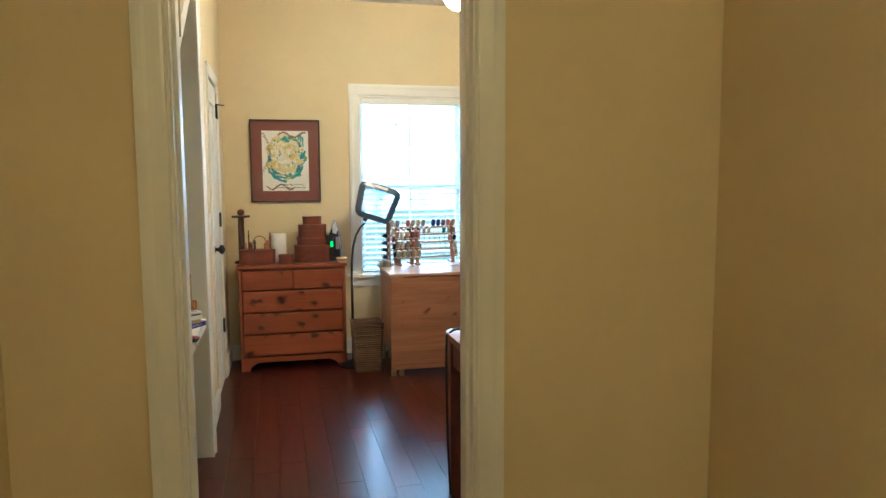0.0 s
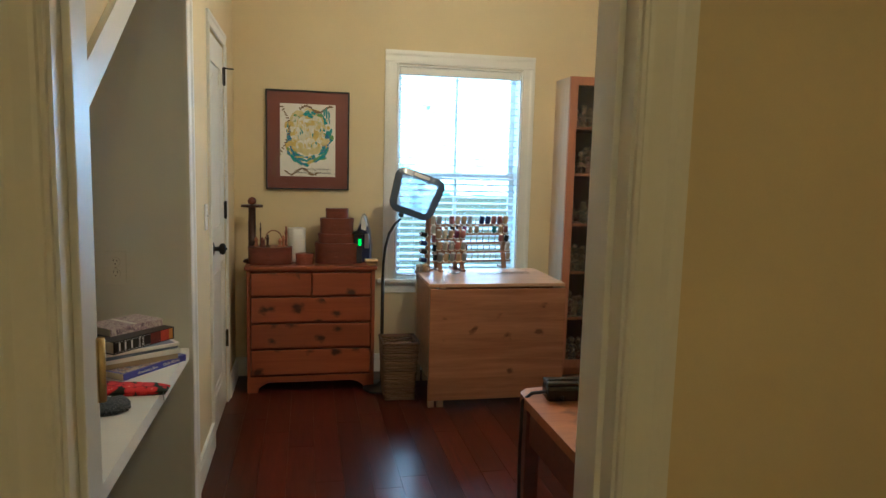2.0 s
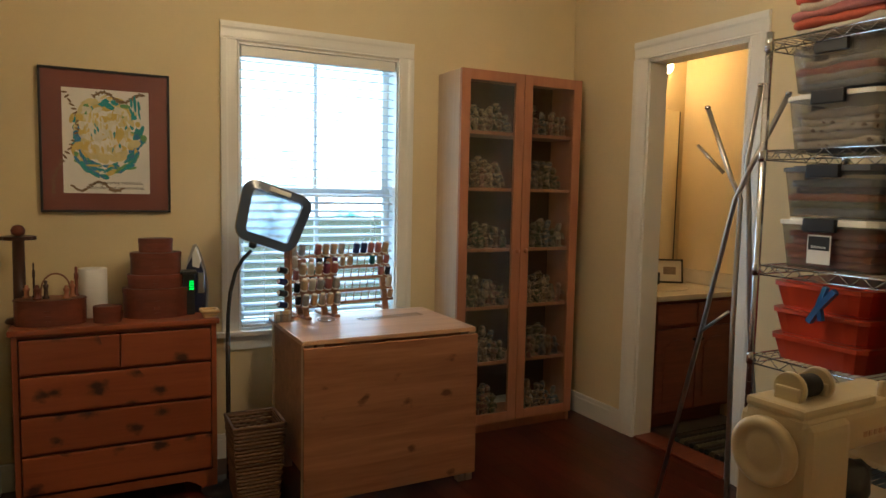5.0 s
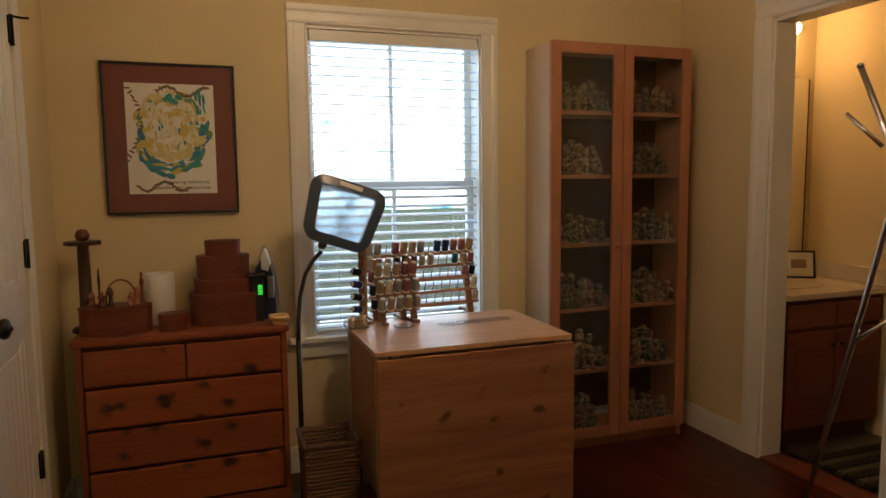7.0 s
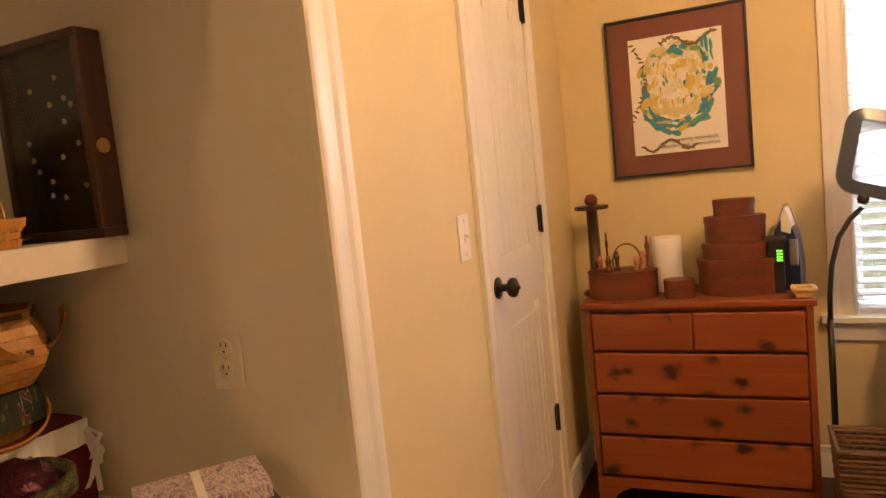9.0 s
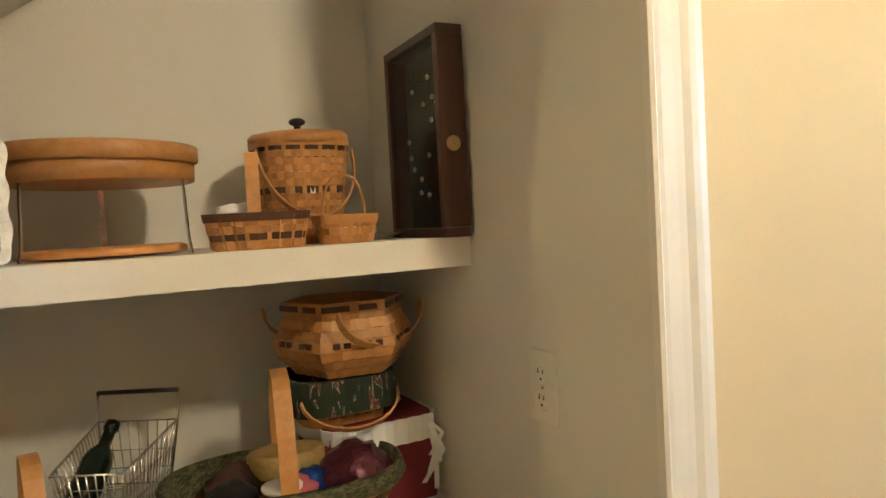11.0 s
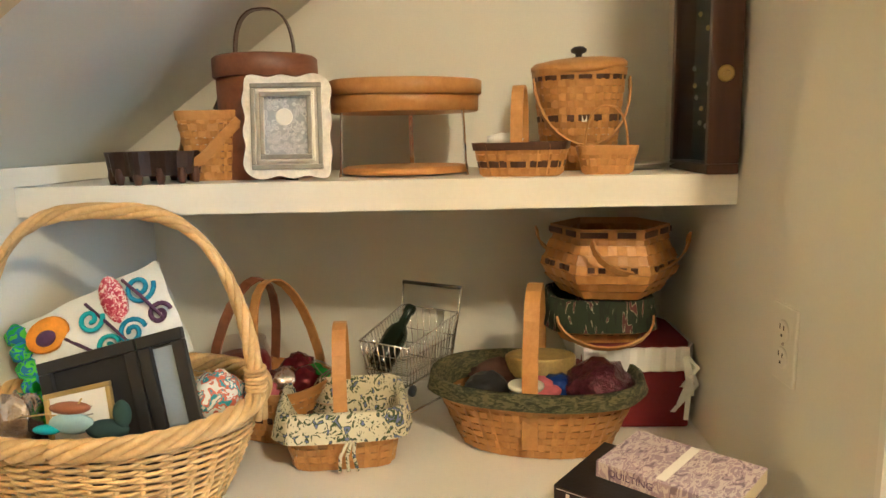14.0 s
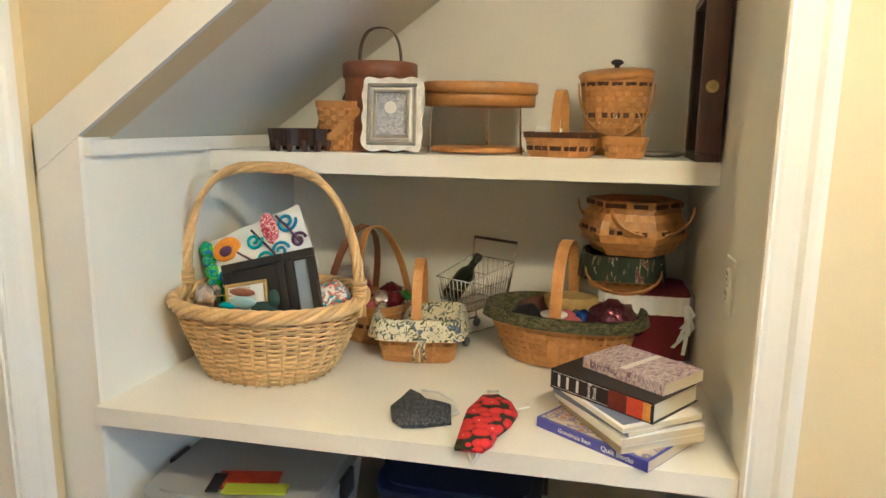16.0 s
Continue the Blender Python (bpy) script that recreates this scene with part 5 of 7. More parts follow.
for x in (-0.08, 0.095):
    for s in (-1, 1):
        bm = bm_new()
        lathe(bm, [(0.006, -0.005), (0.014, -0.004), (0.014, 0.004), (0.006, 0.005)], 12, m=pose(x, s * 0.05, 0.015, 90, 0, 0))
        tube(bm, [(x, s * 0.05, 0.015), (x, s * 0.05, 0.035)], 0.003, 5)
        part("wheel", bm, GREY, cart)
bt = thing("dark_bottle", 0, 0, 0, label="dark green bottle lying in the wire cart", category="bottle", m=pose(-0.785, 6.492, ZC + 0.128, 0, 0, -29) @ pose(0, 0, 0, 0, -52, 0) @ Matrix.Scale(1.12, 4))
bm = bm_new()
lathe(bm, [(0.022, 0), (0.024, 0.004), (0.024, 0.075), (0.020, 0.09), (0.010, 0.105), (0.009, 0.135), (0.012, 0.137), (0.012, 0.15), (0.009, 0.152)], 18)
part("glass_body", bm, mat("dark_bottle_glass", (0.008, 0.014, 0.008), 0.12, bump=0), bt)

# stack in the corner
rbx = thing("red_cloth_box", -0.86, 7.04, ZC, 0, "dark red cloth box with a white drawstring cuff", "cloth box")
REDC = mat("dark_red_cloth_box", (0.17, 0.012, 0.02), 0.85, vary=0.2, scale=12, bump=0.3)
bm = bm_new()
bx(bm, -0.115, 0.115, -0.115, 0.115, 0, 0.172, bev=0.008)
prism(bm, [(x, y) for x, y in outline(0.117, 0.117, 9, 40)], 0.168, 0.181, "z")
part("box", bm, REDC, rbx)
bm = bm_new()
band(bm, outline(0.119, 0.119, 9, 60), 0.128, 0.180, 0.004, 1.0, 1.012, 0.0024)
part("cuff", bm, CLOTHS, rbx, "gathered white cloth cuff")
bm = bm_new()
for k in range(5):
    strap(bm, [(0.115, 0.10, 0.165), (0.135 + 0.01 * math.sin(k), 0.11 + 0.012 * math.cos(k * 2), 0.14 - 0.012 * k), (0.14, 0.09 + 0.02 * math.sin(k * 1.7), 0.10 - 0.018 * k)], 0.010, 0.0015, (0.3, 1, 0))
part("tie", bm, CLOTHS, rbx)
gb = splint_basket("green_lined_basket", 0.095, 0.10, 0.075, "small splint basket with a striped green liner, on the red box", pose(-0.84, 6.975, ZC + 0.184), 4, 0.85, 4, 24)
STRIPE = pattern("striped_green_cloth", [(0, (0.010, 0.014, 0.008)), (0.40, (0.014, 0.026, 0.012)), (0.58, (0.40, 0.36, 0.26)), (0.6, (0.10, 0.03, 0.03))], 60, kind="NOISE", aspect=(1, 1, 0.15))
liner(gb, 0.10, 0.105, 4, 0.03, 0.095, 0.014, STRIPE, 9, 0.004)
bm = bm_new()
strap(bm, [(0.09 + 0.045 * math.sin(math.pi * k / 12), -0.10 * math.cos(math.pi * k / 12), 0.06 - 0.055 * math.sin(math.pi * k / 12)) for k in range(13)], 0.012, 0.004, (1, 0, 1))
part("handle", bm, MAPLE, gb)
hx = thing("hexagonal_basket", 0, 0, 0, label="wide brown-banded hexagonal splint basket stacked on top", category="basket", m=pose(-0.82, 6.995, ZC + 0.286, 0, 0, 22) @ Matrix.Scale(1.06, 4))


def hexring(r, count=42):
    pts = []
    for k in range(6):
        a, b = radians(60 * k), radians(60 * (k + 1))
        for j in range(count // 6):
            f = j / (count // 6)
            pts.append((r * ((1 - f) * math.cos(a) + f * math.cos(b)), r * ((1 - f) * math.sin(a) + f * math.sin(b))))
    return pts


bm, bd = bm_new(), bm_new()
prof = [(0.098, 0.0), (0.112, 0.018), (0.128, 0.036), (0.136, 0.054), (0.132, 0.072), (0.124, 0.09), (0.116, 0.108), (0.110, 0.126)]
for i, ((r0, z0), (r1, z1)) in enumerate(zip(prof, prof[1:])):
    band(bm, hexring(r0), z0, z1 - 0.001, 0.0015, 1.0, r1 / r0, 0.0016, i)
    if i == 3:
        for k, (x, y) in enumerate(hexring(r0)):
            if k % 7 in (1, 2, 4, 5):
                q = hexring(r0)[(k + 1) % 42]
                mx, my = (x + q[0]) / 2, (y + q[1]) / 2
                bx(bd, -0.0062, 0.0062, -0.003, 0.003, z0 + 0.004, z1 - 0.004, m=Matrix.Translation((mx * 1.008, my * 1.008, 0)) @ Matrix.Rotation(math.atan2(q[1] - y, q[0] - x), 4, "Z"))
for k, (x, y) in enumerate(hexring(0.118)):
    if k % 7 in (0, 1, 2, 4, 5):
        q = hexring(0.118)[(k + 1) % 42]
        bx(bd, -0.0085, 0.0085, -0.002, 0.002, 0.122, 0.133, m=Matrix.Translation(((x + q[0]) / 2 * 1.012, (y + q[1]) / 2 * 1.012, 0)) @ Matrix.Rotation(math.atan2(q[1] - y, q[0] - x), 4, "Z"))
tagged(part("weave", bm, MAPLE, hx), kind="stuff")
tagged(part("dark_weave", bd, MAPLED, hx), kind="stuff")
bm = bm_new()
band(bm, hexring(0.113), 0.118, 0.138, 0.005)
part("rim", bm, MAPLE, hx)
bm = bm_new()
prism(bm, hexring(0.095), 0.001, 0.008, "z")
part("bottom", bm, MAPLE, hx)
for s in (-1, 1):
    bm = bm_new()
    strap(bm, [(s * (0.108 + 0.012 * math.sin(math.pi * k / 12)), -0.108 * math.cos(math.pi * k / 12), 0.122 - 0.068 * math.sin(math.pi * k / 12)) for k in range(13)], 0.014, 0.004, (1, 0, s))
    part("handle", bm, MAPLE, hx)

# ---- on the shelf ----
mold = thing("cake_mold", -0.655, 6.095, ZS, 0, "dark fluted metal cake mould on little feet", "cake mould")
bm = bm_new()
N = 60
ring = [((0.078 + 0.006 * math.cos(10 * 2 * math.pi * k / N)) * math.cos(2 * math.pi * k / N), (0.078 + 0.006 * math.cos(10 * 2 * math.pi * k / N)) * math.sin(2 * math.pi * k / N)) for k in range(N)]
band(bm, ring, 0.016, 0.060, 0.003, 0.96, 1.03)
prism(bm, [(x * 0.93, y * 0.93) for x, y in ring], 0.022, 0.04, "z")
part("body", bm, mat("dark_tin", (0.05, 0.03, 0.025), 0.4, 0.6, vary=0.3, scale=30, bump=0.2), mold)
for k in range(12):
    bm = bm_new()
    a = 2 * math.pi * k / 12
    lathe(bm, [(0.006, 0), (0.009, 0.012), (0.007, 0.03)], 8, c=(0.076 * math.cos(a), 0.076 * math.sin(a), 0))
    part("foot", bm, DARKW, mold)
ub = splint_basket("upright_basket", 0.056, 0.060, 0.135, "small upright honey splint basket with a lowered handle", pose(-0.72, 6.187, ZS, 0, 0, 10), 7, 0.74, 9, 24)
bm = bm_new()
strap(bm, [(0.060, 0.062, 0.115), (0.066, 0.03, 0.085), (0.064, -0.01, 0.045), (0.058, -0.05, 0.02), (0.02, -0.064, 0.03), (-0.04, -0.062, 0.08)], 0.020, 0.004, (0.4, -0.6, 0.7))
part("handle", bm, MAPLE, ub)

tb = thing("round_bentwood_box", -0.765, 6.288, ZS, 0, "tall round bentwood box with a lid and dark swing handle", "box")
bm = bm_new()
lathe(bm, [(0.095, 0), (0.098, 0.003), (0.098, 0.20)], 36)
part("body", bm, CHAIRW, tb)
bm = bm_new()
lathe(bm, [(0.102, 0.198), (0.104, 0.200), (0.104, 0.236), (0.098, 0.241)], 36)
part("lid", bm, CHAIRW, tb)
bm = bm_new()
strap(bm, [(0.01, -0.106, 0.14)] + arch(0.060, 0.235, 0.335, 16) + [(0.01, 0.106, 0.14)], 0.020, 0.003, (1, 0, 0))
part("handle", bm, DARKW, tb)

pf = thing("pewter_photo_frame", 0, 0, 0, label="scalloped white and pewter photo frame with a patterned insert", category="photo frame", m=pose(-0.625, 6.36, ZS + 0.003, 0, -8, 4))
N = 96
pts = []
for k in range(N):
    x, y = outline(0.080, 0.094, 9, N)[k]
    s = 1 + 0.030 * math.sin(2 * math.pi * 12 * k / N + 0.6) + 0.05 * (abs(x) / 0.08 * abs(y) / 0.094) ** 3
    pts.append((x * s, y * s + 0.098))
bm = bm_new()
prism(bm, pts, -0.004, 0.003, "x")
part("back_rim", bm, mat("chalk_white_metal", (0.82, 0.80, 0.76), 0.5, 0.1, vary=0.2, scale=40), pf)
for sa, sb, x0, x1, mt in ((0.066, 0.080, 0.003, 0.010, PEWTER), (0.052, 0.066, 0.008, 0.014, WHITEP), (0.048, 0.062, 0.013, 0.017, PEWTER)):
    bm = bm_new()
    for a, b, c, d in ((-sa, sa, sb - 0.009, sb), (-sa, sa, -sb, -sb + 0.009), (-sa, -sa + 0.009, -sb + 0.009, sb - 0.009), (sa - 0.009, sa, -sb + 0.009, sb - 0.009)):
        bx(bm, x0, x1, a, b, c + 0.098, d + 0.098, bev=0.002)
    part("moulding", bm, mt, pf)
bm = bm_new()
bx(bm, 0.003, 0.007, -0.045, 0.045, 0.098 - 0.058, 0.098 + 0.058)
part("insert", bm, pattern("grey_lattice_paper", [(0, (0.55, 0.56, 0.60)), (0.33, (0.28, 0.30, 0.36)), (0.42, (0.62, 0.63, 0.66)), (0.55, (0.35, 0.37, 0.42))], 105, 0.3), pf)
bm = bm_new()
lathe(bm, [(0.016, 0), (0.015, 0.0006)], 16, m=pose(0.0072, -0.004, 0.115, 0, 90, 0))
part("emblem", bm, PAPER, pf)
bm = bm_new()
bx(bm, -0.030, -0.025, -0.012, 0.012, 0.0, 0.10, m=pose(0, 0, 0, 0, -8, 0))
part("easel", bm, BLACK, pf)

cs = thing("cake_stand_box", -0.80, 6.565, ZS, 0, "round bentwood tray raised on chrome legs over a plate", "tray stand")
bm = bm_new()
lathe(bm, [(0.128, 0.0), (0.130, 0.002), (0.130, 0.010), (0.122, 0.014)], 40, c=(0.02, 0, 0.004), m=None)
part("plate", bm, MAPLE, cs)
bm = bm_new()
lathe(bm, [(0.148, 0.125), (0.152, 0.127), (0.153, 0.160), (0.150, 0.162)], 44)
part("tray", bm, MAPLE, cs)
bm = bm_new()
lathe(bm, [(0.153, 0.160), (0.157, 0.163), (0.157, 0.188), (0.150, 0.191)], 44, m=pose(0, 0, 0, -0.8, 1.5, 0))
part("lid", bm, MAPLE, cs)
for x, y in ((0.09, -0.118), (0.09, 0.122), (-0.14, 0.0)):
    bm = bm_new()
    strap(bm, [(x * 1.05, y * 1.05, 0.0), (x * 1.02, y * 1.02, 0.03), (x, y, 0.10), (x * 0.98, y * 0.98, 0.14)], 0.010 if x < 0 else 0.005, 0.003, (-y, x, 0))
    part("leg", bm, CHROME, cs)

rbk = splint_basket("bread_basket", 0.058, 0.085, 0.062, "small rectangular splint basket with a dark rim and handle", pose(-0.665, 6.797, ZS, 0, 0, -12), 8, 0.86, 4, 26, dark=(1,), rim=MAPLED, rimh=0.014)
handle(rbk, [(p[0], p[1] - 0.004, p[2]) for p in arch(0.05, 0.02, 0.165, axis="x")], 0.022, (0, 1, 0))
crumple("tissue_wad", (-0.67, 6.765, ZS + 0.062), 0.022, CLOTHS, "white tissue in the small basket", "tissue", (1, 1.6, 0.8), 33)
pail = splint_basket("lidded_pail_basket", 0.088, 0.092, 0.205, "tall splint pail basket with a wooden lid and black knob", pose(-0.845, 6.93, ZS), 3, 0.78, 14, 34, dark=(7, 13), rimh=0.014)
bm = bm_new()
lathe(bm, [(0.092, 0), (0.100, 0.004), (0.100, 0.012), (0.09, 0.020), (0.05, 0.026), (0.01, 0.028)], 36, m=pose(0.002, 0.0, 0.205, 0, 0, 0) @ pose(0, 0, 0, 3, 6, 0))
lid = part("lid", bm, MAPLE, pail, "domed honey wood lid")
bm = bm_new()
lathe(bm, [(0.007, 0.0), (0.007, 0.008), (0.016, 0.012), (0.017, 0.018), (0.010, 0.023)], 16, c=(0.0, 0, 0.231))
part("lid_knob", bm, BLACK, lid)
bm = bm_new()
strap(bm, [(0.04 + 0.075 * math.sin(math.pi * k / 16), -0.098 * math.cos(math.pi * k / 16), 0.185 - 0.135 * math.sin(math.pi * k / 16)) for k in range(17)], 0.013, 0.004, (1, 0, 0.7))
part("handle", bm, MAPLE, pail)
for k in range(7):
    bm = bm_new()
    bx(bm, 0.077, 0.081, -0.06 + k * 0.02 - 0.005, -0.06 + k * 0.02 + 0.005, 0.098, 0.112)
    if k % 2:
        part("inlay", bm, PAPER if k == 3 else MAPLE, pail)
    else:
        bm.free()
sb = splint_basket("tiny_basket", 0.046, 0.052, 0.052, "tiny honey splint basket with a thin wire-like hoop handle", pose(-0.665, 6.955, ZS, 0, 0, -6), 8, 0.82, 3, 18, rimh=0.016)
bm = bm_new()
tube(bm, arch(0.040, 0.03, 0.125), 0.0026, 6)
part("handle", bm, MAPLE, sb)
dish = thing("metal_dish", -0.80, 7.045, ZS, 0, "flat tarnished metal dish on the shelf", "dish")
bm = bm_new()
lathe(bm, [(0.05, 0), (0.075, 0.010), (0.080, 0.013), (0.072, 0.012), (0.05, 0.005)], 28, sx=0.8)
part("bowl", bm, STEEL, dish)

case = thing("shadow_box", -0.685, 7.138, ZS, -2, "dark walnut shadow box with a glass front and brass latch", "display case")
HB, WB, TB = 0.385, 0.128, 0.027
for a, b, c, d in ((-WB, WB, 0, 0.018), (-WB, WB, HB - 0.018, HB), (-WB, -WB + 0.018, 0.018, HB - 0.018), (WB - 0.018, WB, 0.018, HB - 0.018)):
    bm = bm_new()
    bx(bm, a, b, -TB, TB, c, d, bev=0.003)
    part("side_panel", bm, DARKW, case)
bm = bm_new()
bx(bm, -WB + 0.015, WB - 0.015, TB - 0.008, TB - 0.002, 0.015, HB - 0.015)
part("back_panel", bm, DARKW, case)
bm = bm_new()
bx(bm, -WB + 0.017, WB - 0.017, TB - 0.014, TB - 0.009, 0.017, HB - 0.017)
part("velvet", bm, mat("black_velvet", (0.012, 0.014, 0.012), 0.95), case)
bm = bm_new()
bx(bm, -WB + 0.016, WB - 0.016, -TB + 0.006, -TB + 0.009, 0.016, HB - 0.016)
part("pane", bm, CABGLASS, case)
rp_ = random.Random(9)
for k in range(16):
    bm = bm_new()
    lathe(bm, [(0.004, 0), (0.006, 0.003), (0.002, 0.006)], 8, m=pose(rp_.uniform(-0.10, 0.11), TB - 0.015, rp_.uniform(0.06, HB - 0.05), 90, 0, 0))
    part("pin", bm, BRASS if k % 2 else STEEL, case)
bm = bm_new()
lathe(bm, [(0.014, 0), (0.0145, 0.0015), (0.011, 0.003)], 14, m=pose(WB, -0.002, 0.17, 0, 90, 0))
lathe(bm, [(0.005, 0), (0.006, 0.004), (0.003, 0.007)], 10, m=pose(WB + 0.002, -0.002, 0.17, 0, 90, 0))
part("latch", bm, BRASS, case)

# ---- books and masks at the front ----
INK = mat("white_lettering", (0.8, 0.8, 0.78), 0.6, bump=0)


def book(name, c, rz, l, w, h, cover, label, spine="", ink=INK, size=0.012, hard=False, tilt=(0, 0), art=None):
    """A lying book; the spine runs along its own +x side, l long along y, w deep along -x."""
    th = thing(name, 0, 0, 0, label=label, category="book", group="stack of sewing books", m=pose(*c, 0, 0, rz) @ pose(0, 0, 0, tilt[0], tilt[1], 0))
    o = 0.004 if hard else 0.0006
    t = 0.0022 if hard else 0.0006
    bm = bm_new()
    bx(bm, -w / 2 + o, w / 2 - 0.002, -l / 2 + o, l / 2 - o, t, h - t)
    part("page_block", bm, PAGES, th)
    bm = bm_new()
    bx(bm, -w / 2, w / 2, -l / 2, l / 2, 0, t)
    bx(bm, -w / 2, w / 2, -l / 2, l / 2, h - t, h)
    bx(bm, w / 2 - 0.001, w / 2 + 0.0012, -l / 2, l / 2, 0, h, bev=0.0008)
    part("cover", bm, cover, th)
    if spine:
        for k, (txt, y, sz) in enumerate(spine):
            writing("spine_title", txt, sz, ink, th, pose(w / 2 + 0.0014, y, h / 2, 90, 0, 90))
    for (x0, x1, y0, y1, mt) in (art or ()):
        bm = bm_new()
        bx(bm, x0, x1, y0, y1, h, h + 0.0006)
        part("cover_print", bm, mt, th)
    return th


BLUEC = mat("blue_cover", (0.065, 0.07, 0.40), 0.4, vary=0.1)
PATCH = pattern("patchwork_print", [(0, (0.35, 0.18, 0.14)), (0.3, (0.50, 0.40, 0.32)), (0.45, (0.22, 0.20, 0.28)), (0.6, (0.55, 0.48, 0.40))], 40, 0.45)
BLACKC = mat("black_cover", (0.014, 0.013, 0.015), 0.3, vary=0.1)
MAUVE = pattern("mauve_quilt_print", [(0, (0.20, 0.14, 0.19)), (0.38, (0.40, 0.30, 0.36)), (0.48, (0.60, 0.52, 0.52)), (0.58, (0.34, 0.25, 0.32))], 42, 0.4, kind="NOISE", aspect=(1, 2.2, 1))
SLATE = mat("slate_cover", (0.16, 0.20, 0.30), 0.4, vary=0.2, scale=20)
TAN = mat("tan_cover", (0.46, 0.37, 0.25), 0.6, vary=0.1)
RED = mat("red_picture", (0.55, 0.06, 0.03), 0.35, vary=0.3, scale=25)
AMBER = mat("amber_picture", (0.62, 0.30, 0.06), 0.35, vary=0.3, scale=25)
z = ZC
book("quilt_block_book", (-0.25, 6.945, z), -35, 0.262, 0.17, 0.022, BLUEC, "blue-spined patchwork quilting book at the bottom of the pile", (("Grandma's Best", -0.035, 0.0125), ("Quilt Blocks", 0.065, 0.0145)), art=((-0.082, 0.078, -0.125, 0.125, PATCH),))
z += 0.0226
book("craft_magazine", (-0.275, 6.975, z), -60, 0.245, 0.19, 0.018, TAN, "thick tan paperback craft magazine in the pile", tilt=(0, 0))
z += 0.018
book("craft_magazine", (-0.27, 6.97, z), -58, 0.25, 0.19, 0.016, PAPER, "thick white paperback craft magazine in the pile")
z += 0.016
book("pattern_booklet", (-0.275, 6.965, z), -52, 0.24, 0.185, 0.010, SLATE, "thin slate blue pattern booklet in the pile", art=((-0.07, 0.05, -0.09, 0.06, PAPER), (-0.06, 0.04, -0.08, 0.05, TAN)))
z += 0.0106
book("pattern_booklet", (-0.27, 6.965, z), -56, 0.245, 0.185, 0.010, PAPER, "thin white pattern booklet in the pile", art=((0.0, 0.085, -0.10, 0.11, SLATE),))
z += 0.0106
sewing = book("sewing_book", (-0.285, 6.962, z), -36, 0.245, 0.17, 0.042, BLACKC, "black hardback sewing book with a red picture on its spine", (), hard=True)
writing("spine_title", "Sewing", 0.0125, INK, sewing, pose(0.0872, -0.024, 0.021, 90, 0, 90) @ pose(0, 0, 0, 0, 0, 90))
writing("spine_title", "Book", 0.0125, INK, sewing, pose(0.0872, -0.010, 0.021, 90, 0, 90) @ pose(0, 0, 0, 0, 0, 90))
for y in (-0.10, -0.078):
    bm = bm_new()
    bx(bm, 0.0862, 0.0868, y - 0.003, y + 0.003, 0.008, 0.034)
    part("spine_bar", bm, INK, sewing)
for y0, y1, mt in ((0.022, 0.062, mat("dark_red_picture", (0.16, 0.02, 0.015), 0.35, vary=0.4, scale=30)), (0.064, 0.10, RED), (0.100, 0.116, AMBER)):
    bm = bm_new()
    bx(bm, 0.0862, 0.0868, y0, y1, 0.003, 0.039)
    part("spine_picture", bm, mt, sewing)
for zz in (0.0045, 0.0375):
    bm = bm_new()
    bx(bm, 0.0862, 0.0866, -0.118, 0.118, zz - 0.0004, zz + 0.0004)
    part("spine_rule", bm, INK, sewing)
bm = bm_new()
bx(bm, 0.0862, 0.0868, -0.056, -0.050, 0.008, 0.034)
part("spine_bar", bm, INK, sewing)
z += 0.0424
quilt = book("quilting_book", (-0.30, 6.998, z), -40, 0.20, 0.135, 0.024, MAUVE, "mauve quilt-patterned paperback on top of the pile", (("QUILTING", -0.045, 0.015),), ink=mat("purple_ink", (0.12, 0.07, 0.14), 0.6, bump=0), art=((-0.064, 0.062, -0.01, 0.004, PAPER),))

GREYM = pattern("grey_weave_cloth", [(0, (0.25, 0.25, 0.26)), (0.30, (0.04, 0.045, 0.055)), (0.55, (0.02, 0.022, 0.03))], 190, 0.9, aspect=(1, 3, 1))
POPPY = pattern("red_flower_cloth", [(0, (0.75, 0.40, 0.30)), (0.10, (0.62, 0.03, 0.03)), (0.46, (0.50, 0.015, 0.02)), (0.60, (0.015, 0.02, 0.01))], 35, 0.9)


def mask(name, c, rz, prof, material, label, crease=0.006, layers=2):
    """A folded cloth face mask, lying flat: a puffed outline in two layers."""
    th = thing(name, 0, 0, 0, label=label, category="face mask", m=pose(*c, 0, 0, rz))
    cx, cy = sum(p[0] for p in prof) / len(prof), sum(p[1] for p in prof) / len(prof)
    for layer in range(layers):
        bm = bm_new()
        z0 = 0.001 + layer * 0.007
        rings = []
        fine = []
        for p, q in zip(prof, prof[1:] + prof[:1]):
            for k in range(6):
                fine.append((p[0] + (q[0] - p[0]) * k / 6, p[1] + (q[1] - p[1]) * k / 6))
        for s, dz in ((1.0, 0.0), (1.0, 0.004), (0.85, 0.010), (0.5, 0.013), (0.02, 0.013)):
            rings.append([bm.verts.new((cx + (x - cx) * s + layer * 0.006, cy + (y - cy) * s, z0 + dz + crease * s * math.sin(3 * math.atan2(y - cy, x - cx)) * (0.3 if dz else 0))) for x, y in fine])
        n = len(fine)
        for a, b in zip(rings, rings[1:]):
            for k in range(n):
                f = bm.faces.new((a[k], a[(k + 1) % n], b[(k + 1) % n], b[k]))
                f.smooth = True
        bm.faces.new(rings[0])
        part("fold", bm, material, th)
    return th


def loop(th, pts, r=0.0025):
    bm = bm_new()
    tube(bm, pts, r, 6)
    part("elastic_loop", bm, CLOTHS, th, "white elastic ear loop")


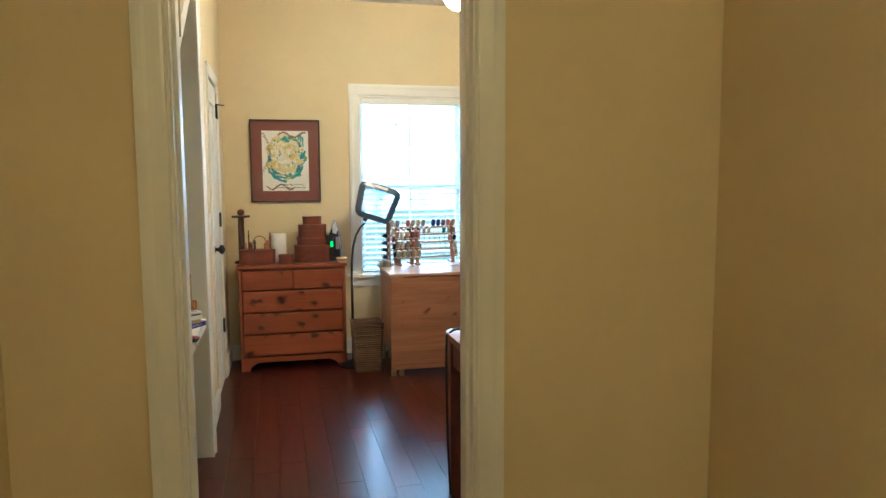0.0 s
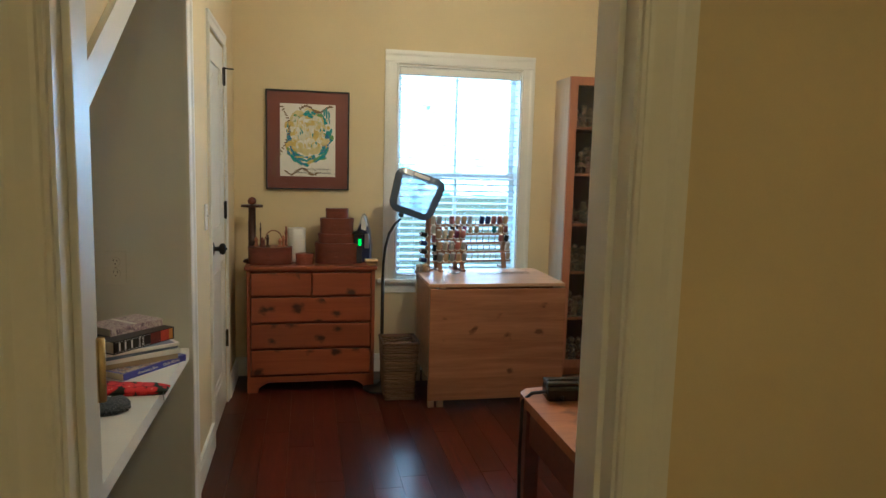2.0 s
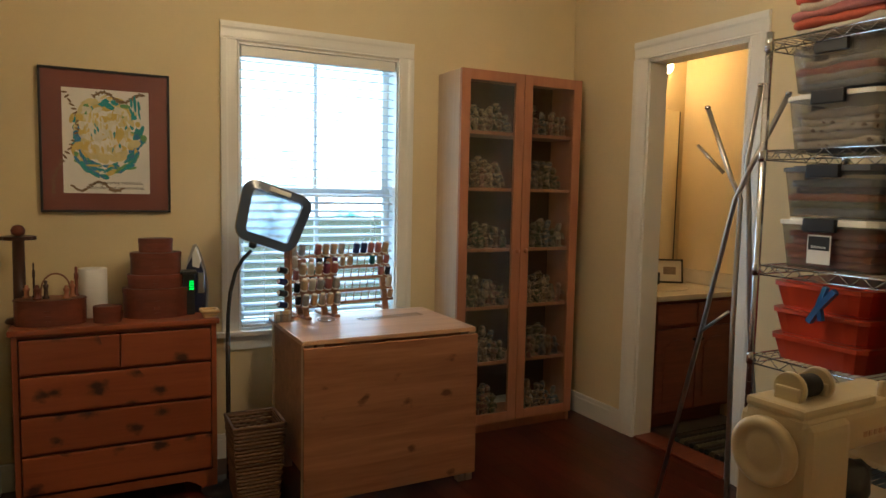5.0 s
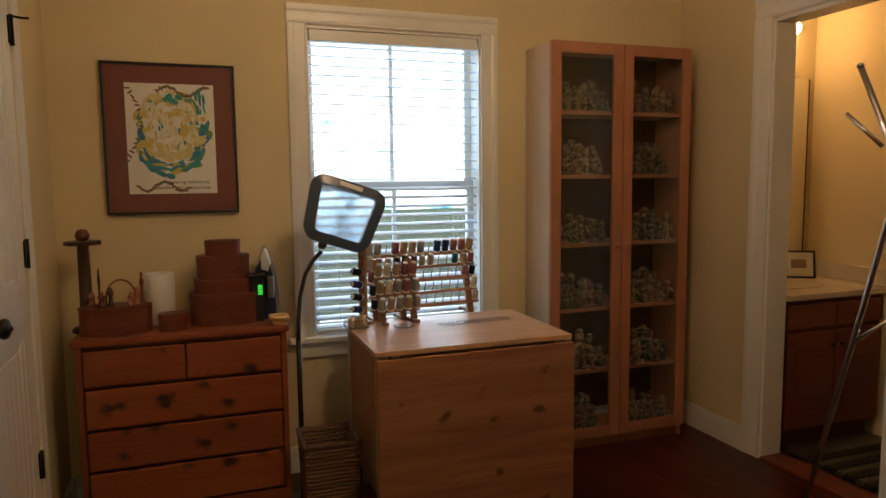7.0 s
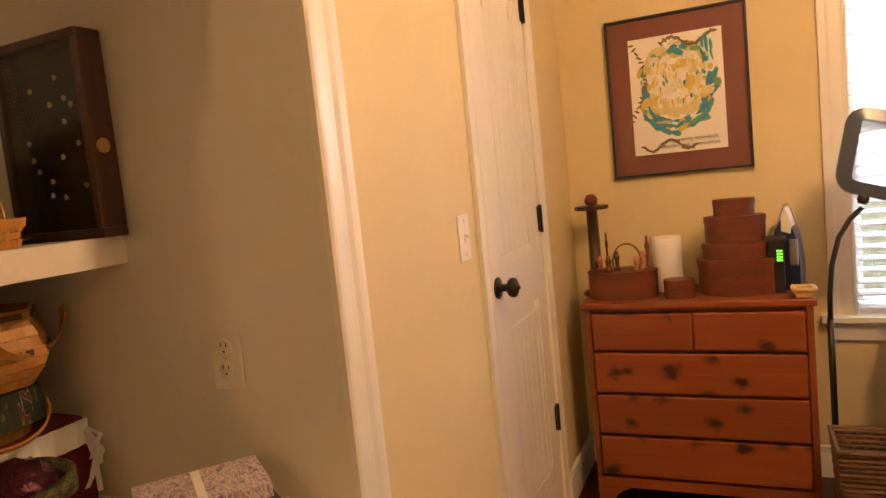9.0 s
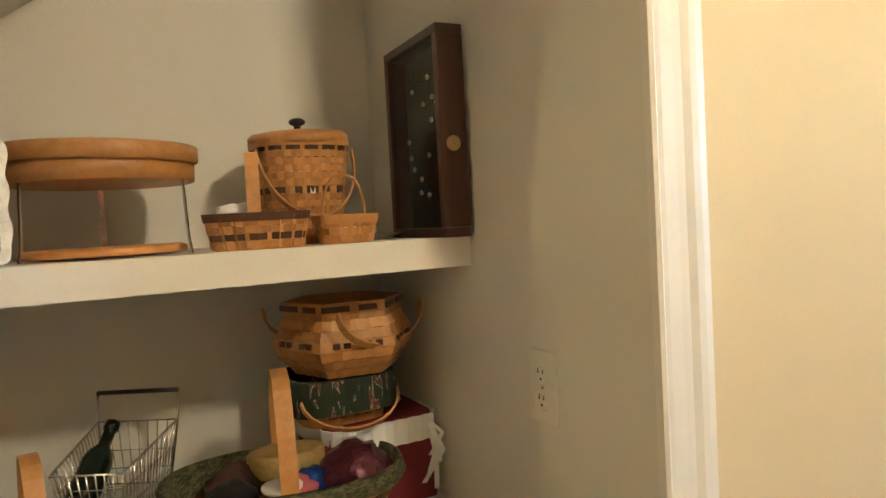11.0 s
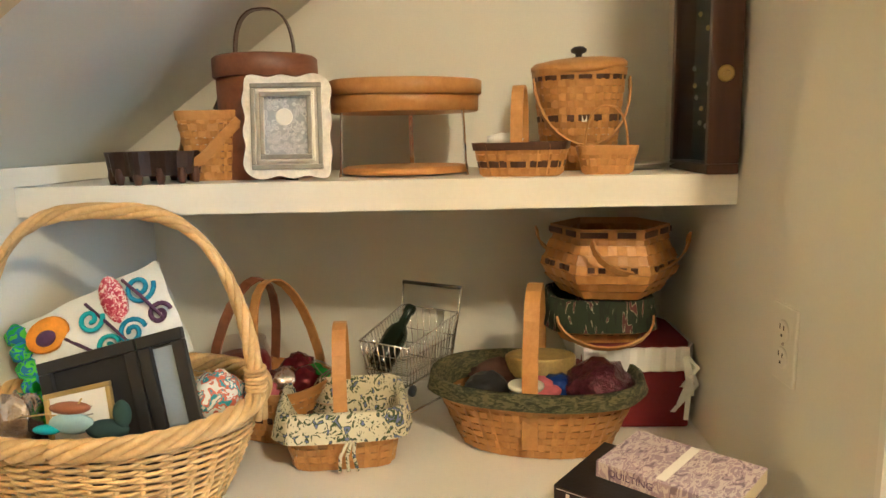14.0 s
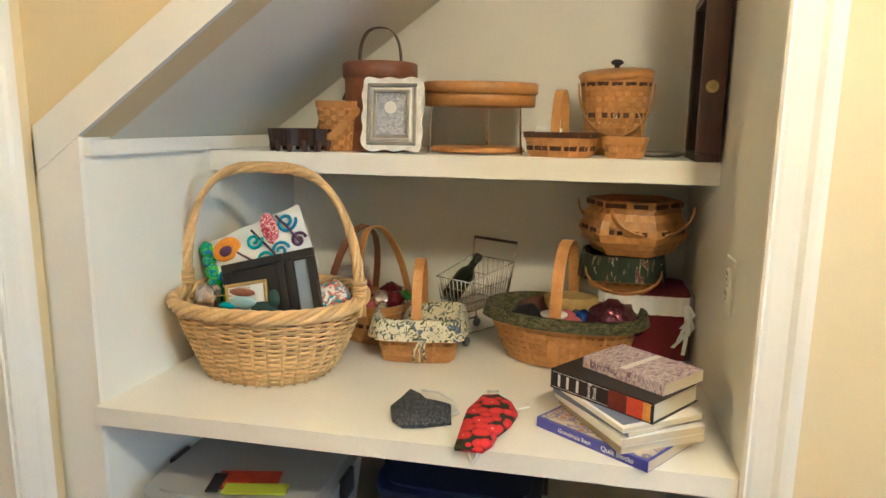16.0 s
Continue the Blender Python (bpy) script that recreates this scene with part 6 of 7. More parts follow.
gm = mask("grey_mask", (0, 0, ZC), 0, [(-0.20, 6.487), (-0.255, 6.468), (-0.37, 6.483), (-0.345, 6.515), (-0.31, 6.54), (-0.30, 6.595), (-0.215, 6.612), (-0.185, 6.555), (-0.175, 6.515)], GREYM, "folded grey woven cloth face mask on the counter")
loop(gm, [(-0.33, 6.52, 0.024), (-0.325, 6.56, 0.026), (-0.30, 6.60, 0.018), (-0.27, 6.617, 0.006), (-0.245, 6.607, 0.012)], 0.003)
pm = mask("red_mask", (0, 0, ZC), 0, [(-0.105, 6.64), (-0.20, 6.637), (-0.29, 6.635), (-0.375, 6.655), (-0.385, 6.69), (-0.345, 6.725), (-0.29, 6.745), (-0.23, 6.735), (-0.18, 6.715), (-0.135, 6.71), (-0.105, 6.695)], POPPY, "red poppy-print cloth face mask with white loops")
for y in (6.648, 6.675, 6.69):
    loop(pm, [(-0.125, y, 0.012), (-0.108, y, 0.006), (-0.113, y + 0.003, 0.0035), (-0.112, y + 0.004, -0.03 - 0.4 * (y - 6.648))][:3] + [(-0.1125, y + 0.002, 0.004)])
loop(pm, [(-0.108, 6.665, 0.006), (-0.115, 6.662, 0.004), (-0.1135, 6.668, -0.012), (-0.1135, 6.676, -0.028), (-0.1135, 6.685, -0.012), (-0.112, 6.688, 0.004), (-0.12, 6.688, 0.008)], 0.003)
loop(pm, [(-0.37, 6.665, 0.010), (-0.41, 6.660, 0.004), (-0.415, 6.685, 0.004), (-0.375, 6.69, 0.010)], 0.003)
loop(pm, [(-0.31, 6.74, 0.008), (-0.34, 6.765, 0.004), (-0.36, 6.76, 0.004)], 0.0025)

# ---- under the counter ----
def storage_bin(name, m, w, d, h, label, lid=WHITEP, body=BIN):
    """A moulded storage box: tapered body, lid with a lip, two clamps."""
    th = thing(name, 0, 0, 0, label=label, category="storage bin", m=m)
    bm = bm_new()
    ring = outline(d / 2, w / 2, 8, 40)
    band(bm, ring, 0.0, h, 0.002, 0.90, 1.0)
    prism(bm, [(x * 0.9, y * 0.9) for x, y in ring], 0.0, 0.003, "z")
    part("body", bm, body, th)
    bm = bm_new()
    prism(bm, [(x * 1.03, y * 1.03) for x, y in ring], h - 0.008, h + 0.006, "z")
    prism(bm, [(x * 0.9, y * 0.9) for x, y in ring], h + 0.006, h + 0.012, "z")
    part("lid", bm, lid, th)
    for s in (-1, 1):
        bm = bm_new()
        bx(bm, -0.04, 0.04, s * (w / 2 + 0.003), s * (w / 2 + 0.016), h - 0.05, h + 0.012, bev=0.004)
        part("clamp", bm, BLACK, th)
    return th


FROST = glass("frosted_bin_plastic", (0.80, 0.80, 0.78), 0.3, 0.92, 0.45)
b1 = storage_bin("clear_storage_bin", pose(-0.37, 6.09, 0), 0.44, 0.40, 0.26, "clear plastic storage bin under the nook counter", FROST, FROST)
b2 = storage_bin("clear_storage_bin", pose(-0.37, 6.09, 0.276), 0.44, 0.40, 0.20, "clear plastic storage bin stacked under the counter", FROST, FROST)
for k, (dx, dy, mt) in enumerate(((0.05, -0.1, FIG[2]), (-0.02, 0.05, FIG[0]), (0.08, 0.09, DYE[4]), (-0.08, -0.05, DYE[0]))):
    crumple("stored_cloth", (-0.37 + dx, 6.09 + dy, 0.37), 0.07, mt, "folded cloth inside a clear bin", "cloth", (1, 1, 0.8), 40 + k)
pk = thing("packet", -0.27, 6.12, 0.490, 12, "flat red and yellow-green paper packet on the bin", "packet")
for y0, y1, x0, x1, mt in ((-0.09, 0.06, -0.05, 0.03, RED), (-0.06, 0.09, 0.015, 0.06, mat("lime_paper", (0.42, 0.50, 0.03), 0.6)), (-0.10, -0.07, -0.03, 0.05, BLACK)):
    bm = bm_new()
    bx(bm, x0, x1, y0, y1, 0.0 if mt is RED else 0.004, 0.004 if mt is RED else 0.008)
    part("sheet", bm, mt, pk)
storage_bin("blue_storage_bin", pose(-0.62, 6.58, 0), 0.42, 0.40, 0.42, "dark blue storage bin under the counter", mat("dark_blue_plastic", (0.02, 0.035, 0.12), 0.4), mat("navy_plastic", (0.012, 0.018, 0.05), 0.45))

# ---- light fixtures ----
SHADEG = glow("frosted_lit_glass", (1.0, 0.74, 0.44), 165.0)
BULBG = glow("lit_bath_bulb", (1.0, 0.62, 0.26), 110.0)


HALLG = glow("frosted_dim_glass", (1.0, 0.73, 0.33), 100.0)


def ceiling_lamp(name, x, y, z, r, label, lit=SHADEG):
    th = thing(name, x, y, z, 0, label, "ceiling light")
    bm = bm_new()
    lathe(bm, [(0.03, r + 0.03), (0.012, r + 0.05), (0.010, TOP - z - 0.03), (0.06, TOP - z - 0.025), (0.065, TOP - z - 0.002)], 20)
    part("stem", bm, BRASS, th)
    bm = bm_new()
    lathe(bm, [(0.045, r - 0.01), (0.05, r + 0.01), (0.035, r + 0.035)], 20)
    part("holder", bm, BRASS, th)
    bm = bm_new()
    lathe(bm, [(r * math.sin(math.pi * k / 10), -r * math.cos(math.pi * k / 10)) for k in range(11)], 20)
    part("globe", bm, lit, th, "glowing frosted glass globe")
    return th


room_light = ceiling_lamp("room_ceiling_light", 1.25, 7.39, 2.42, 0.085, "brass ceiling light with a glowing frosted globe and pull chains")
for x, y, z in ((0.052, -0.078, -0.14), (0.026, -0.09, -0.095)):
    bm = bm_new()
    tube(bm, [(x * 0.5, y * 0.5, 0.10), (x, y, 0.09), (x, y, z)], 0.0018, 6)
    chain = part("pull_chain", bm, WHITEP, room_light, "thin pale pull chain")
    bm = bm_new()
    lathe(bm, [(0.003, 0.010), (0.010, 0.006), (0.011, 0.0), (0.008, -0.005), (0.002, -0.007)], 12, c=(x, y, z))
    part("pull_knob", bm, WHITEP, chain)
ceiling_lamp("hall_ceiling_light", 0.75, 2.6, 2.45, 0.085, "brass hall light with a glowing frosted globe", HALLG)

# ---- on the dresser ----
ZD = 0.787
st = thing("spool_stand", -0.025, 8.94, ZD, 0, "tall wooden spool stand with a flat top and ball finial", "spool stand")
bm = bm_new()
lathe(bm, [(0.055, 0), (0.058, 0.006), (0.05, 0.018), (0.024, 0.022), (0.022, 0.34), (0.025, 0.345)], 20)
part("post", bm, DARKW, st)
bm = bm_new()
N = 24
prism(bm, [((0.062 + 0.005 * (k % 2)) * math.cos(2 * math.pi * k / N), (0.062 + 0.005 * (k % 2)) * math.sin(2 * math.pi * k / N)) for k in range(N)], 0.345, 0.360, "z")
part("disc", bm, DARKW, st)
bm = bm_new()
lathe(bm, [(0.006, 0.358), (0.024, 0.368), (0.027, 0.385), (0.018, 0.402), (0.004, 0.407)], 16)
part("finial", bm, REDWOOD, st)


def oval_box(name, x, y, z, a, b, h, label, group="", lidh=0.022, material=REDWOOD):
    """A bentwood box: a body, an overlapping lid band, a lapped seam."""
    th = thing(name, x, y, z, 0, label, "box", group)
    ring = outline(a, b, 2.1, 44)
    bm = bm_new()
    prism(bm, [(p * 0.975, q * 0.975) for p, q in ring], 0, h - lidh + 0.002, "z")
    part("body", bm, material, th)
    bm = bm_new()
    prism(bm, ring, h - lidh, h - 0.001, "z")
    prism(bm, [(p * 0.985, q * 0.985) for p, q in ring], h - 0.001, h + 0.001, "z")
    part("lid", bm, material, th)
    bm = bm_new()
    for k in range(3):
        bx(bm, -0.02, 0.004, -b - 0.001, -b * 0.985, h * 0.12 + k * h * 0.2, h * 0.12 + k * h * 0.2 + h * 0.10)
    part("seam", bm, material, th)
    return th


oval_box("bobbin_box", 0.087, 8.875, ZD, 0.135, 0.085, 0.105, "large red-brown oval bentwood box holding bobbins", lidh=0.004)
rs = random.Random(21)
for k, (dx, dy, hh_, r) in enumerate(((-0.085, 0.02, 0.055, 0.016), (-0.045, -0.03, 0.06, 0.017), (-0.06, 0.04, 0.145, 0.007), (0.08, 0.0, 0.07, 0.015), (0.095, 0.03, 0.125, 0.011), (-0.015, -0.01, 0.075, 0.013), (0.06, -0.035, 0.055, 0.015))):
    b = thing("wooden_bobbin", 0.087 + dx, 8.875 + dy, ZD + 0.1065, 0, "small turned wooden bobbin on the oval box", "bobbin", "bobbins on the oval box")
    bm = bm_new()
    lathe(bm, [(r, 0), (r, 0.006), (r * 0.62, 0.010), (r * 0.58, hh_ * 0.55), (r * 0.8, hh_ * 0.6), (r * 0.8, hh_ * 0.75), (r * 0.45, hh_ * 0.8), (r * 0.5, hh_ * 0.95), (r * 0.2, hh_)], 14)
    part("spindle", bm, (BEECH, REDWOOD, DARKW)[k % 3], b)
hb = thing("bentwood_hoop", 0.107, 8.885, ZD + 0.1065, 0, "curved brown wooden hoop handle on the oval box", "hoop")
bm = bm_new()
strap(bm, [(-0.055 * math.cos(math.pi * k / 12), 0, 0.0 + 0.10 * math.sin(math.pi * k / 12) ** 0.7) for k in range(13)], 0.018, 0.006, (0, 1, 0))
part("hoop", bm, CHAIRW, hb)
tw = thing("paper_towel_roll", 0.245, 8.99, ZD, 0, "white paper roll standing on the dresser", "paper roll")
bm = bm_new()
lathe(bm, [(0.055, 0), (0.057, 0.003), (0.057, 0.210), (0.055, 0.213), (0.020, 0.213), (0.019, 0.205)], 28)
part("roll", bm, PAPER, tw)
oval_box("pill_box", 0.297, 8.835, ZD, 0.056, 0.045, 0.068, "small round red-brown bentwood box on the dresser")
z = ZD
for a, h_, lb in ((0.143, 0.128, "largest"), (0.119, 0.058, "flat second"), (0.107, 0.095, "third"), (0.072, 0.060, "smallest top")):
    oval_box("stacking_box", 0.497 if a < 0.14 else 0.500, 8.925, z, a, a * 0.72, h_, lb + " red-brown oval bentwood box of the stack", "stacked bentwood boxes", lidh=0.02 if h_ > 0.058 else 0.018)
    z += h_ + 0.0012
iron = thing("steam_iron", 0.665, 8.97, ZD, -12, "black and blue steam iron standing upright with green lights", "iron")
bm = bm_new()
prism(bm, [(-0.055, 0.0), (0.055, 0.0), (0.060, 0.10), (0.048, 0.20), (0.022, 0.285), (0.006, 0.312), (-0.008, 0.305), (-0.03, 0.24), (-0.05, 0.14)], 0.03, 0.042, "y")
part("soleplate", bm, STEEL, iron)
bm = bm_new()
prism(bm, [(-0.05, 0.0), (0.05, 0.0), (0.052, 0.10), (0.042, 0.19), (0.022, 0.25), (0.004, 0.275), (-0.028, 0.215), (-0.048, 0.13)], -0.045, 0.03, "y")
part("body", bm, mat("navy_black_plastic", (0.015, 0.02, 0.06), 0.3), iron)
bm = bm_new()
prism(bm, [(-0.005, 0.215), (0.024, 0.205), (0.030, 0.235), (0.016, 0.285), (0.008, 0.30), (-0.004, 0.27)], -0.05, 0.028, "y")
part("nose", bm, WHITEP, iron)
bm = bm_new()
bx(bm, 0.018, 0.047, -0.052, -0.044, 0.09, 0.185, bev=0.004)
part("grip", bm, STEEL, iron)
tank = thing("charging_base", 0.628, 8.90, ZD, 0, "black charger with three green lights beside the iron", "charger")
bm = bm_new()
bx(bm, -0.026, 0.026, -0.03, 0.03, 0, 0.20, bev=0.006)
bx(bm, -0.034, 0.034, -0.036, 0.036, 0.185, 0.20, bev=0.004)
part("body", bm, BLACK, tank)
for k in range(4):
    bm = bm_new()
    bx(bm, 0.002, 0.020, -0.0325, -0.0305, 0.115 + k * 0.011, 0.121 + k * 0.011)
    part("indicator", bm, glow("green_led", (0.02, 1.0, 0.08), 1.6), tank, "glowing green light")
square_basket("trinket_bowl", 0.022, 0.032, 0.028, 4, WICKER, "tiny pale woven bowl on the dresser's corner", pose(0.705, 8.80, ZD))

# ---- thread rack on the table ----
ZT = 0.742
SPOOLS = [mat("thread_" + n, c, 0.7, vary=0.12, scale=30, bump=0.5, fine=500) for n, c in (("navy", (0.015, 0.03, 0.14)), ("black", (0.012, 0.012, 0.016)), ("rose", (0.42, 0.15, 0.14)), ("tan", (0.50, 0.34, 0.20)), ("cream", (0.66, 0.60, 0.48)), ("teal", (0.02, 0.20, 0.20)), ("brown", (0.20, 0.09, 0.05)), ("grey", (0.34, 0.33, 0.33)), ("plum", (0.20, 0.04, 0.10)))]
RACKW = wood("rack_wood", (0.42, 0.22, 0.12), (0.32, 0.15, 0.08), 0.5, 0, 8)
spool_src = {}


def spool(i, m, s=1.0):
    """A thread spool on its peg, along its own +z."""
    if i not in spool_src:
        th = thing("thread_spool", 0, 0, 0, 0, SPOOLS[i].name.replace("thread_", "") + " thread spool on a peg of the rack", "thread spool", "thread spools on the rack")
        bm = bm_new()
        lathe(bm, [(0.011, 0.004), (0.0145, 0.008), (0.0145, 0.045), (0.012, 0.050)], 14)
        part("thread", bm, SPOOLS[i], th)
        bm = bm_new()
        lathe(bm, [(0.015, 0), (0.015, 0.004), (0.006, 0.005), (0.006, 0.050), (0.010, 0.051), (0.010, 0.054)], 12)
        part("core", bm, WHITEP, th)
        spool_src[i] = th
        th.matrix_basis = m @ Matrix.Scale(s, 4)
        return th
    o = copy_thing(spool_src[i], m)
    o.scale = (s, s, s)
    return o


rack = thing("thread_rack", 1.39, 8.905, ZT, 8, "wooden peg rack full of coloured thread spools on the table", "thread rack")
tilt = pose(0, 0, 0, -14, 0, 0)
RAILZ = (0.045, 0.105, 0.165, 0.225, 0.285)
for x in (-0.255, -0.125, 0.225):
    bm = bm_new()
    bx(bm, x - 0.016, x + 0.016, -0.008, 0.008, 0, 0.33, bev=0.003, m=tilt)
    bx(bm, x - 0.014, x + 0.014, -0.008, 0.09, 0, 0.016, bev=0.003)
    part("post", bm, RACKW, rack)
for z in RAILZ:
    bm = bm_new()
    bx(bm, -0.285, 0.265, -0.024, -0.008, z, z + 0.014, bev=0.002, m=tilt)
    part("rail", bm, RACKW, rack)
rs = random.Random(8)
RM = rack.matrix_basis
for zi, z in enumerate(RAILZ):
    for k in range(13):
        x = -0.27 + k * 0.043
        p = tilt @ pose(x, -0.018, z + 0.014) @ pose(0, 0, 0, 30, 0, 0)
        bm = bm_new()
        tube(bm, [p @ Vector((0, 0, 0)), p @ Vector((0, 0, 0.052))], 0.0022, 5)
        part("peg", bm, RACKW, rack)
        dense = x < -0.07 or zi == 4 or k > 11
        if rs.random() < (0.92 if dense else 0.22):
            i = (rs.choice((0, 0, 7, 2, 3, 4)) if zi == 4 else rs.choice((2, 3, 4, 6, 3, 2, 1, 8, 5)))
            spool(i, RM @ p, rs.uniform(0.9, 1.12) if zi < 4 else 1.15)
stand = thing("thread_stand", 1.225, 8.815, ZT, 8, "short wooden peg stand crowded with rose and tan spools", "thread rack")
for x in (-0.075, 0.075):
    bm = bm_new()
    bx(bm, x - 0.014, x + 0.014, -0.008, 0.008, 0, 0.29, bev=0.003, m=tilt)
    bx(bm, x - 0.014, x + 0.014, -0.03, 0.08, 0, 0.014, bev=0.003)
    part("post", bm, RACKW, stand)
for z in (0.05, 0.125, 0.20):
    bm = bm_new()
    bx(bm, -0.10, 0.10, -0.024, -0.008, z, z + 0.012, bev=0.002, m=tilt)
    part("rail", bm, RACKW, stand)
    for k in range(5):
        p = tilt @ pose(-0.084 + k * 0.042, -0.018, z + 0.012) @ pose(0, 0, 0, 30, 0, 0)
        bm = bm_new()
        tube(bm, [p @ Vector((0, 0, 0)), p @ Vector((0, 0, 0.056))], 0.0022, 5)
        part("peg", bm, RACKW, stand)
        spool(rs.choice((2, 3, 2, 3, 4, 7, 8)), stand.matrix_basis @ p, 1.12)
wing = thing("thread_rack_wing", 1.075, 8.86, ZT, -62, "upright side wing of the rack with dark spools", "thread rack")
bm = bm_new()
bx(bm, -0.02, 0.02, -0.008, 0.008, 0, 0.34, bev=0.003)
bx(bm, -0.03, 0.03, -0.03, 0.03, 0, 0.014, bev=0.003)
part("post", bm, RACKW, wing)
for k in range(5):
    p = pose(0.0, -0.008, 0.065 + k * 0.055) @ pose(0, 0, 0, 78, 0, 0)
    bm = bm_new()
    tube(bm, [p @ Vector((0, 0, 0)), p @ Vector((0, 0, 0.065))], 0.0022, 5)
    part("peg", bm, RACKW, wing)
    if k < 4:
        spool(1 if k % 2 else 0, wing.matrix_basis @ p, 1.05)
tray = thing("spool_tray", 1.03, 8.80, ZT, 8, "small clear tray of pale thread reels at the table's edge", "spool tray")
bm = bm_new()
bx(bm, -0.045, 0.045, -0.04, 0.04, 0, 0.004)
for s in (-1, 1):
    bx(bm, -0.045, 0.045, s * 0.04 - 0.0015, s * 0.04 + 0.0015, 0.004, 0.04)
part("tray", bm, BIN, tray)
for k in range(4):
    bm = bm_new()
    lathe(bm, [(0.011, 0), (0.014, 0.003), (0.014, 0.045), (0.010, 0.047)], 12, c=(-0.032 + k * 0.021, -0.02 + 0.02 * (k % 2), 0.004))
    part("reel", bm, SPOOLS[(4, 7, 3, 4)[k]], tray)
rul = thing("acrylic_ruler", 1.55, 8.72, ZT, 6, "clear acrylic quilting ruler lying on the table", "ruler")
bm = bm_new()
bx(bm, -0.17, 0.17, -0.03, 0.03, 0, 0.003)
part("blade", bm, BIN, rul)
dish2 = thing("glass_dish", 1.22, 8.72, ZT, 0, "small clear glass dish on the table", "dish")
bm = bm_new()
lathe(bm, [(0.03, 0), (0.042, 0.006), (0.045, 0.012), (0.041, 0.011), (0.03, 0.004)], 20)
part("bowl", bm, BIN, dish2)

# ---- sewing corner ----
tb1 = thing("sewing_table", 1.34, 6.19, 0, 0, "honey pine sewing table with rounded corners beside the doorway", "table")
bm = bm_new()
prism(bm, [(x, y) for x, y in outline(0.41, 0.295, 14, 64)], 0.722, 0.75, "z")
part("tabletop", bm, HONEY, tb1)
for sx in (-1, 1):
    for sy in (-1, 1):
        bm = bm_new()
        bx(bm, sx * 0.37 - 0.022, sx * 0.37 + 0.022, sy * 0.25 - 0.022, sy * 0.25 + 0.022, 0, 0.722, bev=0.005)
        part("leg", bm, REDWOOD, tb1)
for a in ((-0.35, 0.35, -0.262, -0.246), (-0.35, 0.35, 0.246, 0.262), (-0.382, -0.366, -0.235, 0.235), (0.366, 0.382, -0.235, 0.235)):
    bm = bm_new()
    bx(bm, *a, 0.60, 0.722)
    part("apron", bm, REDWOOD, tb1)
pouch = thing("black_pouch", 1.085, 6.37, 0.75, -5, "long black zip pouch with a pink and green printed end", "pouch")
bm = bm_new()
for k in range(2):
    bx(bm, -0.10, 0.085, -0.034 + 0.004 * k, 0.034 - 0.004 * k, 0.001 + 0.046 * k, 0.047 + 0.010 * k, bev=0.012 if k == 0 else 0.004, seg=3)
bx(bm, -0.094, 0.078, -0.003, 0.003, 0.055, 0.060, bev=0.001)
part("bag", bm, mat("black_nylon", (0.006, 0.006, 0.007), 0.25, vary=0.2, scale=30, bump=0.2), pouch)
bm = bm_new()
lathe(bm, [(0.027, 0.083), (0.031, 0.09), (0.029, 0.15), (0.008, 0.165)], 14, m=pose(0, 0, 0.027, 0, 90, 0) @ Matrix.Diagonal((0.82, 1.1, 1, 1)))
part("printed_end", bm, pattern("pink_print", [(0, (0.65, 0.10, 0.18)), (0.4, (0.15, 0.02, 0.04)), (0.5, (0.55, 0.05, 0.12)), (0.62, (0.6, 0.5, 0.4))], 60, kind="NOISE"), pouch)
bm = bm_new()
for k in range(3):
    strap(bm, [(0.13, 0.0 + 0.01 * k, 0.05), (0.15 + 0.008 * k, 0.02, 0.065 - 0.01 * k), (0.17, 0.03 + 0.012 * k, 0.04)], 0.012, 0.001, (0, 1, 0.4))
part("green_tag", bm, DYE[3], pouch)
cord = thing("extension_cable", 0.955, 6.40, 0.0, 0, "black power cord hanging over the small table's corner", "cord")
bm = bm_new()
tube(bm, [(0.075, -0.06, 0.765), (0.03, -0.03, 0.775), (0.0, 0.0, 0.762), (-0.028, 0.0, 0.74), (-0.034, -0.01, 0.60), (-0.030, -0.015, 0.3), (-0.02, -0.02, 0.05), (0.02, -0.06, 0.008)], 0.0055, 7)
part("cable", bm, BLACK, cord)

sm = thing("sewing_machine", 0, 0, 0, 0, "cream metal sewing machine with a large handwheel", "sewing machine", m=pose(1.235, 6.285, 0.745, 0, 0, 2) @ Matrix.Scale(0.92, 4))
bm = bm_new()
bx(bm, 0, 0.42, 0, 0.215, 0.006, 0.062, bev=0.008)
part("base", bm, CREAMP, sm)
bm = bm_new()
bx(bm, -0.003, 0.002, 0.06, 0.15, 0.014, 0.052, bev=0.002)
part("socket_panel", bm, BLACK, sm)
bm = bm_new()
bx(bm, 0.02, 0.15, 0.035, 0.185, 0.062, 0.28, bev=0.022, seg=3)
part("pillar", bm, CREAMP, sm)
bm = bm_new()
bx(bm, 0.02, 0.42, 0.045, 0.175, 0.205, 0.292, bev=0.022, seg=3)
bx(bm, 0.02, 0.25, 0.05, 0.17, 0.285, 0.305, bev=0.009)
part("arm", bm, CREAMP, sm)
bm = bm_new()
bx(bm, 0.35, 0.42, 0.05, 0.17, 0.12, 0.25, bev=0.016)
part("head", bm, CREAMP, sm)
bm = bm_new()
lathe(bm, [(0.058, 0), (0.064, 0.006), (0.064, 0.020), (0.055, 0.026), (0.044, 0.024), (0.040, 0.016), (0.030, 0.020), (0.012, 0.024)], 32, m=pose(0.018, 0.115, 0.215, 0, -90, 0))
part("handwheel", bm, CREAMP, sm)
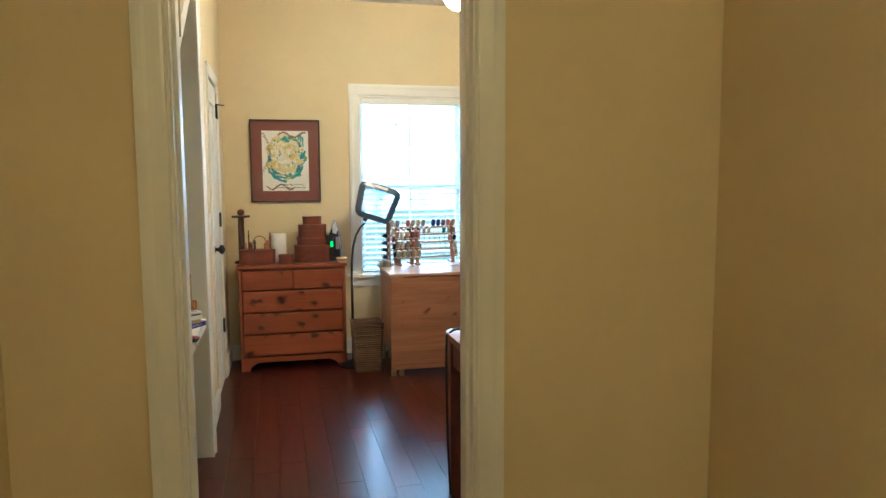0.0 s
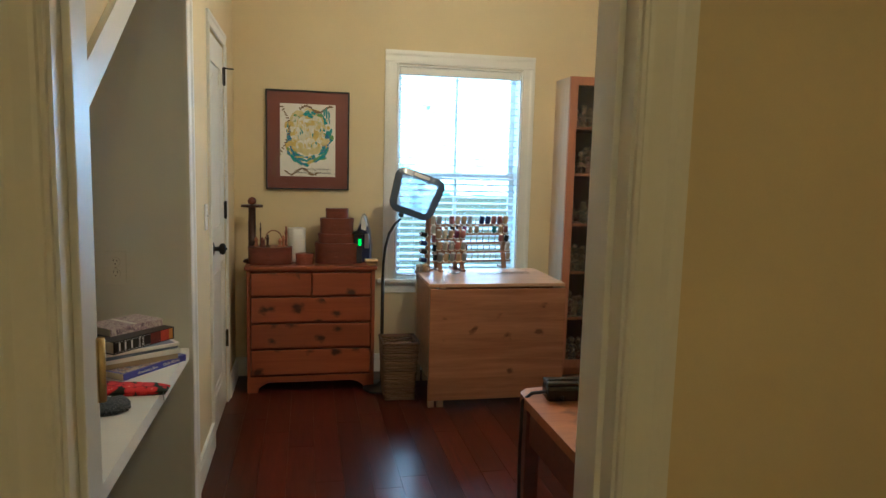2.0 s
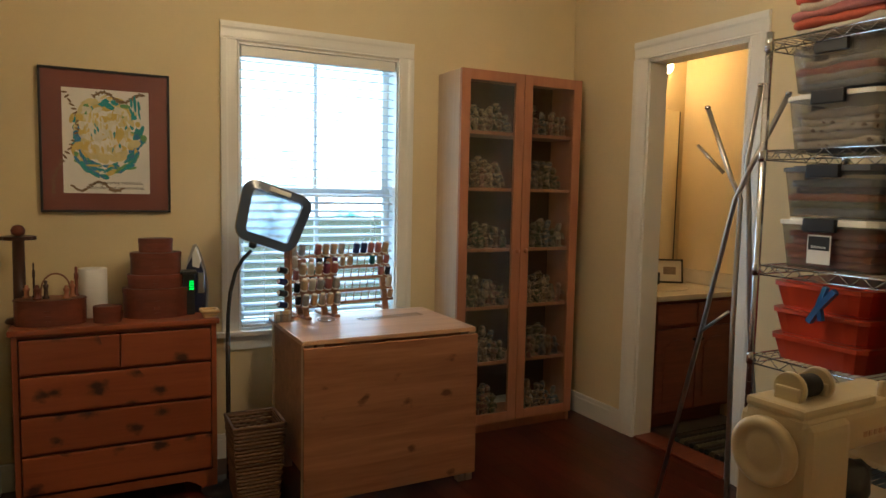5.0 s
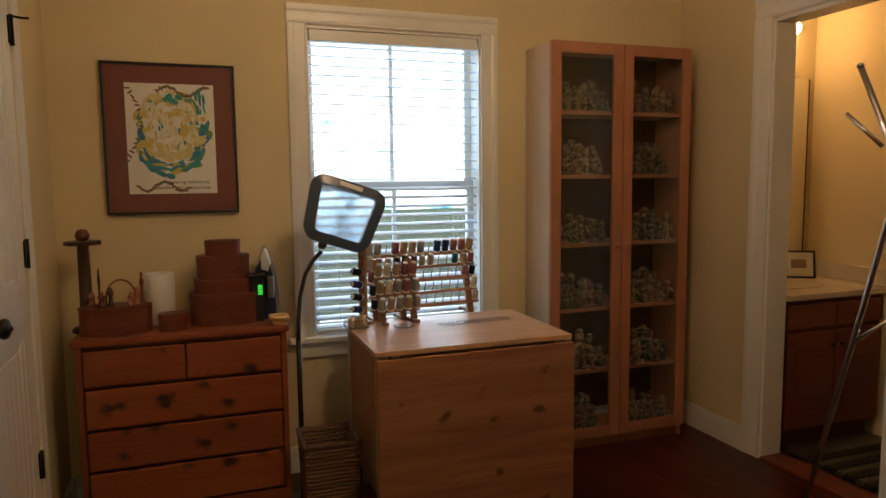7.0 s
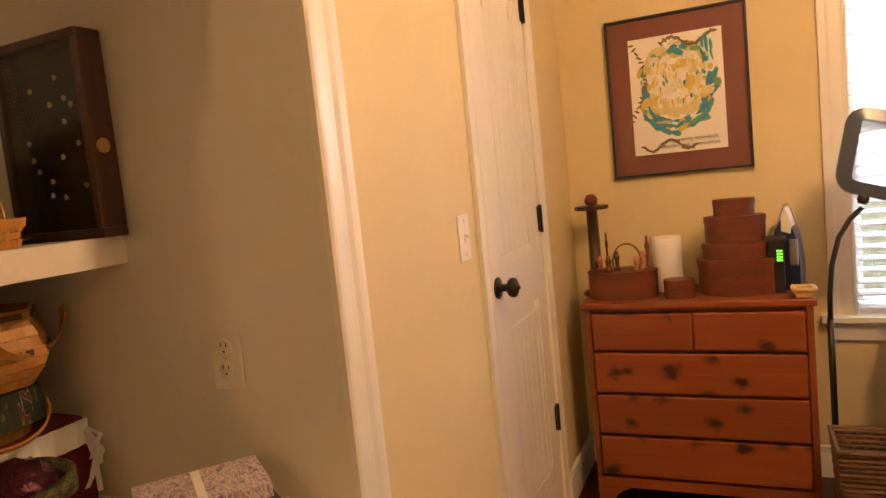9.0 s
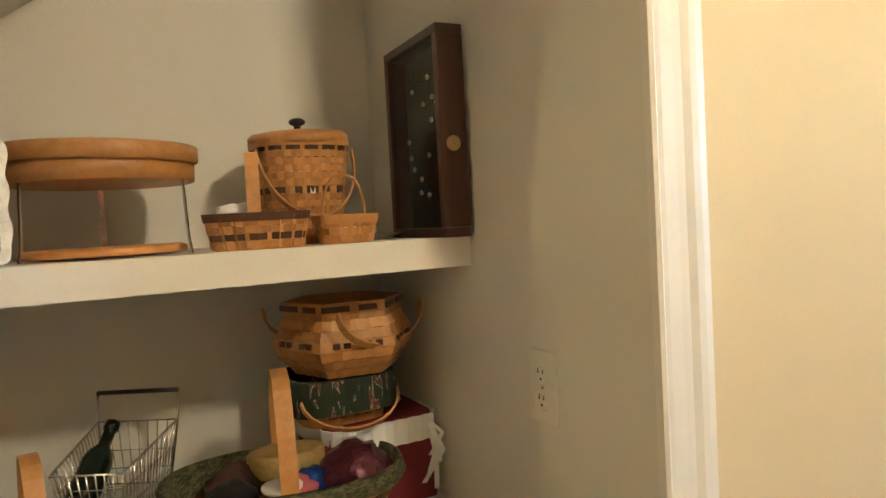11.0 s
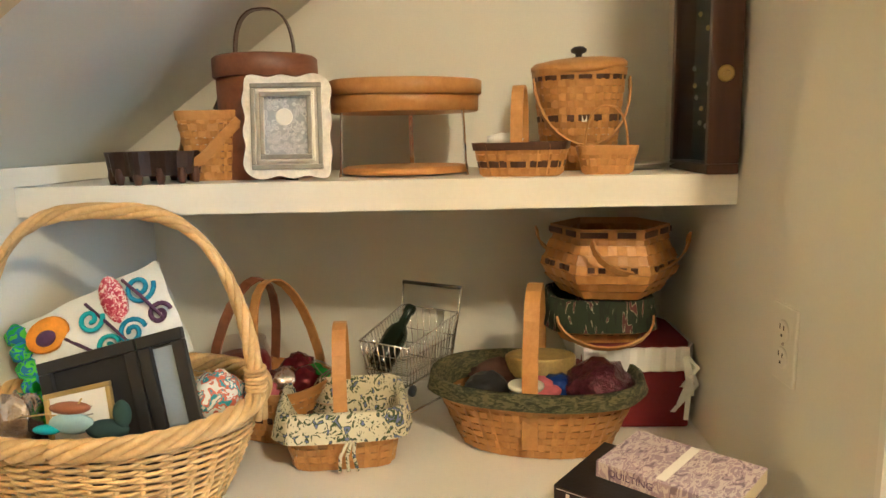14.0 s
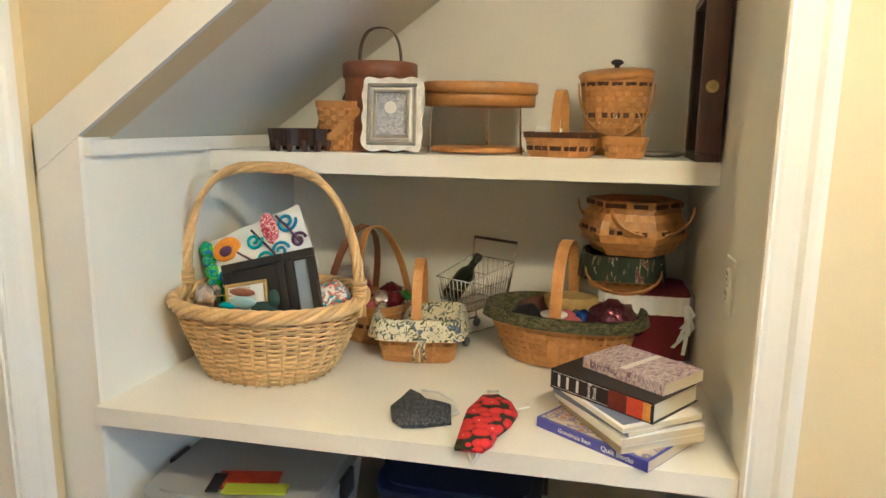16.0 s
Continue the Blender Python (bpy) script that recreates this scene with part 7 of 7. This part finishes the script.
for x in (0.06, 0.145):
    bm = bm_new()
    lathe(bm, [(0.030, 0), (0.032, 0.004), (0.032, 0.010), (0.010, 0.012)], 18, m=pose(x, 0.11, 0.325, 0, 90, 0))
    bx(bm, x - 0.006, x + 0.006, 0.085, 0.135, 0.298, 0.33, bev=0.004)
    part("spool_holder", bm, CREAMP, sm)
bm = bm_new()
lathe(bm, [(0.020, 0), (0.022, 0.004), (0.022, 0.055), (0.02, 0.06)], 16, m=pose(0.078, 0.11, 0.325, 0, 90, 0))
part("thread", bm, SPOOLS[1], sm)
bm = bm_new()
lathe(bm, [(0.009, 0), (0.008, 0.03), (0.004, 0.034)], 10, c=(0.30, 0.07, 0.288))
part("thread_guide", bm, CREAMP, sm)
for k in range(7):
    bm = bm_new()
    bx(bm, 0.20 + k * 0.017, 0.211 + k * 0.017, 0.0435, 0.0455, 0.232, 0.242)
    part("badge_bar", bm, FIG[1], sm)
crumple("black_cloth", (1.455, 6.385, 0.848), 0.048, BLACK, "crumpled black cloth lying under the machine's arm", "cloth", (1.2, 0.9, 1), 50)

# ---- chrome wire shelving with bins ----
X0, X1, Y1, Y0 = 2.33, 2.80, 7.265, 6.15
wr = thing("wire_shelving", 2.565, 6.71, 0, 0, "chrome wire shelving unit packed with plastic bins", "shelving")
TIERS = (0.12, 0.505, 0.81, 1.13, 1.53, 1.905)
for x in (X0, X1):
    for y in (Y0, Y1):
        bm = bm_new()
        tube(bm, [(x - 2.565, y - 6.71, 0.0), (x - 2.565, y - 6.71, 1.935)], 0.0125, 12)
        for k in range(37):
            lathe(bm, [(0.0122, 0), (0.0132, 0.001), (0.0122, 0.002)], 10, c=(x - 2.565, y - 6.71, 0.06 + k * 0.05))
        part("post", bm, CHROME, wr)
for z in TIERS:
    bm = bm_new()
    for x in (X0, X1):
        for dz in (0.0, -0.032):
            tube(bm, [(x - 2.565, Y0 - 6.71, z + dz), (x - 2.565, Y1 - 6.71, z + dz)], 0.0032, 6)
        zz = [(x - 2.565, Y0 - 6.71 + k * (Y1 - Y0) / 30, z - (0.032 if k % 2 else 0.0)) for k in range(31)]
        tube(bm, zz, 0.0026, 5)
    for y in (Y0, Y1):
        for dz in (0.0, -0.032):
            tube(bm, [(X0 - 2.565, y - 6.71, z + dz), (X1 - 2.565, y - 6.71, z + dz)], 0.0032, 6)
        tube(bm, [(X0 - 2.565 + k * (X1 - X0) / 14, y - 6.71, z - (0.032 if k % 2 else 0.0)) for k in range(15)], 0.0026, 5)
    for k in range(1, 44):
        y = Y0 + (Y1 - Y0) * k / 44 - 6.71
        tube(bm, [(X0 - 2.565, y, z), (X1 - 2.565, y, z)], 0.0016, 4)
    part("wire_shelf", bm, CHROME, wr)
    for x in (X0, X1):
        for y in (Y0, Y1):
            bm = bm_new()
            lathe(bm, [(0.0135, -0.036), (0.0165, -0.034), (0.015, 0.006), (0.0135, 0.008)], 12, c=(x - 2.565, y - 6.71, z))
            part("collar", bm, CHROME, wr)
BEARS = pattern("brown_motif_cloth", [(0, (0.16, 0.09, 0.05)), (0.26, (0.60, 0.52, 0.40))], 34)
FABR = [mat("fabric_" + n, c, 0.9, vary=0.2, scale=20, bump=0.3) for n, c in (("slate", (0.17, 0.20, 0.24)), ("linen", (0.42, 0.36, 0.29)), ("coral", (0.38, 0.075, 0.04)), ("sage", (0.12, 0.15, 0.10)), ("rose", (0.34, 0.12, 0.11)), ("ink", (0.05, 0.05, 0.09)))]

PRINT = pattern("orange_dotted_cloth", [(0, (0.50, 0.36, 0.24)), (0.3, (0.34, 0.10, 0.05))], 90)


def fabrics(x, y, z, n, w, d, kinds, label, th_=0.022):
    """A pile of soft folded cloth, each piece sagging and shifted a little."""
    for k in range(n):
        o = thing("folded_fabric", x + 0.008 * math.sin(k * 2.3 + y * 9), y + 0.010 * math.cos(k * 1.7 + y * 5), z + k * th_, 2.5 * math.sin(k * 3.1 + y * 7), label, "fabric", "folded fabrics on the shelving")
        bm = bm_new()
        ny = 14
        ring = []
        for j in range(ny + 1):
            v = j / ny * 2 - 1
            sag = 0.45 * th_ * noise.noise(Vector((k * 1.7, v * 2.2, y * 3)))
            edge = d / 2 * (1 + 0.05 * noise.noise(Vector((k * 2.9, v * 3.1, y))))
            ring.append([bm.verts.new((px, v * w / 2, pz)) for px, pz in ((-edge * 0.96, 0.001), (-edge, th_ * 0.5 + sag * 0.5), (-edge * 0.96, th_ * 0.95 + sag), (edge * 0.96, th_ * 0.95 + sag), (edge, th_ * 0.5), (edge * 0.96, 0.001))])
        for p, q in zip(ring, ring[1:]):
            for i in range(6):
                f = bm.faces.new((p[i], q[i], q[(i + 1) % 6], p[(i + 1) % 6]))
                f.smooth = True
        bm.faces.new(ring[0])
        bm.faces.new(ring[-1][::-1])
        part("fold", bm, kinds[(k + int(y * 10)) % len(kinds)], o)


def lid_bin(y, z, h, label, lid, body=BIN, w=0.34, fill=None):
    b = storage_bin("shelf_bin", pose(2.555, y, z + 0.004), w, 0.40, h, label, lid, body)
    bm = bm_new()
    bx(bm, -0.222, -0.202, -0.055, 0.055, h - 0.03, h + 0.014, bev=0.004)
    part("latch", bm, BLACK, b)
    if fill:
        n = int((h - 0.03) / 0.024)
        fabrics(2.555, y, z + 0.01, n, w * 0.82, 0.33, fill, "folded fabric inside a clear bin", 0.024)
    return b


ORANGE = glass("red_orange_bin", (0.62, 0.065, 0.022), 0.3, 0.9, 0.7)
for y in (7.05, 6.66, 6.30):
    first = y > 7
    lid_bin(y, 1.53, 0.17, "clear bin of patterned fabric with a white lid", WHITEP, fill=(BEARS, BEARS, FABR[1]) if first else (FABR[0], FABR[4], FABR[1]))
    lid_bin(y, 1.722, 0.14, "clear bin of folded pale fabric stacked on another", BIN, fill=(FABR[2], FABR[1], FABR[0], FABR[1]))
    lid_bin(y, 1.13, 0.155, "clear bin of red fabric with a white lid", WHITEP, fill=(FABR[2], FABR[4], FABR[2]))
    lid_bin(y, 1.302, 0.16, "clear bin of dark printed fabric with a dark lid", GREY, fill=(FABR[0], FABR[3], PRINT, FABR[5], FABR[0]))
    for k in range(3):
        storage_bin("red_storage_drawer", pose(2.555, y, 0.815 + k * 0.092), 0.34, 0.42, 0.078, "translucent red-orange storage drawer on the shelving", ORANGE, ORANGE)
    # Lower bins get darker cloth, standing in for the shade near the floor.
    lid_bin(y, 0.505, 0.15, "clear bin of dark fabric with a grey lid", GREY, fill=(FABR[5], FABR[3], FABR[2]))
    lid_bin(y, 0.12, 0.26, "large clear bin of dark fabric", GREY, fill=(FABR[5], FABR[3], FABR[2]))
    fabrics(2.555, y, 1.91, 5, 0.32, 0.36, (FABR[4], FABR[1], FABR[2]), "folded fabric on the top wire shelf", 0.028)
lab = thing("paper_label", 2.347, 7.05, 1.205, 0, "white and black printed label on a clear bin", "label")
bm = bm_new()
bx(bm, -0.002, 0, -0.04, 0.04, -0.05, 0.045)
part("card", bm, PAPER, lab)
bm = bm_new()
bx(bm, -0.0032, -0.002, -0.036, 0.036, -0.005, 0.04)
part("black_field", bm, BLACK, lab)
writing("lettering", "Solutions", 0.014, INK, lab, pose(-0.0036, 0, 0.006, 90, 0, -90))
clip = thing("blue_clamp", 2.30, 6.985, 1.02, 0, "blue plastic spring clamp hanging on the shelving", "clamp")
bm = bm_new()
strap(bm, [(0, 0.05, -0.05), (0, 0.02, 0.0), (0, -0.03, 0.06)], 0.022, 0.018, (1, 0, 0))
strap(bm, [(0, 0.01, -0.04), (0, 0.02, 0.01), (0, 0.0, 0.07)], 0.018, 0.014, (1, 0, 0))
part("jaw", bm, mat("blue_plastic", (0.02, 0.10, 0.30), 0.4), clip)

# ---- steel coat tree ----
ct = thing("coat_tree", 2.42, 7.42, 0, 0, "leaning brushed-steel coat tree of three bent rods", "coat rack")
for pts in (((0.05, 0.40, 0), (0.02, 0.16, 0.86), (-0.005, 0.02, 1.36), (0.0, -0.03, 1.47), (0.06, -0.13, 1.74)),
            ((-0.10, -0.10, 0), (-0.03, -0.02, 0.9), (0.0, 0.0, 1.36), (-0.01, 0.04, 1.44), (-0.03, 0.15, 1.71)),
            ((0.16, -0.06, 0), (0.05, -0.03, 0.9), (0.02, -0.02, 1.36), (0.01, -0.01, 1.5), (0.03, -0.035, 1.78))):
    bm = bm_new()
    tube(bm, pts, 0.0095, 10)
    rod = part("rod", bm, STEEL, ct)
    bm = bm_new()
    lathe(bm, [(0.011, -0.004), (0.0115, 0.008), (0.008, 0.010)], 12, m=pose(*pts[-1]))
    part("end_cap", bm, CHROME, rod)
for p, q in (((0.005, 0.09, 1.33 + 0.13), (-0.02, 0.20, 1.57)), ((0.02, 0.17, 0.82), (0.03, 0.05, 0.92))):
    bm = bm_new()
    tube(bm, [p, q], 0.007, 8)
    part("peg", bm, STEEL, ct)

# ---- bathroom ----
BX, BY = 3.75, 8.97
structure("wall_bath_back", boxes((XR + 0.12, BX + 0.1, BY, BY + 0.1, 0, TOP)), WALL, "warm cream bathroom wall behind the vanity", "wall")
structure("wall_bath_side", boxes((BX, BX + 0.1, 7.0, BY, 0, TOP)), WALL, "warm cream bathroom side wall", "wall")
structure("wall_bath_front", boxes((XR + 0.12, BX + 0.1, 6.9, 7.0, 0, TOP)), WALL, "warm cream wall closing the bathroom", "wall")
TILE = mat("dark_bath_tile", (0.10, 0.08, 0.06), 0.4, vary=0.2)
structure("floor_bath", boxes((3.1, BX, 7.0, BY, -0.02, 0.0)), TILE, "dark bathroom floor", "floor")
structure("threshold", boxes((XR - 0.01, XR + 0.14, 7.85, 8.46, 0.0, 0.014), bev=0.004), REDWOOD, "wooden door threshold", "threshold")
van = thing("vanity_cabinet", 3.41, 8.715, 0, 0, "dark cherry bathroom vanity with two arched doors", "vanity")
bm = bm_new()
bx(bm, -0.325, 0.325, -0.225, 0.25, 0.09, 0.765)
bx(bm, -0.325, 0.325, -0.17, 0.25, 0.0, 0.09)
part("body", bm, REDWOOD, van)
for s in (-1, 1):
    x0, x1 = (-0.315, -0.004) if s < 0 else (0.004, 0.315)
    bm = bm_new()
    bx(bm, x0, x1, -0.245, -0.226, 0.11, 0.60, bev=0.004)
    dd = part("cabinet_door", bm, REDWOOD, van)
    bm = bm_new()
    c = (x0 + x1) / 2
    prism(bm, [(c - 0.10, 0.17), (c + 0.10, 0.17), (c + 0.10, 0.47)] + [(c + 0.10 * math.cos(math.pi * k / 8), 0.47 + 0.065 * math.sin(math.pi * k / 8)) for k in range(1, 8)] + [(c - 0.10, 0.47)], -0.252, -0.244, "y")
    part("arched_panel", bm, REDWOOD, dd)
    bm = bm_new()
    lathe(bm, [(0.005, 0), (0.011, 0.012), (0.008, 0.02)], 12, m=pose(s * -1 * -0.03, -0.246, 0.53, 90, 0, 0))
    part("pull", bm, IRON, dd)
    bm = bm_new()
    bx(bm, x0, x1, -0.245, -0.226, 0.625, 0.745, bev=0.004)
    part("drawer_front", bm, REDWOOD, van)
vt = thing("bathroom_counter", 3.41, 8.715, 0.766, 0, "cream cultured marble vanity top with a raised splash", "counter top")
MARB = mat("cream_marble", (0.66, 0.58, 0.44), 0.25, vary=0.12, scale=7, bump=0.02)
bm = bm_new()
bx(bm, -0.328, 0.338, -0.26, 0.254, 0, 0.034, bev=0.008)
part("slab", bm, MARB, vt)
for b in ((-0.328, 0.318, 0.232, 0.254, 0.035, 0.125), (0.318, 0.338, -0.25, 0.254, 0.035, 0.125)):
    bm = bm_new()
    bx(bm, *b, bev=0.005)
    part("splash", bm, MARB, vt)
bm = bm_new()
lathe(bm, [(0.17, 0.0), (0.175, 0.004), (0.165, 0.006), (0.10, 0.002)], 30, c=(-0.05, -0.01, 0.034), sy=0.75)
part("basin_rim", bm, MARB, vt)
mr = thing("vanity_mirror", 3.40, BY - 0.004, 1.42, 0, "large frameless mirror over the vanity", "mirror")
bm = bm_new()
bx(bm, -0.31, 0.30, -0.004, 0, -0.50, 0.50)
part("mirror_sheet", bm, MIRROR, mr)
bm = bm_new()
bx(bm, 0.30, 0.306, -0.006, 0, -0.50, 0.50)
part("edge_strip", bm, BLACK, mr)
vl = thing("vanity_light", 3.40, BY, 2.17, 0, "vanity light bar with glowing round bulbs", "wall light")
bm = bm_new()
bx(bm, -0.22, 0.16, -0.03, 0, -0.05, 0.05, bev=0.006)
part("bar", bm, IRON, vl)
for x in (-0.14, 0.08):
    bm = bm_new()
    lathe(bm, [(0.03, 0), (0.034, 0.03), (0.022, 0.035)], 16, m=pose(x, -0.03, 0, 90, 0, 0))
    part("cup", bm, IRON, vl)
    bm = bm_new()
    lathe(bm, [(0.038 * math.sin(math.pi * k / 8), -0.038 * math.cos(math.pi * k / 8)) for k in range(9)], 16, c=(x, -0.095, 0))
    part("bulb", bm, BULBG, vl, "glowing round bulb")
bp_ = thing("small_photo_frame", 3.585, 8.87, 0.801, -32, "small black-framed photo with a wide white mat", "photo frame")
bm = bm_new()
tl = pose(0, 0, 0, -12, 0, 0)
for a, b, c, d in ((-0.085, 0.085, 0.145, 0.155), (-0.085, 0.085, 0, 0.010), (-0.085, -0.075, 0.01, 0.145), (0.075, 0.085, 0.01, 0.145)):
    bx(bm, a, b, -0.008, 0.008, c, d, bev=0.001, m=tl)
part("frame", bm, BLACK, bp_)
bm = bm_new()
bx(bm, -0.077, 0.077, -0.002, 0.004, 0.008, 0.147, m=tl)
part("mat_board", bm, PAPER, bp_)
bm = bm_new()
bx(bm, -0.04, 0.04, -0.0032, -0.002, 0.055, 0.105, m=tl)
part("picture", bm, FIG[2], bp_)
tr_ = thing("tissue_box", 3.40, 8.86, 0.801, 0, "dark tissue box on the vanity", "tissue box")
bm = bm_new()
bx(bm, -0.05, 0.05, -0.04, 0.04, 0, 0.08, bev=0.006)
part("box", bm, BLACK, tr_)
rug = thing("bath_rug", 3.42, 8.10, 0.001, 0, "dark braided striped bath rug", "rug")
RUGS = [mat("rug_" + n, c, 0.95, vary=0.4, scale=60, bump=0.8, fine=120) for n, c in (("brown", (0.035, 0.025, 0.016)), ("olive", (0.10, 0.085, 0.05)), ("black", (0.012, 0.011, 0.010)))]
for k in range(16):
    bm = bm_new()
    y = -0.26 + k * 0.034
    tube(bm, [(-0.30 + j * 0.02, y + 0.004 * (1 if j % 2 else -1), 0.010) for j in range(31)], 0.015, 6)
    part("braid", bm, RUGS[(0, 1, 2)[k % 3]], rug)

# ---- floor boards ----
floor = tagged(new("floor"), "dark red cherry plank floor with a satin finish", "floor", kind="structure")
board_meshes = {}


def board(x0, x1, y0, y1, par, material):
    key = (round(x1 - x0, 3), round(y1 - y0, 3))
    if key not in board_meshes:
        bm = bm_new()
        bx(bm, 0.0003, key[0] - 0.0003, 0.0003, key[1] - 0.0003, -0.018, 0, bev=0.0007, seg=1)
        bmesh.ops.recalc_face_normals(bm, faces=bm.faces)
        me = bpy.data.meshes.new("plank")
        bm.to_mesh(me)
        bm.free()
        me.materials.append(material)
        board_meshes[key] = me
    o = new("plank", board_meshes[key])
    o.parent = par
    o.matrix_basis = pose(x0, y0, 0)


rb = random.Random(3)
PW = 0.127
k = 0
x = -1.05
while x < 3.10:
    cuts = [0.6 if -0.6 < x < 1.7 else YH]
    y = cuts[0] + rb.choice((0.3, 0.5, 0.7, 0.9, 1.1))
    while y < 9.0:
        cuts.append(y)
        y += rb.choice((0.9, 1.2, 1.5))
    cuts.append(9.15)
    for a, b in zip(cuts, cuts[1:]):
        board(x, x + PW, a, b, floor, CHERRY)
    x += PW
    k += 1
